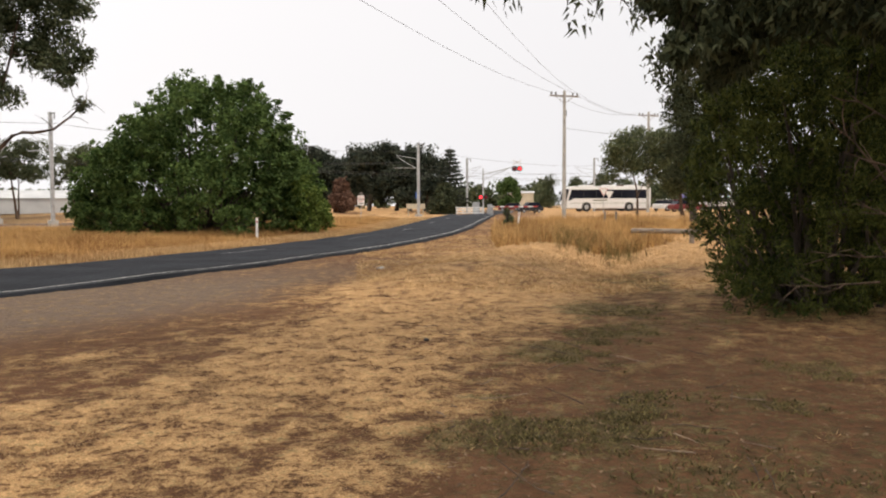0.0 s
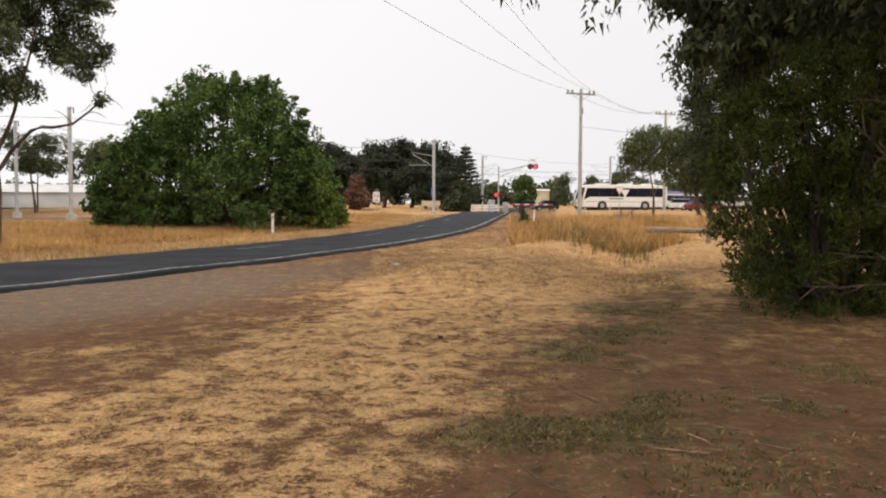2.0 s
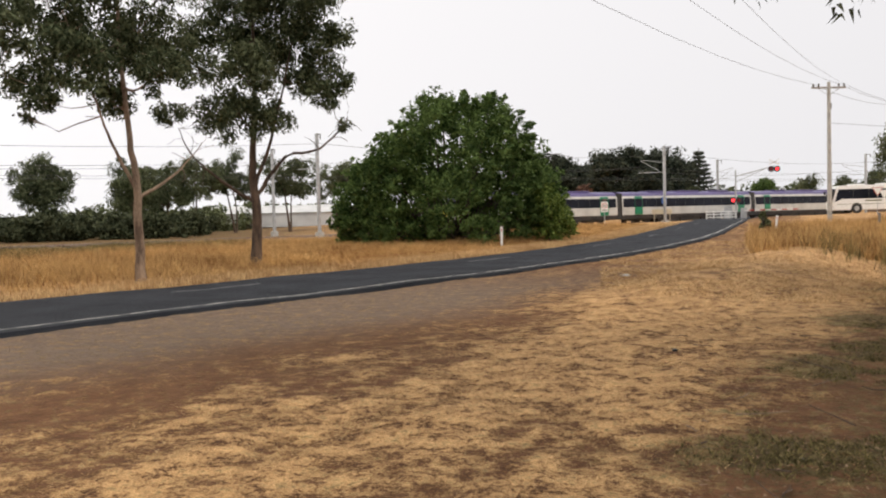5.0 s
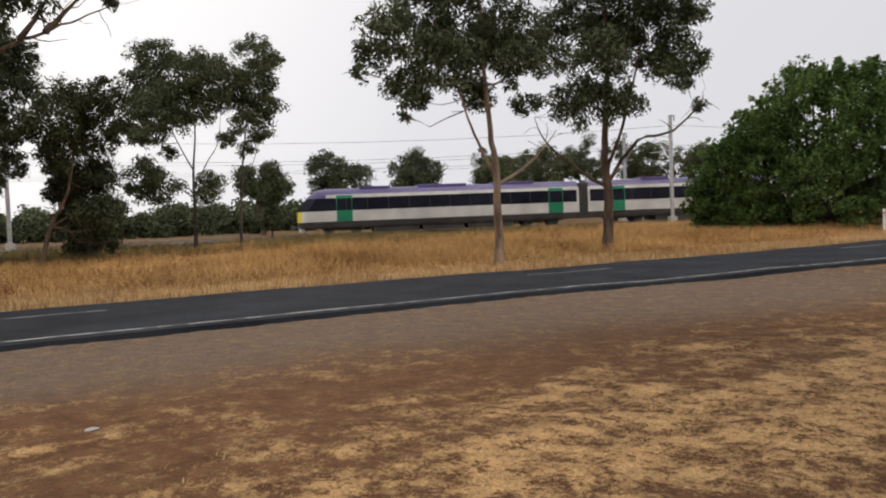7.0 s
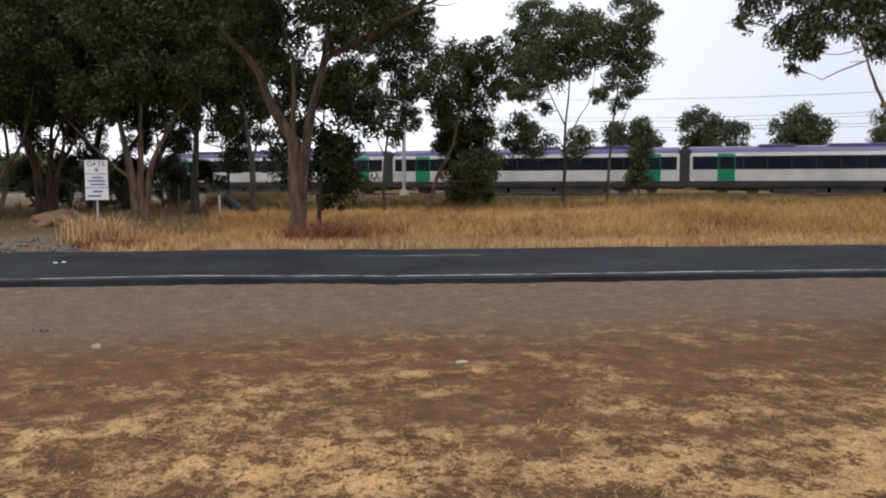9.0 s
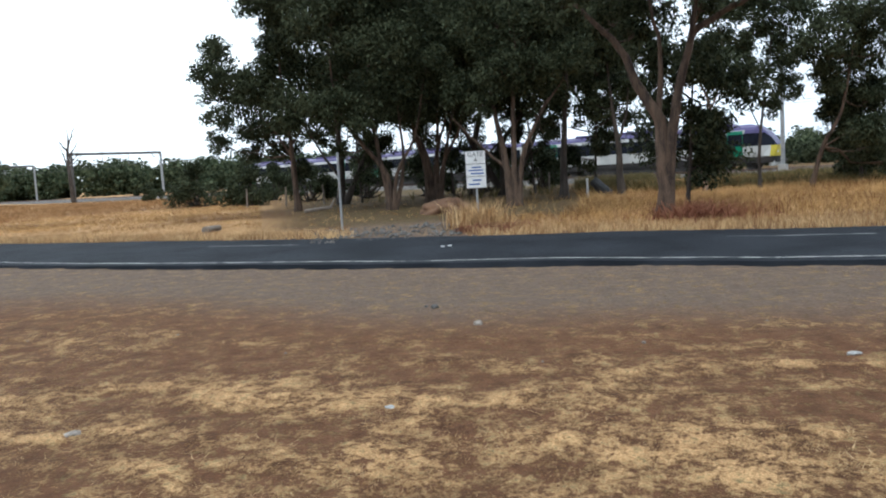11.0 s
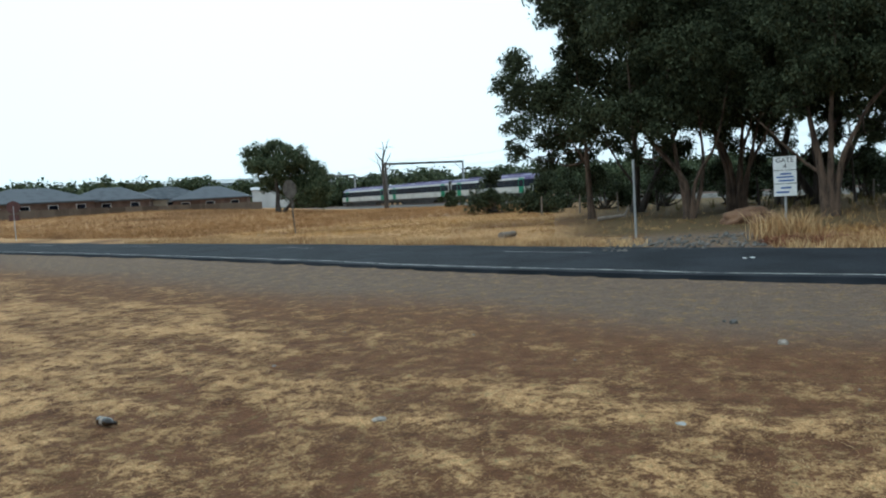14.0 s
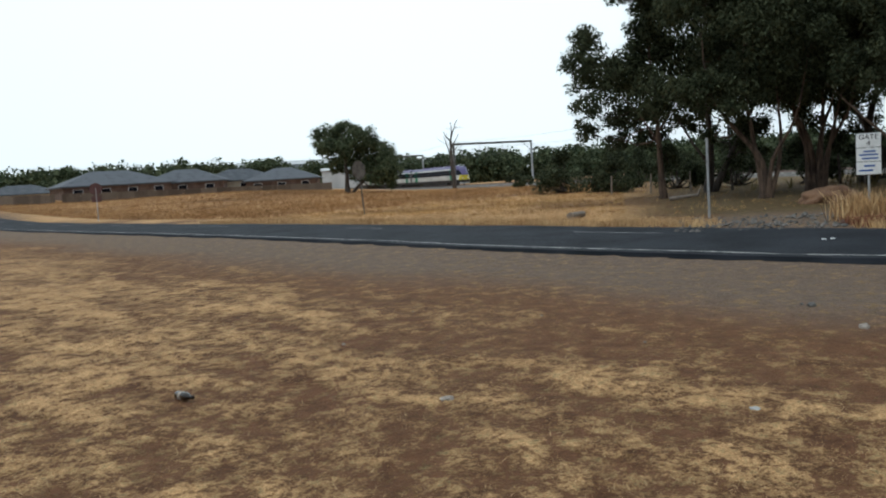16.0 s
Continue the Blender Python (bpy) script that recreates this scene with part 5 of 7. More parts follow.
    for size, y, mt, name in ((0.52, -0.05, M_RED, "border"), (0.44, -0.062, M_WHITE, "sign_plate")):
        bm = B()
        v = [bm.verts.new((x * size, y + d, 2.5 + z * size)) for d in (0, 0.02) for x, z in ((-1, 0.58), (1, 0.58), (0, -1.15))]
        bm.faces.new(v[:3]); bm.faces.new(v[:2:-1])
        for k in range(3):
            bm.faces.new((v[k], v[3 + k], v[3 + (k + 1) % 3], v[(k + 1) % 3]))
        part(name, bm, mt, gw)


crossing_gear()


# ---- houses and sheds ----
def house(az, r, w, d, wall_h, roof_h, ang, wall, label, dz=0.0, tiles=None):
    th = empty("house", Matrix.Translation(place(az, r, dz - 0.9)) @ Matrix.Rotation(radians(az + ang), 4, "Z"), label, "house", "single-storey houses")
    bm = B()
    box(bm, (0, 0, wall_h / 2), (w, d, wall_h))
    walls = part("wall", bm, wall, th)
    e, rl = 0.6, max(0.5, w / 2 - d / 2)
    bm = B()
    base = [bm.verts.new((sx * (w / 2 + e), sy * (d / 2 + e), wall_h)) for sx, sy in ((-1, -1), (1, -1), (1, 1), (-1, 1))]
    low = [bm.verts.new((v.co.x, v.co.y, wall_h - 0.22)) for v in base]
    ridge = [bm.verts.new((sx * rl, 0, wall_h + roof_h)) for sx in (-1, 1)]
    bm.faces.new((base[0], base[1], ridge[1], ridge[0]))
    bm.faces.new((base[1], base[2], ridge[1]))
    bm.faces.new((base[2], base[3], ridge[0], ridge[1]))
    bm.faces.new((base[3], base[0], ridge[0]))
    for k in range(4):
        bm.faces.new((base[k], low[k], low[(k + 1) % 4], base[(k + 1) % 4]))
    bm.faces.new(low)
    part("roof", bm, tiles or M_ROOF_TILE, th)
    n = max(2, int(w / 4))
    for k in range(n):
        bm = B()
        x = -w / 2 + w * (k + 0.5) / n
        box(bm, (x, -d / 2 - 0.02, wall_h - 1.1), (1.5, 0.08, 1.1))
        fr = part("window", bm, M_WHITE, th)
        bm = B()
        box(bm, (x, -d / 2 - 0.065, wall_h - 1.1), (1.35, 0.02, 0.95))
        part("pane", bm, M_GLASS_DARK, fr)
    return th


house(138.3, 150, 17, 11, 2.9, 2.4, 14, M_BRICK, "brown brick house with a grey hipped roof")
house(133.6, 158, 14, 10, 2.7, 2.3, -8, M_BRICK, "brick house with a grey hipped roof behind a fence")
house(130.2, 165, 14, 10, 2.6, 2.2, 10, M_CREAM, "pale house with a grey hipped roof behind a fence")
house(127.2, 160, 13, 10, 2.7, 2.2, -6, M_BRICK, "dark brick house with a grey hipped roof")
house(143.5, 200, 16, 11, 2.6, 2.0, 0, M_CREAM, "distant low house with a pale grey roof")
house(147.5, 215, 16, 11, 2.6, 2.0, 8, M_CREAM, "far low house with a grey roof")


def paling_fence(a, b, h, label):
    th = empty("paling_fence", Matrix.Translation(a), label, "fence", "paling fences")
    d = b - a
    n = max(2, int(d.length / 2.4))
    for k in range(n):
        p, q = d * (k / n), d * ((k + 0.985) / n)
        bm = B()
        m = (p + q) / 2
        box(bm, (m.x, m.y, m.z + h / 2), ((q - p).length, 0.06, h), math.atan2(d.y, d.x))
        part("panel", bm, M_FENCE, th)


paling_fence(place(141.2, 128), place(124.0, 140), 1.35, "long brown timber paling fence before the houses")
paling_fence(place(150, 150), place(141.6, 128), 1.35, "brown timber fence along the back of the paddock")


def shed(az, r, w, d, h, ang, label, mt):
    th = empty("shed", Matrix.Translation(place(az, r)) @ Matrix.Rotation(radians(az + ang), 4, "Z"), label, "shed", "industrial sheds")
    bm = B()
    box(bm, (0, 0, h / 2), (w, d, h))
    part("wall", bm, mt, th)
    bm = B()
    v = [bm.verts.new((sx * (w / 2 + 0.3), y, z)) for sx in (-1, 1) for y, z in ((-d / 2 - 0.3, h), (0, h + 0.08 * d), (d / 2 + 0.3, h))]
    bm.faces.new((v[0], v[3], v[4], v[1])); bm.faces.new((v[1], v[4], v[5], v[2]))
    bm.faces.new((v[0], v[1], v[2])); bm.faces.new((v[3], v[5], v[4])); bm.faces.new((v[0], v[2], v[5], v[3]))
    part("roof", bm, M_SHED, th)
    for k in range(int(w / 6)):
        bm = B()
        box(bm, (-w / 2 + 3 + 6 * k, -d / 2 - 0.03, h / 2), (0.12, 0.06, h))
        part("downpipe", bm, M_STEEL, th)


shed(28.2, 170, 26, 20, 2.7, 0, "long white metal shed beyond the railway", M_SHED)
shed(126.5, 260, 36, 20, 7.5, 8, "distant pale industrial building", M_SHED)
shed(123.4, 190, 8, 8, 4.2, 0, "pale shed beside a lone tree", M_SHED)
shed(-5.45, 190, 5, 6, 3.6, 5, "cream two-storey building beyond the crossing", M_CREAM)
house(-12.2, 175, 11, 9, 3.6, 2.6, 0, M_BRICK, "building with a maroon roof behind the coach", tiles=M_MAROON)


# ---- trees and bushes ----
M_LITTER = mat("fallen_leaf", (0.11, 0.07, 0.045), (0.3, 0.2, 0.125), 0.8, 0.85, bump=0, island=0.7, see=0.1)
M_RUST = mat("withered_weed", (0.15, 0.06, 0.034), (0.33, 0.15, 0.09), 0.6, 0.8, bump=0, island=0.6, see=0.15)
lobed_bush("large rounded dense green broadleaf bush in dry grass", 16.7, 48, [(-0.4, 7.2, 1.06), (1.1, 7.1, 0.99), (2.6, 7.2, 0.99), (-1.6, 6.2, 1.09), (3.5, 6, 1.06), (-2.8, 5.1, 1.09), (4.4, 4.7, 1.12), (-3.9, 4.3, 0.93), (-4.8, 3.6, 0.99), (-5.4, 2.3, 0.99), (-5.6, 1, 0.79), (5.3, 3.4, 1.09), (5.9, 2.1, 1.06), (-4.4, 1.3, 1.12), (-2.6, 2.9, 1.45), (-0.8, 4.3, 1.52), (1.7, 4.7, 1.52), (2.9, 2.7, 1.45), (0.4, 2.3, 1.72), (-2.6, 0.9, 1.12), (-0.9, 0.7, 0.93), (2.2, 0.7, 0.93), (4.4, 1.1, 1.12), (-1, 7.8, 0.3), (0, 8.1, 0.26), (2.7, 8, 0.33), (3.6, 7.2, 0.4), (-3.4, 5.9, 0.3), (4.8, 5.9, 0.26)],
    [], 5, 0.17, M_BUSH, 11, name="large_bush")
lobed_bush("low yellow-green bush joined to a larger one", 9.4, 46, [(0.1, 2.2, 0.63), (0.5, 1.4, 0.63), (-0.3, 1.3, 0.7), (0.7, 0.8, 0.51), (-0.1, 0.6, 0.57), (-0.3, 2.9, 0.44)],
    [], 1.6, 0.16, M_BUSH_PALE, 12, name="large_bush")
# two roadside gums with bare lower trunks
lobed_tree("slender gum tree with a forked trunk and airy drooping crown", 37.2, 23.8, [(-2.9, 6.8, 0.85), (-3.5, 6.4, 0.59), (-2.5, 5.5, 0.75), (-2.1, 4.8, 0.49), (-1.6, 6.8, 1.07), (-1.3, 5.7, 0.9), (-0.3, 6.4, 0.95), (-0.5, 5.2, 0.66), (0.3, 7.1, 0.95), (0.6, 5.5, 0.69), (1.1, 6.6, 0.74), (-2.1, 7.8, 0.95), (-0.8, 8, 1.11), (0.6, 8.4, 1.11), (-1.7, 9.2, 0.98), (-0.2, 9.6, 1.15), (1.1, 9.3, 0.98), (-3.8, 5.7, 0.3), (1, 4.8, 0.43), (-2.8, 4.6, 0.23)],
    [[(0, -0.15), (0, 1.3), (0, 2.6), (-0.1, 3.6), (-0.2, 4.9), (-0.3, 6.5), (-0.3, 8), (-0.3, 9.4)], [(0, 2.5), (-0.5, 3.6), (-0.8, 4.5), (-1.2, 5.8), (-1.6, 7.1)], [(0, 2.3), (0.9, 2.9), (1.4, 3.4), (1.8, 3.9)]], 0.15, 0.13, M_BARK_PALE, M_GUM, 23, group="roadside gum trees", fill=1.29)
lobed_tree("gum tree with a dark trunk and wide low dead branches", 29.8, 30, [(-1.2, 8.2, 1.14), (-1.8, 7, 0.79), (-1.1, 5.7, 0.87), (-0.3, 5.1, 0.93), (-0.1, 6.6, 1.14), (0.6, 7.7, 1.28), (0, 9.1, 1.36), (1.4, 9.4, 1.36), (1.9, 8, 1.07), (2.6, 7, 0.99), (3.1, 8.1, 0.74), (2.7, 5.9, 0.58), (3.3, 6.4, 0.41), (1.7, 6.5, 0.54), (0.8, 5.3, 0.7), (2.3, 9.7, 1.24), (-1, 10.2, 1.24), (0.6, 11, 1.55), (3.4, 5.1, 0.29)],
    [[(0, -0.15), (0.1, 1.9), (0, 3.3), (0.1, 4.7), (0.2, 6.5), (0.2, 8.5), (0.2, 10.7)], [(0.1, 2.9), (0.7, 4.5), (1.2, 6.5), (1.6, 8.4)], [(0.1, 2.3), (-1.1, 3.1), (-2.1, 4.1), (-2.5, 5)], [(0.1, 2.5), (1.2, 3.9), (2.4, 4.2), (3.3, 5), (3.5, 5.4)]], 0.21, 0.14, M_BARK, M_GUM, 24, group="roadside gum trees", fill=1.29)
# slim trees by the railway
lobed_tree("tall slim gum tree with a rounded dense crown", 54.9, 49, [(1.2, 11.2, 1.01), (1.8, 9.9, 0.91), (0.9, 9.6, 1.08), (1.8, 8.1, 0.91), (0.4, 7.3, 0.88), (1.5, 6.5, 0.67), (-0.1, 9, 0.88), (2.3, 10.8, 0.57), (0.5, 5.7, 0.47), (0.8, 8.5, 0.84)],
    [[(0, -0.15), (0.1, 2.3), (0.3, 4.9), (0.7, 7.8), (1.1, 10.8)], [(0.1, 3.3), (1, 5.2), (1.5, 7.2)]], 0.11, 0.16, M_BARK_DARK, M_GUM, 31, group="slim gums by the railway")
lobed_tree("gum tree with separate rounded leafy clumps", 57.9, 47, [(-1.6, 10.8, 1.04), (-2.2, 9.7, 0.97), (0.6, 9.6, 1.17), (1.7, 9.8, 1.1), (-0.2, 8.7, 1.07), (-1.3, 7.9, 1.1), (-2.7, 7.9, 1.23), (1.2, 8.1, 0.91), (-2.4, 4.3, 0.91), (-2.9, 3.5, 0.65), (-1.5, 3.7, 1.07), (0.8, 3.4, 0.91), (-1.8, 6.4, 0.78), (2, 6, 0.58), (-3.3, 6.9, 0.65), (-0.7, 10.3, 0.78), (-0.7, 7.2, 0.91), (-1.8, 8.8, 1.04), (0.3, 7.6, 0.84), (-2.4, 6.2, 0.71), (-1.1, 5.6, 0.49)],
    [[(0, -0.15), (0.1, 2.1), (0.1, 4.2), (0.3, 6.4), (0.3, 9.1)], [(0.1, 3.6), (0.8, 4.8), (1.6, 6.4), (1.8, 9.4)], [(0.1, 4.5), (-0.9, 6.7), (-1.7, 10.3)], [(0.1, 3), (-1.2, 3.8), (-2.3, 4.2)]], 0.13, 0.16, M_BARK_DARK, M_GUM, 32, group="slim gums by the railway")
lobed_tree("small bushy gum sapling near the railway", 52.8, 52, [(0, 4.7, 0.61), (0.4, 3.8, 0.72), (-0.1, 2.8, 0.72), (0.2, 1.7, 0.72), (-0.4, 1.6, 0.57)],
    [[(0, -0.15), (0, 2.6), (0, 4.7)]], 0.07, 0.15, M_BARK_DARK, M_GUM, 33, group="slim gums by the railway")
lobed_tree("leaning gum tree with a reddish trunk and dark foliage", 67.3, 38, [(1.2, 6.8, 1.05), (2.3, 6.5, 1.05), (2.9, 7.1, 0.73), (0.3, 5.8, 0.99), (1.9, 5.1, 1.18), (0.9, 4.7, 0.84), (2.2, 3.5, 1.1), (2.5, 2.2, 0.94), (2.1, 1.5, 0.63), (2.8, 0.9, 0.47), (3.2, 5.6, 0.65)],
    [[(0, -0.15), (0.5, 1.7), (1.2, 3.1), (1.6, 5.3), (1.9, 6.8)], [(0.6, 1.7), (1.9, 2.5), (2.5, 2.7)]], 0.12, 0.15, M_BARK, M_GUM_DARK, 41, group="slim gums by the railway")
lobed_tree("thin gum tree with fine dark foliage", 70.3, 39, [(0.1, 8, 0.97), (1.1, 8.5, 1.13), (1.7, 7.5, 0.86), (0.3, 6.6, 0.97), (-0.7, 6.2, 0.7), (1.2, 5.9, 0.86), (-0.2, 4.9, 0.81), (1.2, 4.5, 0.7), (-1, 8.3, 0.86), (1.8, 9.1, 0.59), (0.6, 3.6, 0.54), (0.4, 9.6, 0.94)],
    [[(0, -0.15), (0, 1.5), (0.2, 3.6), (0.5, 5.9), (0.9, 8.5)], [(0.1, 2.5), (-0.5, 4.1), (-0.8, 6.2)]], 0.1, 0.15, M_BARK_DARK, M_GUM_DARK, 42, group="slim gums by the railway")
lobed_tree("thin gum tree with a pale forked trunk", 73.7, 37.5, [(0.6, 4.9, 0.62), (0.8, 6.4, 0.83), (-0.5, 5.8, 0.41), (0.3, 7.6, 0.98), (1.3, 4.3, 0.41), (0.1, 9, 1.03)],
    [[(0, -0.15), (0.1, 1.7), (0.3, 3.6), (-0.2, 4.9), (-0.4, 5.8)], [(0.3, 3.5), (0.8, 4.9), (0.8, 6.8)], [(0.2, 3.3), (0.2, 5.8), (0.3, 8)]], 0.12, 0.15, M_BARK_PALE, M_GUM_DARK, 44, group="slim gums by the railway")
# the large old gum and the grove at the gravel entrance
lobed_tree("large old gum tree with a thick forked trunk and peeling bark", 76.3, 22.5, [(1.5, 6, 0.85), (0.8, 6.3, 0.9), (2.5, 6.3, 0.62), (-0.1, 5.8, 0.74), (-1.3, 5.8, 0.81), (-1.9, 6.2, 0.77), (-0.8, 7, 1.08), (0.5, 7.3, 1.24), (1.8, 7.2, 1.08), (-2.6, 5.9, 0.7), (3.1, 7, 0.74), (1.2, 5.4, 0.31), (-0.7, 5, 0.4), (-0.2, 8.4, 1.24), (1.3, 8.7, 1.24), (5.7, 7.5, 0.25, 0), (5.3, 8, 0.35, 0.2), (4.3, 8, 0.4, -0.3)],
    [[(0, -0.15), (0, 1.2), (-0.1, 2.6), (-0.6, 3.5), (-1, 4.5), (-1.8, 5.4), (-2.4, 6.1)], [(0, -0.15), (0.3, 2.7), (0.7, 4.4), (0.9, 5.4), (1.1, 7.2)], [(0.8, 4.8, 0), (1.8, 5.3, 0), (2.7, 5.8, 0), (3.4, 6.2, 0), (4, 6.5, 0), (4.8, 6.9, 0), (5.7, 7.4, 0)], [(4, 6.5, 0), (4.6, 7.2, 0.1), (5.3, 7.9, 0.2)], [(3.4, 6.2, 0), (3.9, 7, -0.2), (4.3, 7.8, -0.3)], [(-0.1, 2.6), (0, 4.2), (-0.2, 5.4), (-0.5, 7.1)]], 0.25, 0.14, M_BARK, M_GUM_DARK, 51, group="old gums in the grove")
lobed_tree("gum tree with dense billowing foliage at the edge of the grove", 101.4, 41, [(-3.3, 7.5, 1.02), (-3.6, 6.4, 0.73), (-2.7, 5.8, 1.24), (-3.4, 4.5, 0.73), (-3.5, 3.4, 0.56), (-1.4, 6.1, 1.24), (-1.6, 4.1, 1.19), (-0.6, 9.7, 1.3), (-1.3, 10.6, 1.02), (0.5, 8.7, 1.55), (-0.5, 7.4, 1.07), (1.1, 6.8, 1.47), (0.2, 4.9, 1.24), (-0.3, 3, 0.73), (0.2, 2, 0.62), (-0.4, 12, 1.41), (1, 12.8, 1.69), (-2.2, 3, 0.56)],
    [[(0, -0.15), (-0.1, 2.4), (-0.2, 4.5), (-0.4, 6.8), (-0.2, 9.6)], [(-0.1, 2.7), (-1.2, 4.4), (-2.4, 5.8)], [(-0.1, 3.2), (0.8, 4.9), (1.2, 7.6)]], 0.18, 0.16, M_BARK, M_GUM_DARK, 61, group="old gums in the grove")
lobed_tree("old spreading gum tree with several pale leaning trunks", 95, 36, [(-2, 8.3, 1.54), (-2.6, 4.6, 0.99), (-1.6, 6.1, 1.29), (-0.8, 8.2, 1.36), (-0.6, 4.8, 1.04), (0.4, 6.5, 1.49), (0.7, 8.8, 1.54), (-2.2, 10.7, 1.54), (0, 11, 1.74), (-1.1, 3.7, 0.64), (1.8, 5.9, 0.99), (-2.1, 2.8, 0.4), (1.7, 11.6, 1.49)],
    [[(-0.1, -0.15), (-0.1, 1.5), (-1, 2.8), (-2, 4.4), (-2.3, 6.9)], [(0.1, -0.15), (0.3, 1.5), (1.2, 3.2), (1.7, 5.5)], [(0, -0.15), (-0.5, 3.1), (-0.7, 5.6), (-0.5, 8.2)], [(0.1, -0.15), (0.6, 1.6), (0.6, 3.8), (0.4, 6.5)]], 0.17, 0.16, M_BARK, M_GUM_DARK, 62, group="old gums in the grove")
lobed_tree("old gum tree with clustered trunks deep in the grove", 92.1, 42, [(0, 8, 1.79), (-0.3, 5.1, 1.21), (1.1, 9.6, 1.91), (1.9, 7.1, 1.5), (-1.4, 5.6, 1.04), (0.9, 12.1, 2.02), (2.7, 10.8, 1.74), (1, 5.2, 1.04)],
    [[(-0.2, -0.15), (-0.3, 1.9), (-0.8, 3.7), (-0.9, 5.9)], [(0.1, -0.15), (0.3, 2.4), (0.9, 4.4), (1.1, 7.4)], [(0.2, -0.15), (0.7, 2.1), (1.6, 3.8), (1.9, 6.5)]], 0.19, 0.17, M_BARK, M_GUM_DARK, 63, group="old gums in the grove")
lobed_tree("broad old gum tree with forked spreading trunks", 86.4, 33, [(-0.7, 7.3, 1.41), (-0.3, 5.2, 1.05), (0.5, 7, 1.25), (1.1, 5.3, 1), (1.7, 7.1, 1.25), (2.3, 5.7, 0.95), (-1.2, 4.1, 0.59), (-2, 4.8, 0.82), (-0.3, 9.6, 1.59), (1.3, 9.6, 1.59), (2.5, 8.5, 1.25), (0.5, 11.4, 1.59), (0.7, 3.9, 0.41)],
    [[(-0.1, -0.15), (-0.3, 1.9), (-0.6, 3.6), (-0.9, 5.8)], [(0.1, -0.15), (0.4, 1.9), (1.1, 3.5), (2.1, 4.9)], [(0, -0.15), (0.1, 3.6), (0.3, 6.4)], [(-0.2, 1.5), (-1.4, 2.6), (-2.4, 3.7)]], 0.22, 0.15, M_BARK, M_GUM_DARK, 64, group="old gums in the grove")
lobed_tree("dark straight gum tree behind the grove", 83, 38, [(0.7, 8.6, 1.44), (-0.1, 4.8, 0.58), (0.2, 6.7, 0.94), (0.4, 10.5, 1.57), (-0.5, 9.2, 1.31), (-0.3, 12.2, 1.57)],
    [[(0, -0.15), (0.1, 2.9), (0.3, 5), (0.4, 8.4)]], 0.2, 0.17, M_BARK_DARK, M_GUM_DARK, 65, group="old gums in the grove")
lobed_tree("dark gum tree with a thin forked crown behind the grove", 79.1, 39, [(-1.1, 5.8, 0.91), (-0.2, 6.9, 1.13), (-0.7, 4.1, 0.64), (0.6, 4.9, 0.75), (-0.7, 8.8, 1.4), (0.4, 8.2, 1.21), (-1.2, 4.4, 0.43), (0, 10.7, 1.61)],
    [[(0, -0.15), (-0.1, 2.3), (-0.3, 4), (-0.5, 6.4)], [(-0.1, 2.5), (0.4, 4.2), (0.4, 7.3)]], 0.2, 0.17, M_BARK_DARK, M_GUM_DARK, 66, group="old gums in the grove")
lobed_tree("gum tree with bent crossing trunks in the shade", 91.9, 42, [(-0.4, 5.4, 1.74), (1.1, 6.7, 1.74), (-0.9, 7.6, 2.02), (1.7, 4.4, 0.87), (-1.3, 4.6, 1.16), (0.7, 9.2, 2.31), (2.6, 8.3, 1.74), (-2.9, 7, 2.31), (-2.4, 9.4, 2.31)],
    [[(-0.1, -0.15), (-0.3, 2.3), (-0.9, 3.8), (-1, 6.6)], [(0.2, -0.15), (0.7, 2.8), (1.3, 5.2)], [(0, -0.15), (0.3, 3.8), (0.2, 7.2)]], 0.19, 0.17, M_BARK, M_GUM_DARK, 67, group="old gums in the grove")
lobed_tree("dense gum tree filling the back of the grove", 89.3, 49, [(-1.9, 14.3, 1.32), (-1.4, 11.9, 1.72), (-2.1, 10, 1.28), (-2.2, 7.3, 1.52), (0.9, 13.6, 1.25), (0.3, 11.6, 1.59), (0.3, 9.1, 1.38), (0.9, 7.4, 1.48), (2.5, 14.2, 1.48), (3.1, 11.7, 1.42), (2.5, 9.4, 1.52), (2.9, 6.6, 1.59), (4.6, 13.2, 1.55), (5.1, 11.4, 1.75), (4.7, 9.4, 1.45), (4.9, 7, 1.28), (7.4, 12.9, 1.52), (6.6, 11.3, 1.52), (7.4, 8.6, 1.75), (6.8, 6.8, 1.65), (9.3, 13.3, 1.65), (9.1, 11.2, 1.45), (9, 9, 1.25), (8.8, 7, 1.69)],
    [[(0, -0.15), (0.2, 2.5), (0.7, 5.1), (1.4, 9.5)], [(0.3, -0.15), (1.9, 3.1), (4.1, 6.1), (5, 9.8)], [(0.1, 1.5), (2.9, 4), (7.4, 6.6)]], 0.3, 0.2, M_BARK_DARK, M_GUM_DARK, 68, group="old gums in the grove")
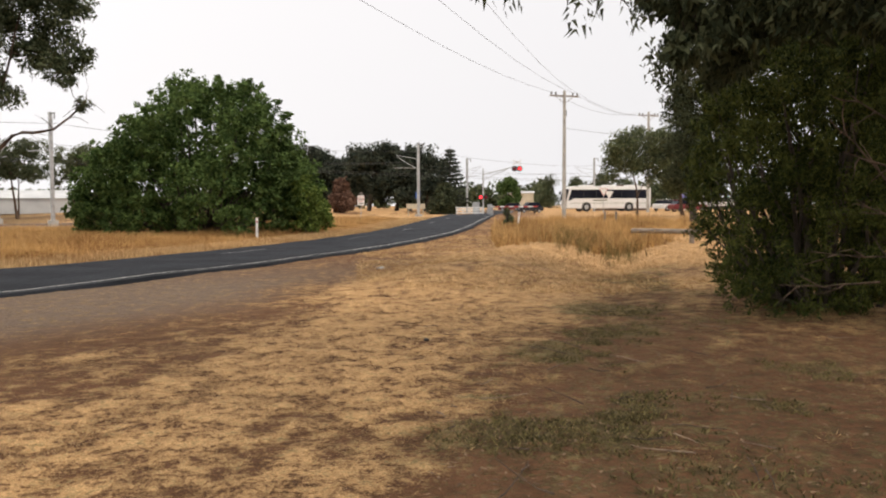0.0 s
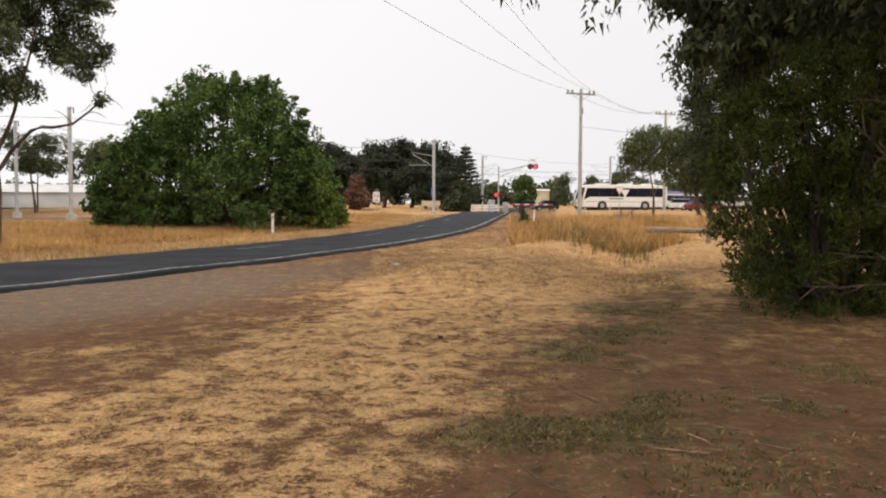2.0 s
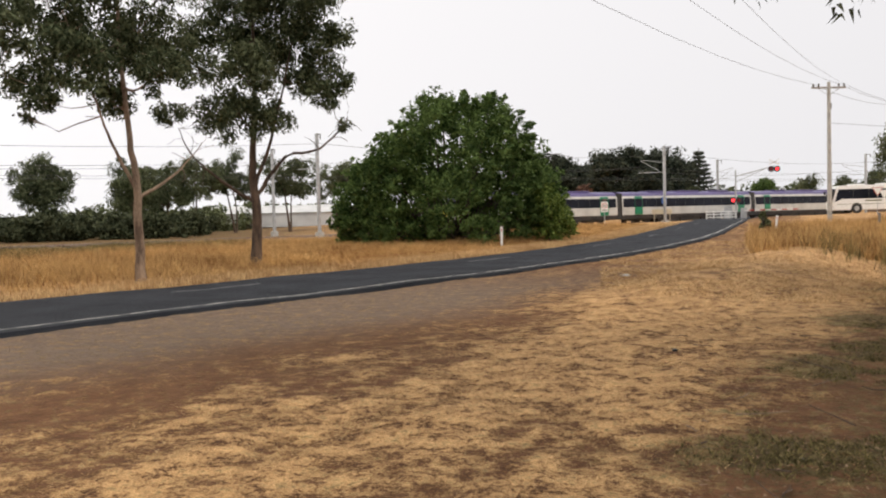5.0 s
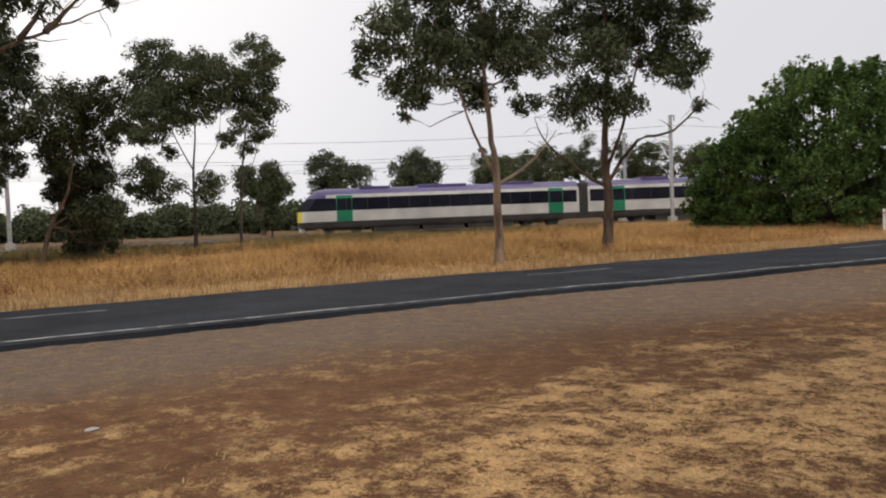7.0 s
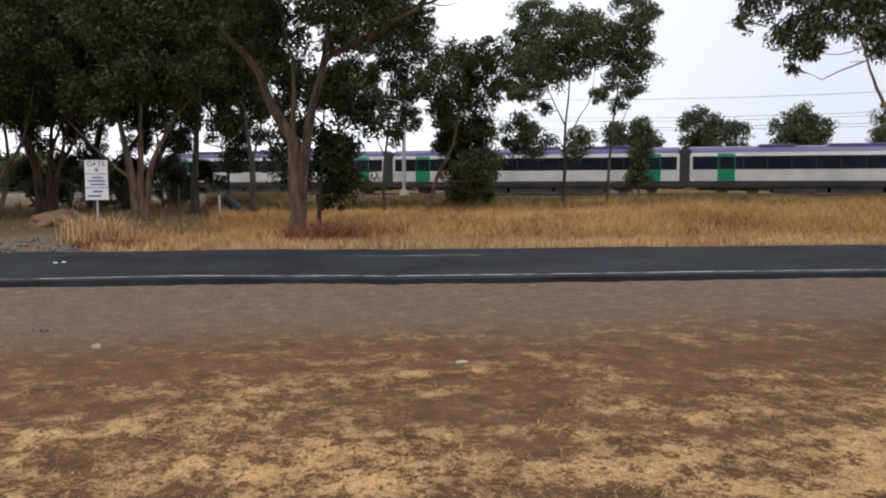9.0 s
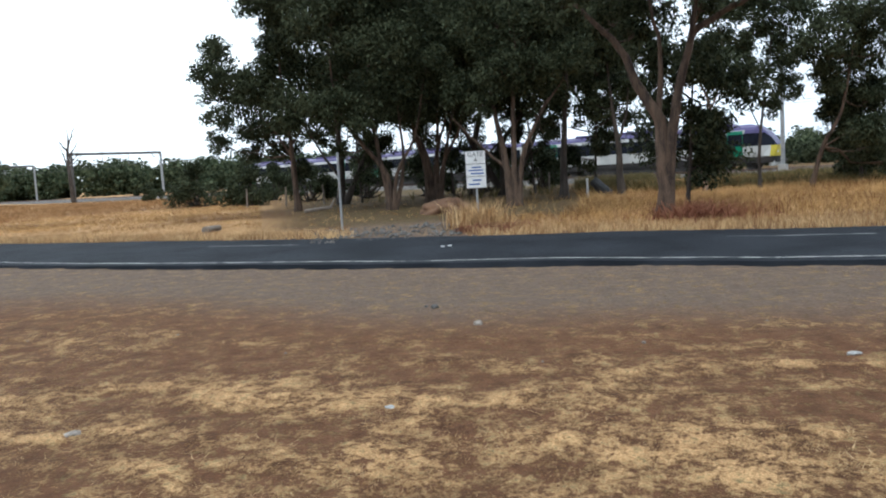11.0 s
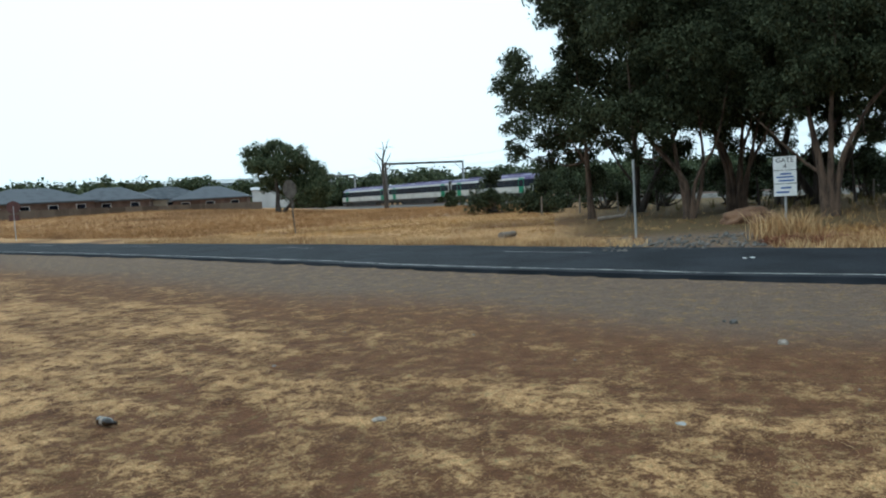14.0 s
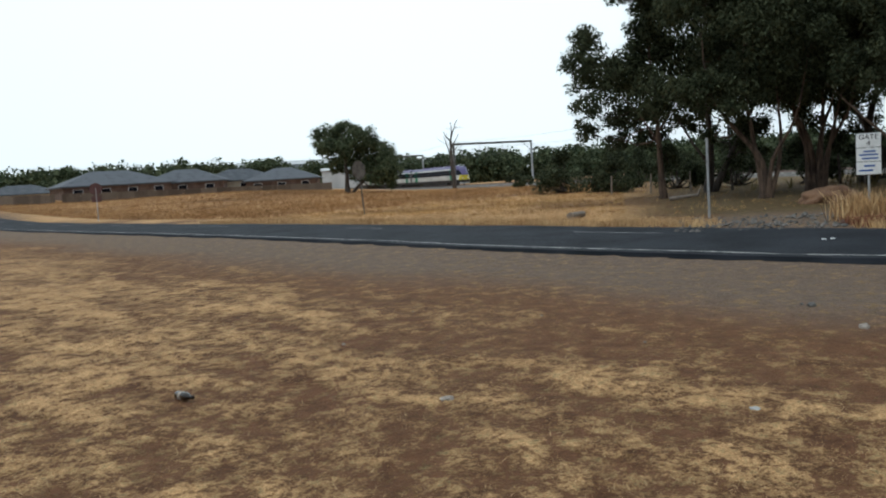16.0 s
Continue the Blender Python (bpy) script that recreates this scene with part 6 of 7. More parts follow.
lobed_tree("dense gum tree behind leaning pale trunks", 98.5, 47, [(-2.6, 14.4, 1.55), (-2.8, 11.8, 1.52), (-2.7, 9.8, 1.17), (-2.8, 7.7, 1.1), (-3.1, 5.4, 1.49), (-0.7, 14.4, 1.39), (-0.6, 11.6, 1.36), (-0.5, 9.5, 1.23), (-0.3, 7.4, 1.13), (-0.4, 5.5, 1.26), (1.6, 13.7, 1.26), (1.4, 11.9, 1.2), (1.5, 9.5, 1.04), (1.2, 7.4, 1.1), (2, 5.1, 1.36), (3.6, 14, 1.33), (3.8, 11.9, 1.46), (4.3, 9, 1.1), (3.7, 7, 1.23), (4.2, 4.9, 1.33)],
    [[(0, -0.15), (0.2, 2.7), (0.1, 5.9), (0.6, 10.3)], [(0.2, -0.15), (2, 3.6), (3.7, 7.3)], [(0.1, 1.4), (-1.5, 4.1), (-2.4, 6.7)]], 0.26, 0.19, M_BARK_DARK, M_GUM_DARK, 69, group="old gums in the grove")
lobed_tree("dense gum tree over the shaded gravel entrance", 87, 47, [(-6.4, 12.3, 1.62), (-6.1, 10.4, 1.55), (-6.2, 8.4, 1.59), (-6.8, 6, 1.39), (-4.4, 12, 1.59), (-4.5, 10.1, 1.33), (-4.5, 8.4, 1.65), (-4.8, 6.4, 1.26), (-2.7, 12.8, 1.39), (-2.3, 10.2, 1.36), (-2.4, 8.6, 1.72), (-2.5, 6.3, 1.55), (-0.7, 12.9, 1.75), (-0.6, 10.2, 1.65), (-0.4, 8.6, 1.72), (-0.8, 6.4, 1.68), (1.6, 12.8, 1.26), (1.4, 10.6, 1.68), (1.3, 8.3, 1.65), (1.8, 6.5, 1.72), (3.6, 13.4, 1.26), (3.6, 10.9, 1.46), (3.7, 8.8, 1.46), (3.6, 5.9, 1.49)],
    [[(0, -0.15), (-0.1, 2.4), (-0.4, 5.1), (-0.6, 9.2)], [(0.1, -0.15), (1.8, 3.3), (3.3, 6.7)], [(-0.1, -0.15), (-2.1, 3.6), (-4.4, 6.4)]], 0.3, 0.2, M_BARK_DARK, M_GUM_DARK, 70, group="old gums in the grove")
for k, (az, r, h, sp) in enumerate(((74.8, 26.5, 5.2, 1.5), (64.4, 41, 4.4, 1.6), (80.9, 44, 7.0, 2.4), (85.0, 48, 8.0, 2.8), (90.6, 50, 8.0, 3.0), (97.0, 48, 7.5, 3.0))):
    gum("young dark gum sapling under taller trees", az, r, h, sp, 171 + k, 0.07, 0.2, 1, 10, 90, 0.16, 0.7, M_BARK_DARK, M_GUM_DARK, group="saplings in the grove", low=0.2)
for k, (az, r, w, h) in enumerate(((108.0, 60, 4.5, 3.2), (104.5, 55, 4, 3.0), (64.5, 44, 2.4, 2.6), (111.0, 95, 5, 2.0), (92.5, 54, 5, 3.0), (100.6, 57, 5, 2.6), (96.6, 56, 6, 3.0), (88.6, 55, 6, 3.2), (84.6, 54, 5, 3.0), (103.0, 66, 6, 3.0))):
    shrub("small dark shrub in the dry grass", az, r, w, h, 71 + k, 6000, 0.14, M_GUM_DARK, None, 14, name="shrub", group="shrubs in the verge")
shrub("small green weedy bush beside a guide post", -4.5, 53, 1.0, 1.5, 77, 1500, 0.09, M_OLIVE, None, 8, name="weed_bush")
# the tree and shrub over the shady side of the verge
rng = np.random.RandomState(81)
CANOPY = [(rng.uniform(-6.2, 3.5), rng.uniform(7.2, 11.0), rng.uniform(1.0, 1.5), rng.uniform(-6.5, 6.0)) for k in range(44)]
SPRAYS = [(-6.4, 3.8, 0.3, -2.4), (-6.4, 3.3, 0.2, -2.5), (-6.2, 3.4, 0.32, -2.3), (-5.9, 3.7, 0.4, -2.1), (-5.4, 3.7, 0.4, -2.1), (-5, 3.7, 0.4, -2), (-6.4, 3.1, 0.2, -1.8), (-6.1, 3.4, 0.35, -1.6), (-4.3, 3.5, 0.5, -2.2), (-6.6, 3.9, 0.14, -2.6)]
HANGING = lobed_tree("tall gum tree with long hanging leafy branches", -58, 9.5, CANOPY + SPRAYS,
    [[(0, -0.15), (0, 2.5), (-0.3, 5), (-0.4, 9.5)], [(-0.1, 4, 0), (-2, 6, -1.5), (-3.5, 8.5, -3)], [(-0.2, 4.5, 0), (0.8, 7, 2.5), (-1, 9, 4.5)], [(-0.2, 5, 0), (-3, 6.2, -1), (-5.2, 5.2, -2), (-6.3, 4.3, -2.3)], [(-0.1, 4.2, 0), (1.8, 6.5, -1.5), (3, 8.5, -2.5)]],
    0.36, 0.12, M_BARK, M_GUM_DARK, 81, group="roadside gum trees", droop=0.92, dense=1.5)
gum("tall gum tree hanging over a dark shrub", -27.5, 22, 14, 5.2, 88, 0.3, 0.3, 2, 12, 190, 0.16, 1.1, M_BARK, M_GUM_DARK, droop=0.9, low=0.1)


def hanging_branch(th, points, seed):
    """A long thin limb with sprays of hanging leaves, part of a tree."""
    rng = np.random.RandomState(seed)
    back = th.matrix_basis.inverted()
    pts = [back @ Vector(p) for p in points]
    V, F, cs, rs = [], [], [], []
    path = [a.lerp(b, k / 5) for a, b in zip(pts[:-1], pts[1:]) for k in range(5)] + [pts[-1]]
    tube(path, list(np.linspace(0.07, 0.01, len(path))), 6, V, F)
    for p in path[4:]:
        for j in range(3):
            q = p + Vector(rng.normal(size=3)) * 0.35 - Vector((0, 0, 0.25 * rng.rand()))
            tube([p, q], [0.012, 0.004], 4, V, F)
            cs.append(tuple(q))
            rs.append(0.16 + 0.12 * rng.rand())
    mesh_obj("limb", V, F, M_BARK_DARK, th)
    v, f = leaf_cloud(rng, cs, rs, 34, 0.12, 0.95, 0.17, 1.2)
    quad_mesh("leaf_spray", v, f, M_GUM_DARK, th)


hanging_branch(HANGING, [(7.6, 5.4, 6.1), (4.6, 7.6, 5.8), (2.2, 9.0, 4.7), (0.7, 9.6, 4.52)], 90)
hanging_branch(HANGING, [(7.6, 5.4, 6.2), (6.0, 9.0, 5.8), (4.4, 11.6, 5.5), (3.0, 12.6, 5.15)], 93)
lobed_bush("tall dense dark green shrub over bare dry twigs", -23.7, 14, [(-1, 0.6, 0.37), (-1.3, 1.2, 0.33), (-1.5, 1.8, 0.35), (-1.5, 2.3, 0.31), (-1.3, 2.7, 0.42), (-1.3, 3.3, 0.37), (-0.7, 0.3, 0.4), (-0.2, 0.5, 0.6), (-0.6, 1.3, 0.6), (-0.7, 2.2, 0.6), (-0.7, 3, 0.6), (-0.2, 3.6, 0.69), (0, 2.6, 0.73), (0, 1.6, 0.73), (0.6, 0.5, 0.6), (0.8, 1.5, 0.77), (0.6, 2.5, 0.77), (0.6, 3.4, 0.77), (1, 4.1, 0.77), (0.2, 4.2, 0.64), (1.3, 2.7, 0.87), (1.4, 1, 0.87), (1.6, 3.8, 0.87), (1.9, 2.1, 0.96)],
    [], 1.9, 0.075, M_DARK_BUSH, 82, name="dark_shrub", fine=True)


def bare_limbs():
    """Pale dead limbs that show before the dark leaves."""
    rng = np.random.RandomState(89)
    th = bpy.data.objects["dark_shrub"]
    for x0, z0, x1, z1 in ((1.3, 2.4, 0.45, 3.1), (1.4, 0.85, 0.1, 1.25), (1.3, 2.0, 0.4, 1.8), (1.1, 1.6, 0.2, 2.6), (1.5, 3.3, 0.9, 3.9), (0.9, 0.6, -0.3, 0.5), (1.3, 1.3, 0.5, 1.5)):
        V, F = [], []
        d = Vector((x1 - x0, -0.2, z1 - z0))
        p, _ = branch(rng, Vector((x0, -2.35, z0)), d, d.length, 0.016, 0.005, 9, 0.11, 0.01, V, F, 6)
        for i in (3, 5, 7):
            branch(rng, p[i], d.normalized() + Vector((0, -0.3, 0.5 * rng.normal())), d.length * 0.35, 0.012, 0.003, 5, 0.18, 0.03, V, F, 4)
        mesh_obj("limb", V, F, M_BARK, th, True)


bare_limbs()
lobed_tree("grey-green spreading tree before the coach", -13.3, 80, [(-1.5, 7.1, 1.54), (0.1, 7.6, 1.43), (1.6, 7.1, 1.43), (-2, 5.4, 1.1), (-0.4, 5.6, 1.49), (1.1, 5.1, 1.49), (2.7, 6.1, 1.27), (2.9, 4.6, 1.1), (2.2, 7.8, 0.99), (-2.3, 4.3, 0.61)],
    [[(0, -0.15), (0, 2.5), (-0.5, 4.9), (-1.2, 6.6)], [(0, 2.3), (1.1, 4.9), (1.7, 6.8)]], 0.14, 0.26, M_BARK, M_OLIVE, 84)
lobed_tree("dark gum tree beyond the log barrier", -17, 58, [(-1.1, 8.3, 1.08), (-0.5, 6.8, 1.28), (-1.2, 5.4, 1.08), (-0.1, 4.3, 1.36), (-0.5, 9.1, 1.08), (-1.1, 3.6, 0.8), (0.7, 7, 1.96), (0.9, 3.9, 1.96), (1, 9.6, 1.96)],
    [[(0, -0.15), (-0.3, 3.6), (-0.6, 6.6), (-0.7, 8.9)]], 0.25, 0.22, M_BARK_DARK, M_GUM_DARK, 83)
gum("grey-green tree beside the parked cars", -16.3, 84, 8.2, 2.2, 85, 0.18, 0.25, 2, 8, 90, 0.24, 0.95, M_BARK, M_OLIVE)
# lone trees on the paddock side
lobed_tree("lone dark rounded gum tree by the railway", 123, 120, [(-2.6, 8.7, 1.74), (0.1, 9.4, 1.82), (2.6, 8.4, 1.74), (-1.7, 6.7, 1.82), (1, 6.6, 2.15), (3.7, 6.7, 1.74), (5.7, 5.5, 1.82), (6.4, 3.5, 1.49), (-0.9, 4.4, 1.32), (2.5, 3.9, 2.15), (4.6, 2.9, 1.82), (-3.1, 7.1, 0.99), (6.3, 2, 1.24)],
    [[(0.1, -0.15), (0.1, 3.8), (-0.2, 7), (-0.2, 8.7)], [(0.1, 3), (2, 5.4), (3.3, 6.8)], [(0.3, -0.15), (3.1, 2.7), (5.2, 4.4)]], 0.4, 0.34, M_BARK_DARK, M_GUM, 86, dense=1.5)
# flat-topped trees beyond the railway
for k, (az, r, h, sp) in enumerate(((37.0, 118, 8.8, 3.6), (33.6, 125, 9.6, 4.0), (31.0, 128, 10.2, 4.2), (27.4, 122, 9.6, 4.0), (24.4, 126, 9.4, 3.8), (35.6, 130, 8.0, 3.6), (53.4, 90, 7.2, 2.0))):
    gum("umbrella-shaped tree beyond the railway", az, r, h, sp * 1.0, 91 + k, 0.17, 0.55, 2, 9, 42, 0.3, 0.9, M_BARK, (M_GUM, M_OLIVE)[k % 3 == 1], low=0.1, group="trees beyond the railway")


lobed_tree("umbrella-shaped tree beyond the railway", 48, 112, [(-2, 9, 1.7), (0, 8.2, 1.62), (-3.4, 8.2, 1.23), (2.8, 7.2, 1.39), (-0.2, 7, 1.31), (1.7, 7.6, 1.31), (-1.8, 6.7, 1.7), (0.0, 5.9, 1.62), (-3.1, 5.9, 1.23), (2.5, 4.9, 1.39), (-0.2, 4.7, 1.31)],
    [[(0, 4.1), (-0.3, 6.2), (-1.3, 8.1)], [(-0.1, 5.4), (1.7, 6.6), (2.7, 7.2)]], 0.3, 0.32, M_BARK, M_GUM, 91, group="trees beyond the railway")
lobed_tree("umbrella-shaped tree beyond the railway", 42.8, 110, [(-0.2, 8.5, 1.82), (1.9, 7.7, 1.52), (-2.3, 7.7, 1.29), (0.7, 6.7, 1.59), (-1.2, 6.7, 1.21), (2.6, 6.6, 0.91), (-0.2, 6.2, 1.82), (1.7, 5.4, 1.52), (-2.1, 5.4, 1.29), (0.6, 4.4, 1.59), (-1.1, 4.4, 1.21)],
    [[(0, 4), (0.1, 5.9), (-0.4, 7.6)], [(0.1, 5.3), (1.4, 6.8), (1.9, 7.7)]], 0.3, 0.32, M_BARK, M_GUM, 92, group="trees beyond the railway")
lobed_tree("umbrella-shaped tree beyond the railway", 37.5, 114, [(0, 7.2, 1.57), (1.8, 8.1, 1.18), (-1.6, 6.5, 1.26), (1.1, 6.4, 1.26), (0.0, 4.9, 1.57), (1.6, 5.8, 1.18), (-1.4, 4.2, 1.26), (1.0, 4.1, 1.26)],
    [[(0, 3.6), (0.1, 5.8), (0.1, 7.4)]], 0.25, 0.32, M_BARK, M_OLIVE, 93, group="trees beyond the railway")


def conifer(az, r, h, w, seed, label, group=""):
    rng = np.random.RandomState(seed)
    th = empty("conifer", Matrix.Translation(place(az, r)), label, "tree", group)
    V, F, cs, rs = [], [], [], []
    tube([Vector((0, 0, -0.2)), Vector((0, 0, h * 0.5)), Vector((0, 0, h))], [0.3, 0.2, 0.03], 7, V, F)
    tiers = int(h / 0.75)
    for k in range(tiers):
        z = h * (0.12 + 0.86 * k / tiers)
        reach = w / 2 * (1 - (k / tiers)) ** 0.75 * (0.8 + 0.35 * rng.rand())
        for j in range(7):
            a = j * 0.9 + k * 0.5 + rng.rand() * 0.4
            tip = Vector((math.cos(a) * reach, math.sin(a) * reach, z + 0.15 * reach))
            tube([Vector((0, 0, z)), tip], [0.05, 0.012], 4, V, F)
            for q in (0.45, 0.72, 1.0):
                cs.append(tuple(Vector((0, 0, z)).lerp(tip, q)))
                rs.append(0.28 + 0.22 * q * min(1, reach / 2))
    mesh_obj("trunk", V, F, M_BARK_DARK, th)
    v, f = leaf_cloud(rng, cs, rs, 34, 0.3, 0.1, 0.3, 0.45)
    quad_mesh("crown", v, f, M_CONIFER, th)


conifer(-0.5, 128, 10.5, 5.6, 101, "dark tiered conifer beyond the railway")
for k, (az, r, h, w) in enumerate(((10.4, 140, 10.4, 8), (8.0, 146, 10.6, 6), (5.2, 138, 9.8, 9), (3.3, 142, 9.4, 9), (1.2, 140, 8.0, 7), (6.4, 150, 8.6, 6), (2.2, 136, 6.5, 6))):
    gum("dark spreading cypress tree with layered branches", az, r, h, w / 2, 111 + k, 0.35, 0.18, 2, 11, 45, 0.5, 1.35, M_BARK_DARK, M_CONIFER, group="dark cypresses", droop=0.1, name="cypress")
for k, (az, r, h, w, mt) in enumerate(((-4.6, 165, 6.8, 5.5, M_BUSH), (-7.4, 230, 9.0, 8, M_GUM), (-9.2, 235, 8.5, 9, M_GUM), (7.0, 120, 4.6, 4.5, M_DRY_BROWN), (9.3, 118, 4.0, 4.5, M_DRY_BROWN), (0.0, 118, 4.4, 5, M_GUM_DARK), (-11, 190, 8, 8, M_GUM))):
    shrub("rounded garden tree beyond the crossing", az, r, w, h, 121 + k, 6000, 0.34, mt, None, 20, name="garden_tree", category="tree", group="garden trees")


def dead_tree(az, r, h):
    rng = np.random.RandomState(131)
    th = empty("dead_tree", Matrix.Translation(place(az, r)), "bare dead tree with broken forked limbs", "tree")
    V, F = [], []
    p, d = branch(rng, Vector((0, 0, -0.2)), Vector((0.05, 0, 1)), h * 0.75, 0.36, 0.2, 8, 0.05, 0.02, V, F, 8)
    for i, a, ln, e in ((5, 200, 5.0, 0.9), (8, 20, 3.6, 1.6), (8, 160, 3.0, 2.2), (7, 60, 2.4, 1.2), (6, 100, 2.2, 0.8), (8, 300, 2.4, 1.0)):
        a = radians(a + az - 90)
        q, _ = branch(rng, p[i], Vector((math.cos(a), math.sin(a), e)), ln, 0.15, 0.04, 5, 0.16, 0.03, V, F, 6)
        branch(rng, q[3], Vector((math.cos(a + 0.9), math.sin(a + 0.9), 0.8)), ln * 0.4, 0.05, 0.015, 4, 0.2, 0.05, V, F, 4)
    mesh_obj("trunk", V, F, M_BARK_DARK, th, True)


dead_tree(115.55, 128, 10.2)


def far_woods(name, label, az0, az1, r0, r1, h0, h1, seed, n, material, leaf=0.9):
    """A belt of distant trees, more than anyone could count."""
    rng = np.random.RandomState(seed)
    cs, rs = [], []
    for k in range(n):
        az, r = az0 + (az1 - az0) * rng.rand(), r0 + (r1 - r0) * rng.rand()
        h = h0 + (h1 - h0) * rng.rand()
        b = place(az, r)
        for j in range(7):
            rad = h * (0.2 + 0.1 * rng.rand())
            cs.append((b.x + rng.normal() * h * 0.22, b.y + rng.normal() * h * 0.22, b.z + max(rad * 0.6, h * (0.15 + 0.75 * rng.rand()) - rad * 0.4)))
            rs.append(rad)
    v, f = leaf_cloud(rng, cs, rs, 60, leaf, 0.2, 0.5, 0.85)
    return tagged(quad_mesh(name, v, f, material), label, "woodland", kind="stuff")


far_woods("far_woods", "dark belt of distant trees on a low rise", 92, 121, 225, 255, 8, 10.5, 141, 170, M_GUM, 0.8)
far_woods("far_woods", "dark belt of distant trees behind the houses", 119, 156, 235, 270, 7.5, 10, 142, 340, M_GUM, 0.8)
far_woods("far_woods", "low dark scrub beyond the railway", 48, 98, 140, 190, 2.5, 6, 143, 330, M_GUM, 0.5)
far_woods("low_scrub", "low dark scrub close behind the railway", 47, 103, 100, 130, 1.2, 3.2, 148, 300, M_GUM_DARK, 0.35)
far_woods("low_scrub", "low dark scrub beyond the railway paddock", 33, 49, 96, 132, 1.5, 3.6, 149, 170, M_GUM_DARK, 0.35)
far_woods("far_woods", "pale scrubby trees before a far shed", 30.5, 42, 138, 162, 3.5, 6.5, 147, 26, M_OLIVE, 0.5)
far_woods("far_woods", "grey-green distant tree belt", 12, 50, 230, 290, 4, 7, 144, 120, M_OLIVE, 0.8)
far_woods("far_woods", "distant trees beyond the town", -24, 12, 260, 330, 6, 11, 145, 90, M_GUM, 0.9)
far_woods("far_woods", "distant trees all round the paddocks", 152, 330, 300, 360, 7, 12, 146, 120, M_GUM_DARK, 1.5)

# ---- small things in the verge ----
def mound(name, label, az, r, w, h, mt, seed, cat):
    rng = np.random.RandomState(seed)
    bm = B()
    bmesh.ops.create_icosphere(bm, subdivisions=4, radius=1)
    for v in bm.verts:
        k = 1 + 0.3 * noise.noise(v.co * 2.1 + Vector((seed, 0, 0))) + 0.12 * noise.noise(v.co * 7)
        v.co = Vector((v.co.x * w / 2 * k, v.co.y * w / 2.6 * k, v.co.z * h * k))
    o = tagged(part(name, bm, mt, None, "", True), label, cat)
    o.location = place(az, r)
    return o


def drive_stones():
    """Coarse grey stones spread over the mouth of the gravel entrance."""
    rng = np.random.RandomState(17)
    V, F = [], []
    for k in range(420):
        az, r = 90.3 + 10.5 * rng.rand(), 19.6 + 5.2 * rng.rand()
        b = place(az, r)
        size = 0.025 + 0.06 * rng.rand() ** 2.5
        i = len(V)
        for dx, dy, dz in ((1, 0, 0), (0, 1, 0), (-1, 0, 0), (0, -1, 0), (0.1, 0.1, 0.8), (0, 0, -0.5)):
            V.append(b + Vector((dx, dy, dz)) * size * (0.7 + 0.6 * rng.rand()) + Vector((0, 0, size * 0.3)))
        for a in range(4):
            F += [(i + a, i + (a + 1) % 4, i + 4), (i + (a + 1) % 4, i + a, i + 5)]
    tagged(mesh_obj("gravel_stones", V, F, M_BALLAST), "coarse grey stones on the gravel entrance", "gravel", kind="stuff")


drive_stones()
mound("earth_mound", "low heap of orange-brown earth under the trees", 91.2, 31, 2.5, 0.5, M_EARTH, 4, "mound")


def stone(az, r, s, mt, seed, label, name="stone", cat="stone", flat=0.6):
    bm = B()
    bmesh.ops.create_icosphere(bm, subdivisions=2, radius=1)
    for v in bm.verts:
        v.co = v.co * (1 + 0.4 * noise.noise(v.co * 1.4 + Vector((seed * 3.1, 0, 0))))
        v.co = Vector((v.co.x * s, v.co.y * s * 0.75, v.co.z * s * flat))
    o = tagged(part(name, bm, mt), label, cat, "loose stones" if cat == "stone" else "litter")
    o.matrix_basis = Matrix.Translation(place(az, r, s * flat * 0.55)) @ Matrix.Rotation(seed, 4, "Z")


stone(89.4, 8.3, 0.055, M_STONE, 1, "pale rounded stone on bare gravel")
stone(92.4, 9.5, 0.05, M_DARK_STEEL, 2, "small dark stone on bare gravel")
stone(93.0, 9.6, 0.03, M_DARK_STEEL, 3, "small dark stone on bare gravel")
stone(96.0, 5.5, 0.045, M_PAPER, 4, "flattened scrap of white litter", "litter", "litter", 0.25)
stone(64.9, 6.9, 0.06, M_PAPER, 5, "flattened scrap of grey-white litter", "litter", "litter", 0.25)
stone(117.0, 5.9, 0.075, M_STONE, 6, "flat pale piece of bark on straw", "litter", "litter", 0.2)
stone(4.4, 20.9, 0.13, M_PAPER, 7, "scrap of pale litter in the straw", "litter", "litter", 0.3)
stone(1.2, 9.6, 0.045, M_BLACK, 8, "small dark crushed can in the straw", "litter", "litter", 0.5)
for k, (az, r, s) in enumerate(((-6.6, 5.6, 0.028), (-1.2, 5.7, 0.025), (-1.9, 6.5, 0.02), (78, 7.2, 0.03), (70, 8.2, 0.025), (103, 7.6, 0.025), (110, 9.2, 0.03), (124, 8.2, 0.03), (104, 6.6, 0.022), (119, 10.0, 0.022), (57, 6.2, 0.02), (85, 6.6, 0.02))):
    stone(az, r, s * 0.7, M_STONE, 20 + k, "small pale pebble on dry ground")


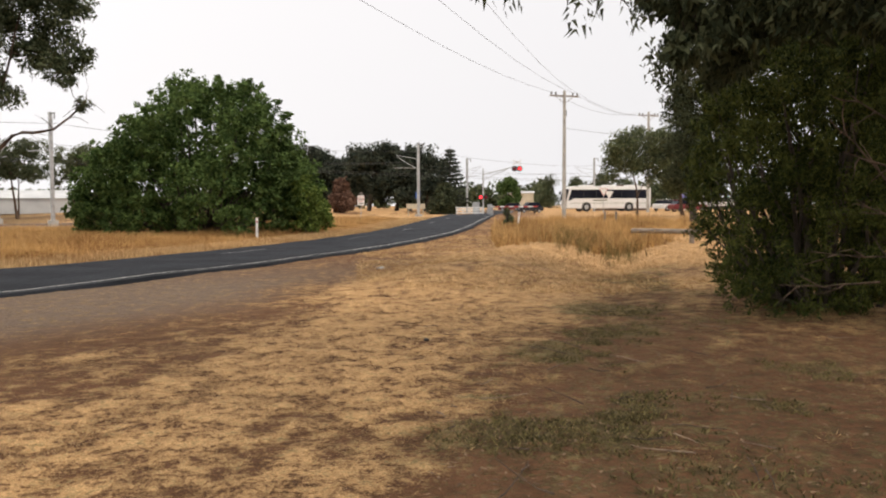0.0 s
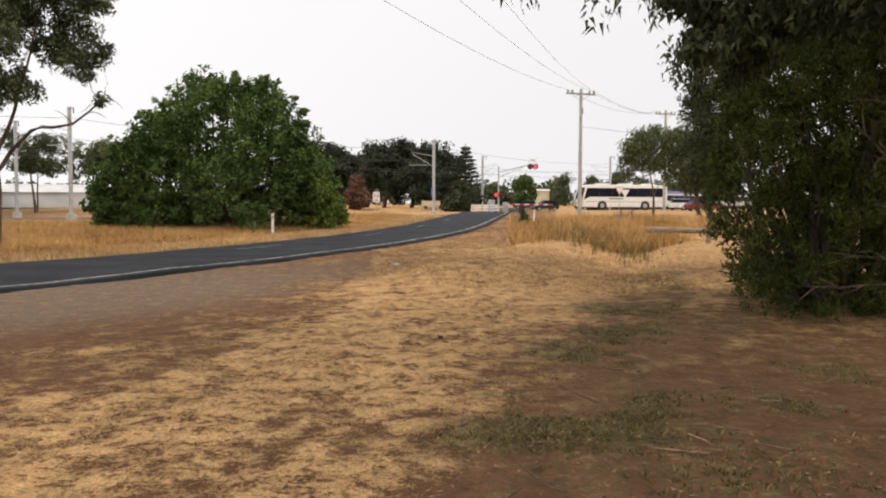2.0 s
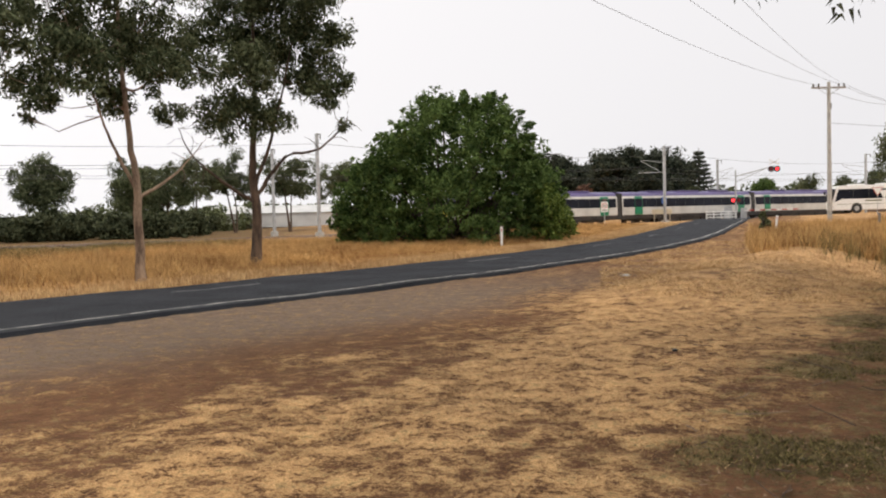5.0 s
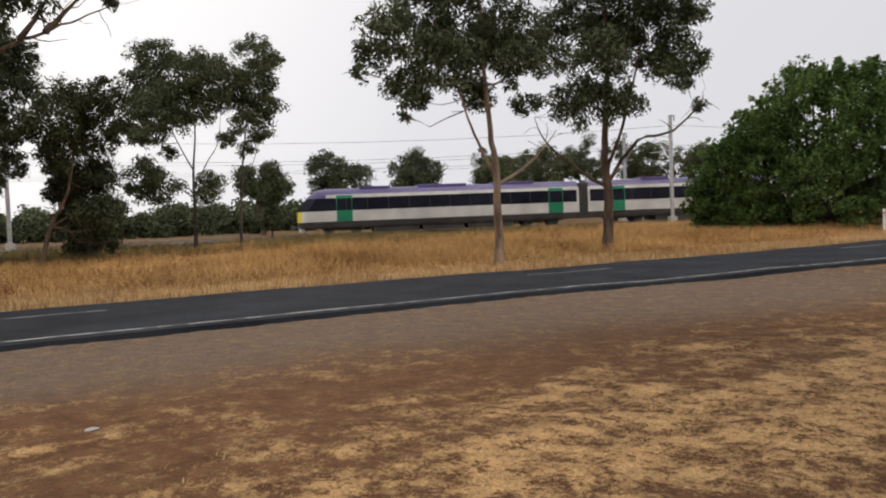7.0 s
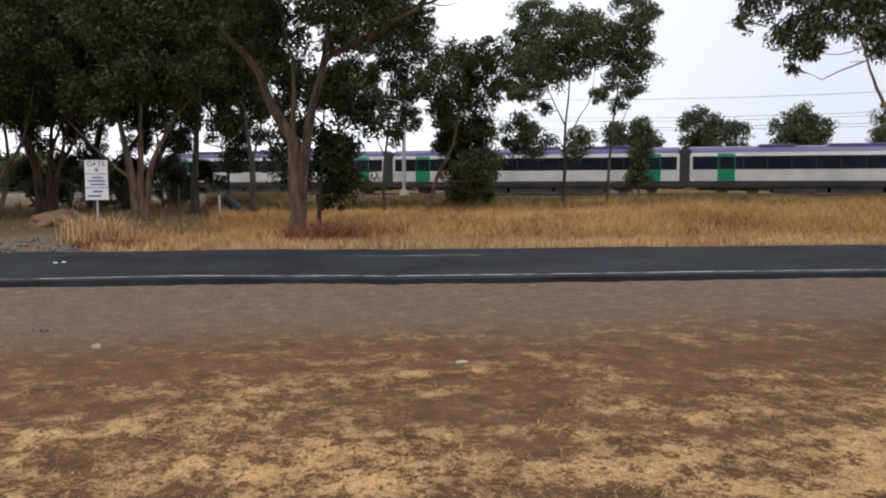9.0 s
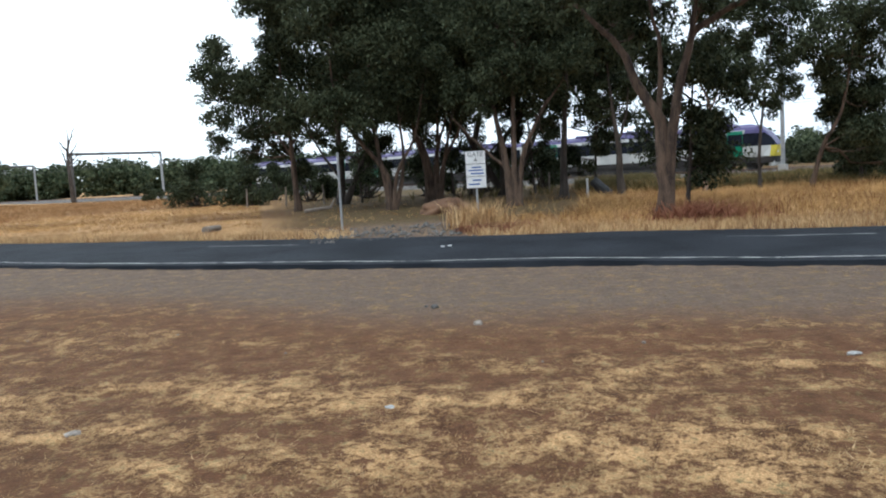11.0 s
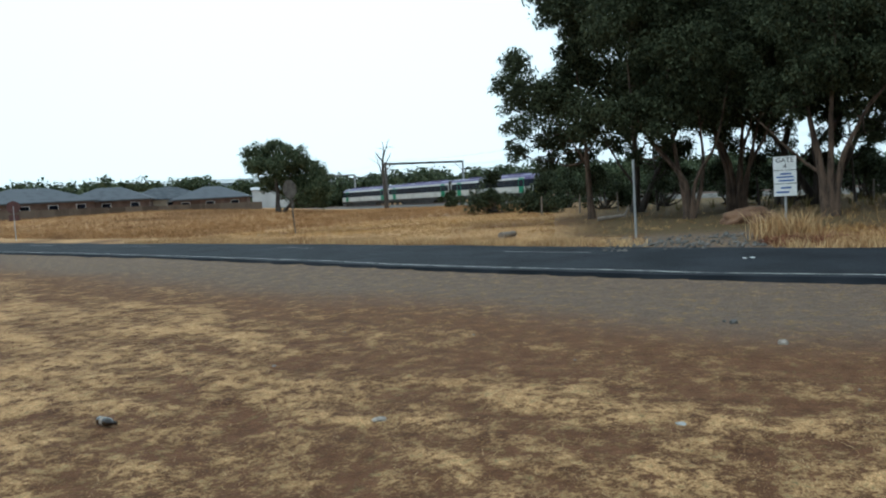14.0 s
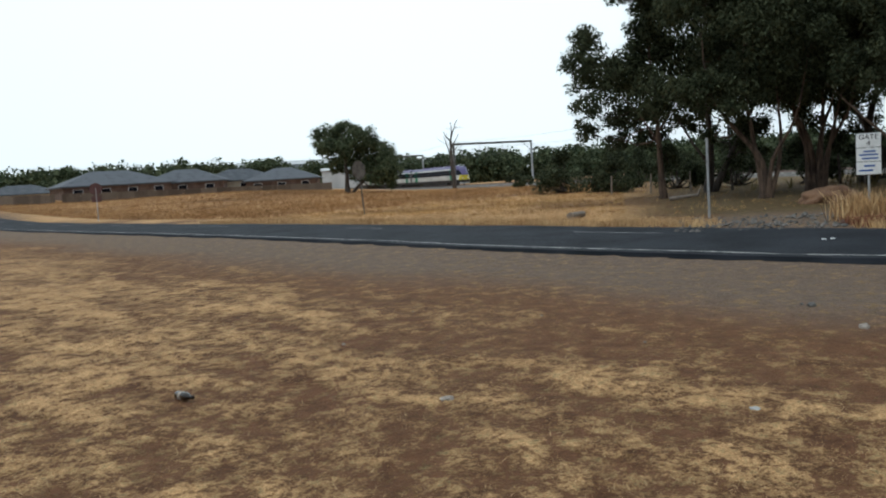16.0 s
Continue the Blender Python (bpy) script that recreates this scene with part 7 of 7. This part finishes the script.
def bottle():
    b = place(134.9, 6.55, 0.045)
    th = empty("bottle", Matrix.Translation(b) @ pose(0, 0, 0, 0, 88, -60 + 134.9), "brown glass bottle lying on its side in straw", "bottle")
    bm = B()
    prof = [(0.0, 0), (0.033, 0.004), (0.034, 0.13), (0.026, 0.16), (0.014, 0.185), (0.0135, 0.225), (0.0, 0.226)]
    n = 14
    rings = [[bm.verts.new((r * math.cos(2 * math.pi * k / n), r * math.sin(2 * math.pi * k / n), z - 0.11)) for k in range(n)] for r, z in prof[1:-1]]
    for a, c in zip(rings[:-1], rings[1:]):
        for k in range(n):
            bm.faces.new((a[k], a[(k + 1) % n], c[(k + 1) % n], c[k]))
    bm.faces.new(rings[0][::-1]); bm.faces.new(rings[-1])
    part("glass", bm, M_BROWN_GLASS, th, "", True)
    bm = B()
    rod(bm, (0, 0, -0.062), (0, 0, -0.026), 0.0346, n=14)
    part("label_band", bm, M_STONE, th, "torn pale paper label")


bottle()
bm = B()
rod(bm, (-0.9, 0, 0.1), (0.9, 0.1, 0.13), 0.1, 0.13, 10)
o = tagged(part("fallen_log", bm, M_OLD_WOOD), "pale fallen log in the dry verge grass", "log")
o.location = place(107.3, 28.0)
bm = B()
rod(bm, (0, 0, -0.1), (0, 0, 0.85), 0.05, n=8)
o = tagged(part("marker_post", bm, M_WHITE), "short white marker post beside the railway", "post")
o.location = place(81.4, 38)

for k in range(9):
    bm = B()
    rod(bm, (0, 0, -0.2), (0.05 * math.sin(k * 2.3), 0.04 * math.cos(k * 1.7), 1.15), 0.06, 0.05, 7)
    o = tagged(part("fence_post", bm, M_OLD_WOOD), "weathered timber post of an old wire fence", "fence post", "wire fence posts")
    o.location = place(84.0 + 2.6 * k, 47 + 0.5 * k)
bm = B()
rod(bm, (-0.8, 0, 0.1), (0.4, 0.2, 0.2), 0.09, 0.07, 9)
rod(bm, (0.4, 0.2, 0.2), (0.6, 0.25, 0.6), 0.06, 0.03, 8)
o = tagged(part("fallen_branch", bm, M_OLD_WOOD), "bleached fallen branch on the ground under the trees", "branch")
o.matrix_basis = Matrix.Translation(place(99.8, 38)) @ Matrix.Rotation(radians(100), 4, "Z")
bm = B()
rod(bm, (0, 0, 0.0), (-0.75, 0.1, 0.75), 0.26, 0.22, 10)
o = tagged(part("charred_log", bm, M_BLACK), "charred black log leaning against a trunk", "log")
o.matrix_basis = Matrix.Translation(place(79.9, 38)) @ Matrix.Rotation(radians(80), 4, "Z")
# twigs and bark strips over the shady ground
rng = np.random.RandomState(301)
for k in range(46):
    V, F = [], []
    a = rng.rand() * 6.28
    branch(rng, Vector((0, 0, 0.012)), Vector((math.cos(a), math.sin(a), 0.03)), 0.12 + 0.35 * rng.rand(), 0.006, 0.003, 4, 0.12, 0.0, V, F, 5)
    o = tagged(mesh_obj("twig", V, F, M_BARK_PALE if k % 2 else M_BARK), "thin dry twig fallen on the ground", "twig", "fallen twigs")
    o.location = place(-26 + 28 * rng.rand(), 4.2 + 8 * rng.rand() ** 1.4, 0.02)

rng = np.random.RandomState(305)
q, a = 3.2 + 10 * rng.rand(2600) ** 1.3, np.radians(-33 + 34 * rng.rand(2600))
pl = np.column_stack([-q * np.sin(a), q * np.cos(a)])
pl = np.column_stack([pl, ground_z(pl[:, 0], pl[:, 1]) + 0.03])
v, f = leaf_cloud(rng, pl, np.full(len(pl), 0.02), 1, 0.055, 0.0, 0.17, 0.15)
v[:, 2] = np.repeat(pl[:, 2], 3) + (v[:, 2] - np.repeat(pl[:, 2], 3)) * 0.2
tagged(quad_mesh("leaf_litter", v, f, M_LITTER), "dry fallen gum leaves over shady ground", "leaf litter", kind="stuff")

# ---- grass ----
def scatter(n, seed, off0, off1, s0, s1, power=1.6):
    """Points beside the road: s along the centre line in metres, offsets from it, denser near the road."""
    rng = np.random.RandomState(seed)
    s = s0 + (s1 - s0) * rng.rand(n)
    i = np.searchsorted(arc, s).clip(1, len(arc) - 1)
    o = off0 + (off1 - off0) * rng.rand(n) ** power
    return CENTRE[i] + SIDE[i] * o[:, None] + TANGENT[i] * (rng.rand(n) - 0.5)[:, None] * 0.8, o


S_HERE = arc[np.argmin(np.hypot(CENTRE[:, 0] + 16, CENTRE[:, 1] - 2))]


def verge_points(n, seed, off0, off1, s0, s1, power):
    p, o = scatter(n, seed, off0, off1, S_HERE + s0, S_HERE + s1, power)
    az = np.degrees(np.arctan2(-p[:, 0], p[:, 1])) % 360
    r = np.hypot(p[:, 0], p[:, 1])
    pr = p @ np.array([RAIL_N.x, RAIL_N.y])
    jit = np.random.RandomState(seed + 5).rand(n)
    drive = (az > 90.3 - 1.5 * jit) & (az < 97.5 + 2 * jit) & (r < 28)
    floor = (az > 82) & (az < 104) & (r > 26)
    keep = (pr < 62.5) & ~drive & ~(floor & (np.random.RandomState(seed + 1).rand(n) < 0.93))
    return p[keep], r[keep], az[keep], o[keep]


p, r, az, o = verge_points(64000, 201, -4.6, -36, -38, 75, 1.5)
h = 0.5 * (0.55 + 0.9 * fbm(p[:, 0] * 0.2, p[:, 1] * 0.2, 3)) * np.where(az > 99, 0.5, 1.0) * np.where(az > 82, 0.8, 1) * (1 - 0.28 * smooth(az, 52, 66)) * (0.4 + 0.6 * smooth(-o + 1.5 * fbm(p[:, 0], p[:, 1], 2), 5.2, 9.5)) * (1 - 0.6 * np.exp(-((az - 94) / 6.0) ** 2))
grass("tall_dry_grass", "tall straw-coloured dry grass on the far verge", p, h, 0.009, 5, M_STRAW, 202, 0.75, simple=True)
p, r, az, o = verge_points(12000, 203, -2.35, -4.6, -38, 75, 1.0)
grass("short_verge_grass", "short pale dry grass along the road's far edge", p, 0.22, 0.011, 5, M_STUBBLE, 204, simple=True)
p, r, az, o = verge_points(30000, 205, -6, -60, -130, -38, 1.2)
grass("paddock_grass", "orange-brown dry grass over the paddock", p, 0.32, 0.014, 4, M_PADDOCK, 206, 0.8, simple=True)
p, r, az, o = verge_points(9000, 207, -24, -46, -22, 45, 1.0)
grass("green_weeds", "green-brown weeds along the railway", p, 0.12 + 0.75 * fbm(p[:, 0] * 0.15, p[:, 1] * 0.15, 3), 0.02, 6, M_WEED, 208, 0.7)
# tall grass round the pole and the log barrier
rng = np.random.RandomState(211)
a, q = -3.5 - 17 * rng.rand(16000), 24 + 48 * rng.rand(16000)
pts = np.column_stack([q * np.sin(np.radians(-a)), q * np.cos(np.radians(a))])
ro = road_offset(pts[:, 0], pts[:, 1])
lump = fbm(pts[:, 0] * 0.35, pts[:, 1] * 0.35, 4)
core = smooth(q, 27, 42) * (1 - smooth(q, 62, 74)) * smooth(ro, 3.8, 6.5) * (1 - smooth(-a, 12, 19))
sel = (ro > 4.2) & (lump + 0.5 * core - 0.12 * rng.rand(16000) > 0.66)
pts, lump = pts[sel], lump[sel]
grass("tall_dry_grass", "tall golden dry grass round the power pole", pts, 0.25 + 0.75 * lump ** 1.5, 0.013, 5, M_STRAW, 212, simple=True)
rng = np.random.RandomState(213)
c = at(-9.6, 33)
pts = np.array([c.x, c.y]) + rng.normal(size=(150, 2)) * np.array([0.9, 3.2])
grass("green_weeds", "tall olive weeds in the grassy swale", pts, 0.45 + 0.5 * rng.rand(150), 0.009, 5, M_WEED, 214, 0.5)
# cropped straw on the near ground
rng = np.random.RandomState(221)
q = 2.2 + 20 * rng.rand(220000) ** 1.25
a = np.radians(-32 + 185 * rng.rand(220000))
pts = np.column_stack([-q * np.sin(a), q * np.cos(a)])
ro = road_offset(pts[:, 0], pts[:, 1])
g, s, v = field_masks(pts[:, 0], pts[:, 1])
sel = (ro > 3.4) & (s > 0.25 + 0.5 * rng.rand(len(s)))
pts = pts[sel][:100000]
grass("cropped_straw", "cropped pale straw over the near ground", pts, 0.045, 0.005, 5, M_STUBBLE, 222, 1.8, simple=True)
sel = (ro > 3.4) & (v > 0.4 + 0.4 * rng.rand(len(v)))
pts = np.column_stack([-q * np.sin(a), q * np.cos(a)])[sel][:9000]
grass("green_tufts", "short olive-green grass tufts in the shade", pts, 0.06, 0.006, 4, M_WEED, 223, 0.8)
rng = np.random.RandomState(225)
q, a = 15 + 28 * rng.rand(26000), np.radians(-30 + 36 * rng.rand(26000))
pts = np.column_stack([-q * np.sin(a), q * np.cos(a)])
ro = road_offset(pts[:, 0], pts[:, 1])
pts = pts[(ro > 3.6) & (fbm(pts[:, 0] * 0.7, pts[:, 1] * 0.7, 3) > 0.42)]
grass("cropped_straw", "short pale straw over the farther verge", pts, 0.09, 0.011, 4, M_STUBBLE, 226, 1.2, simple=True)
# pale grass clump under the gate sign, and a red-brown weed
rng = np.random.RandomState(231)
c = at(89.0, 22.3)
pts = np.array([c.x, c.y]) + rng.normal(size=(95, 2)) * np.array([0.2, 0.42])
grass("grass_clump", "pale tall grass clump at the foot of the sign", pts, 0.75, 0.01, 6, M_STUBBLE, 232, 0.5)
for az, r, w, n in ((88.3, 20.9, 1.5, 100), (74.3, 21.8, 2.2, 130)):
    c = at(az, r)
    pts = np.array([c.x, c.y]) + rng.normal(size=(n, 2)) * w * 0.28
    grass("red_brown_weed", "withered red-brown weed at the road's edge", pts, 0.5 if az < 80 else 0.22, 0.012, 7, M_RUST, 233, 1.1)


# ---- what moves ----
def motions():
    rows = []
    for t, s in ((0, 162.5), (1.5, 127.6), (3.5, 80.9), (6, 22.7), (7, -0.7), (8, -24.6), (10, -73.2), (12.5, -134.5), (14.3, -178.5), (16, -219.5)):
        p = on_rail(s, RAIL_P, RAIL_Z)
        rows.append((t, pose(p.x, p.y, p.z, 0, 0, -129.5)))
    walk(train, rows)


motions()
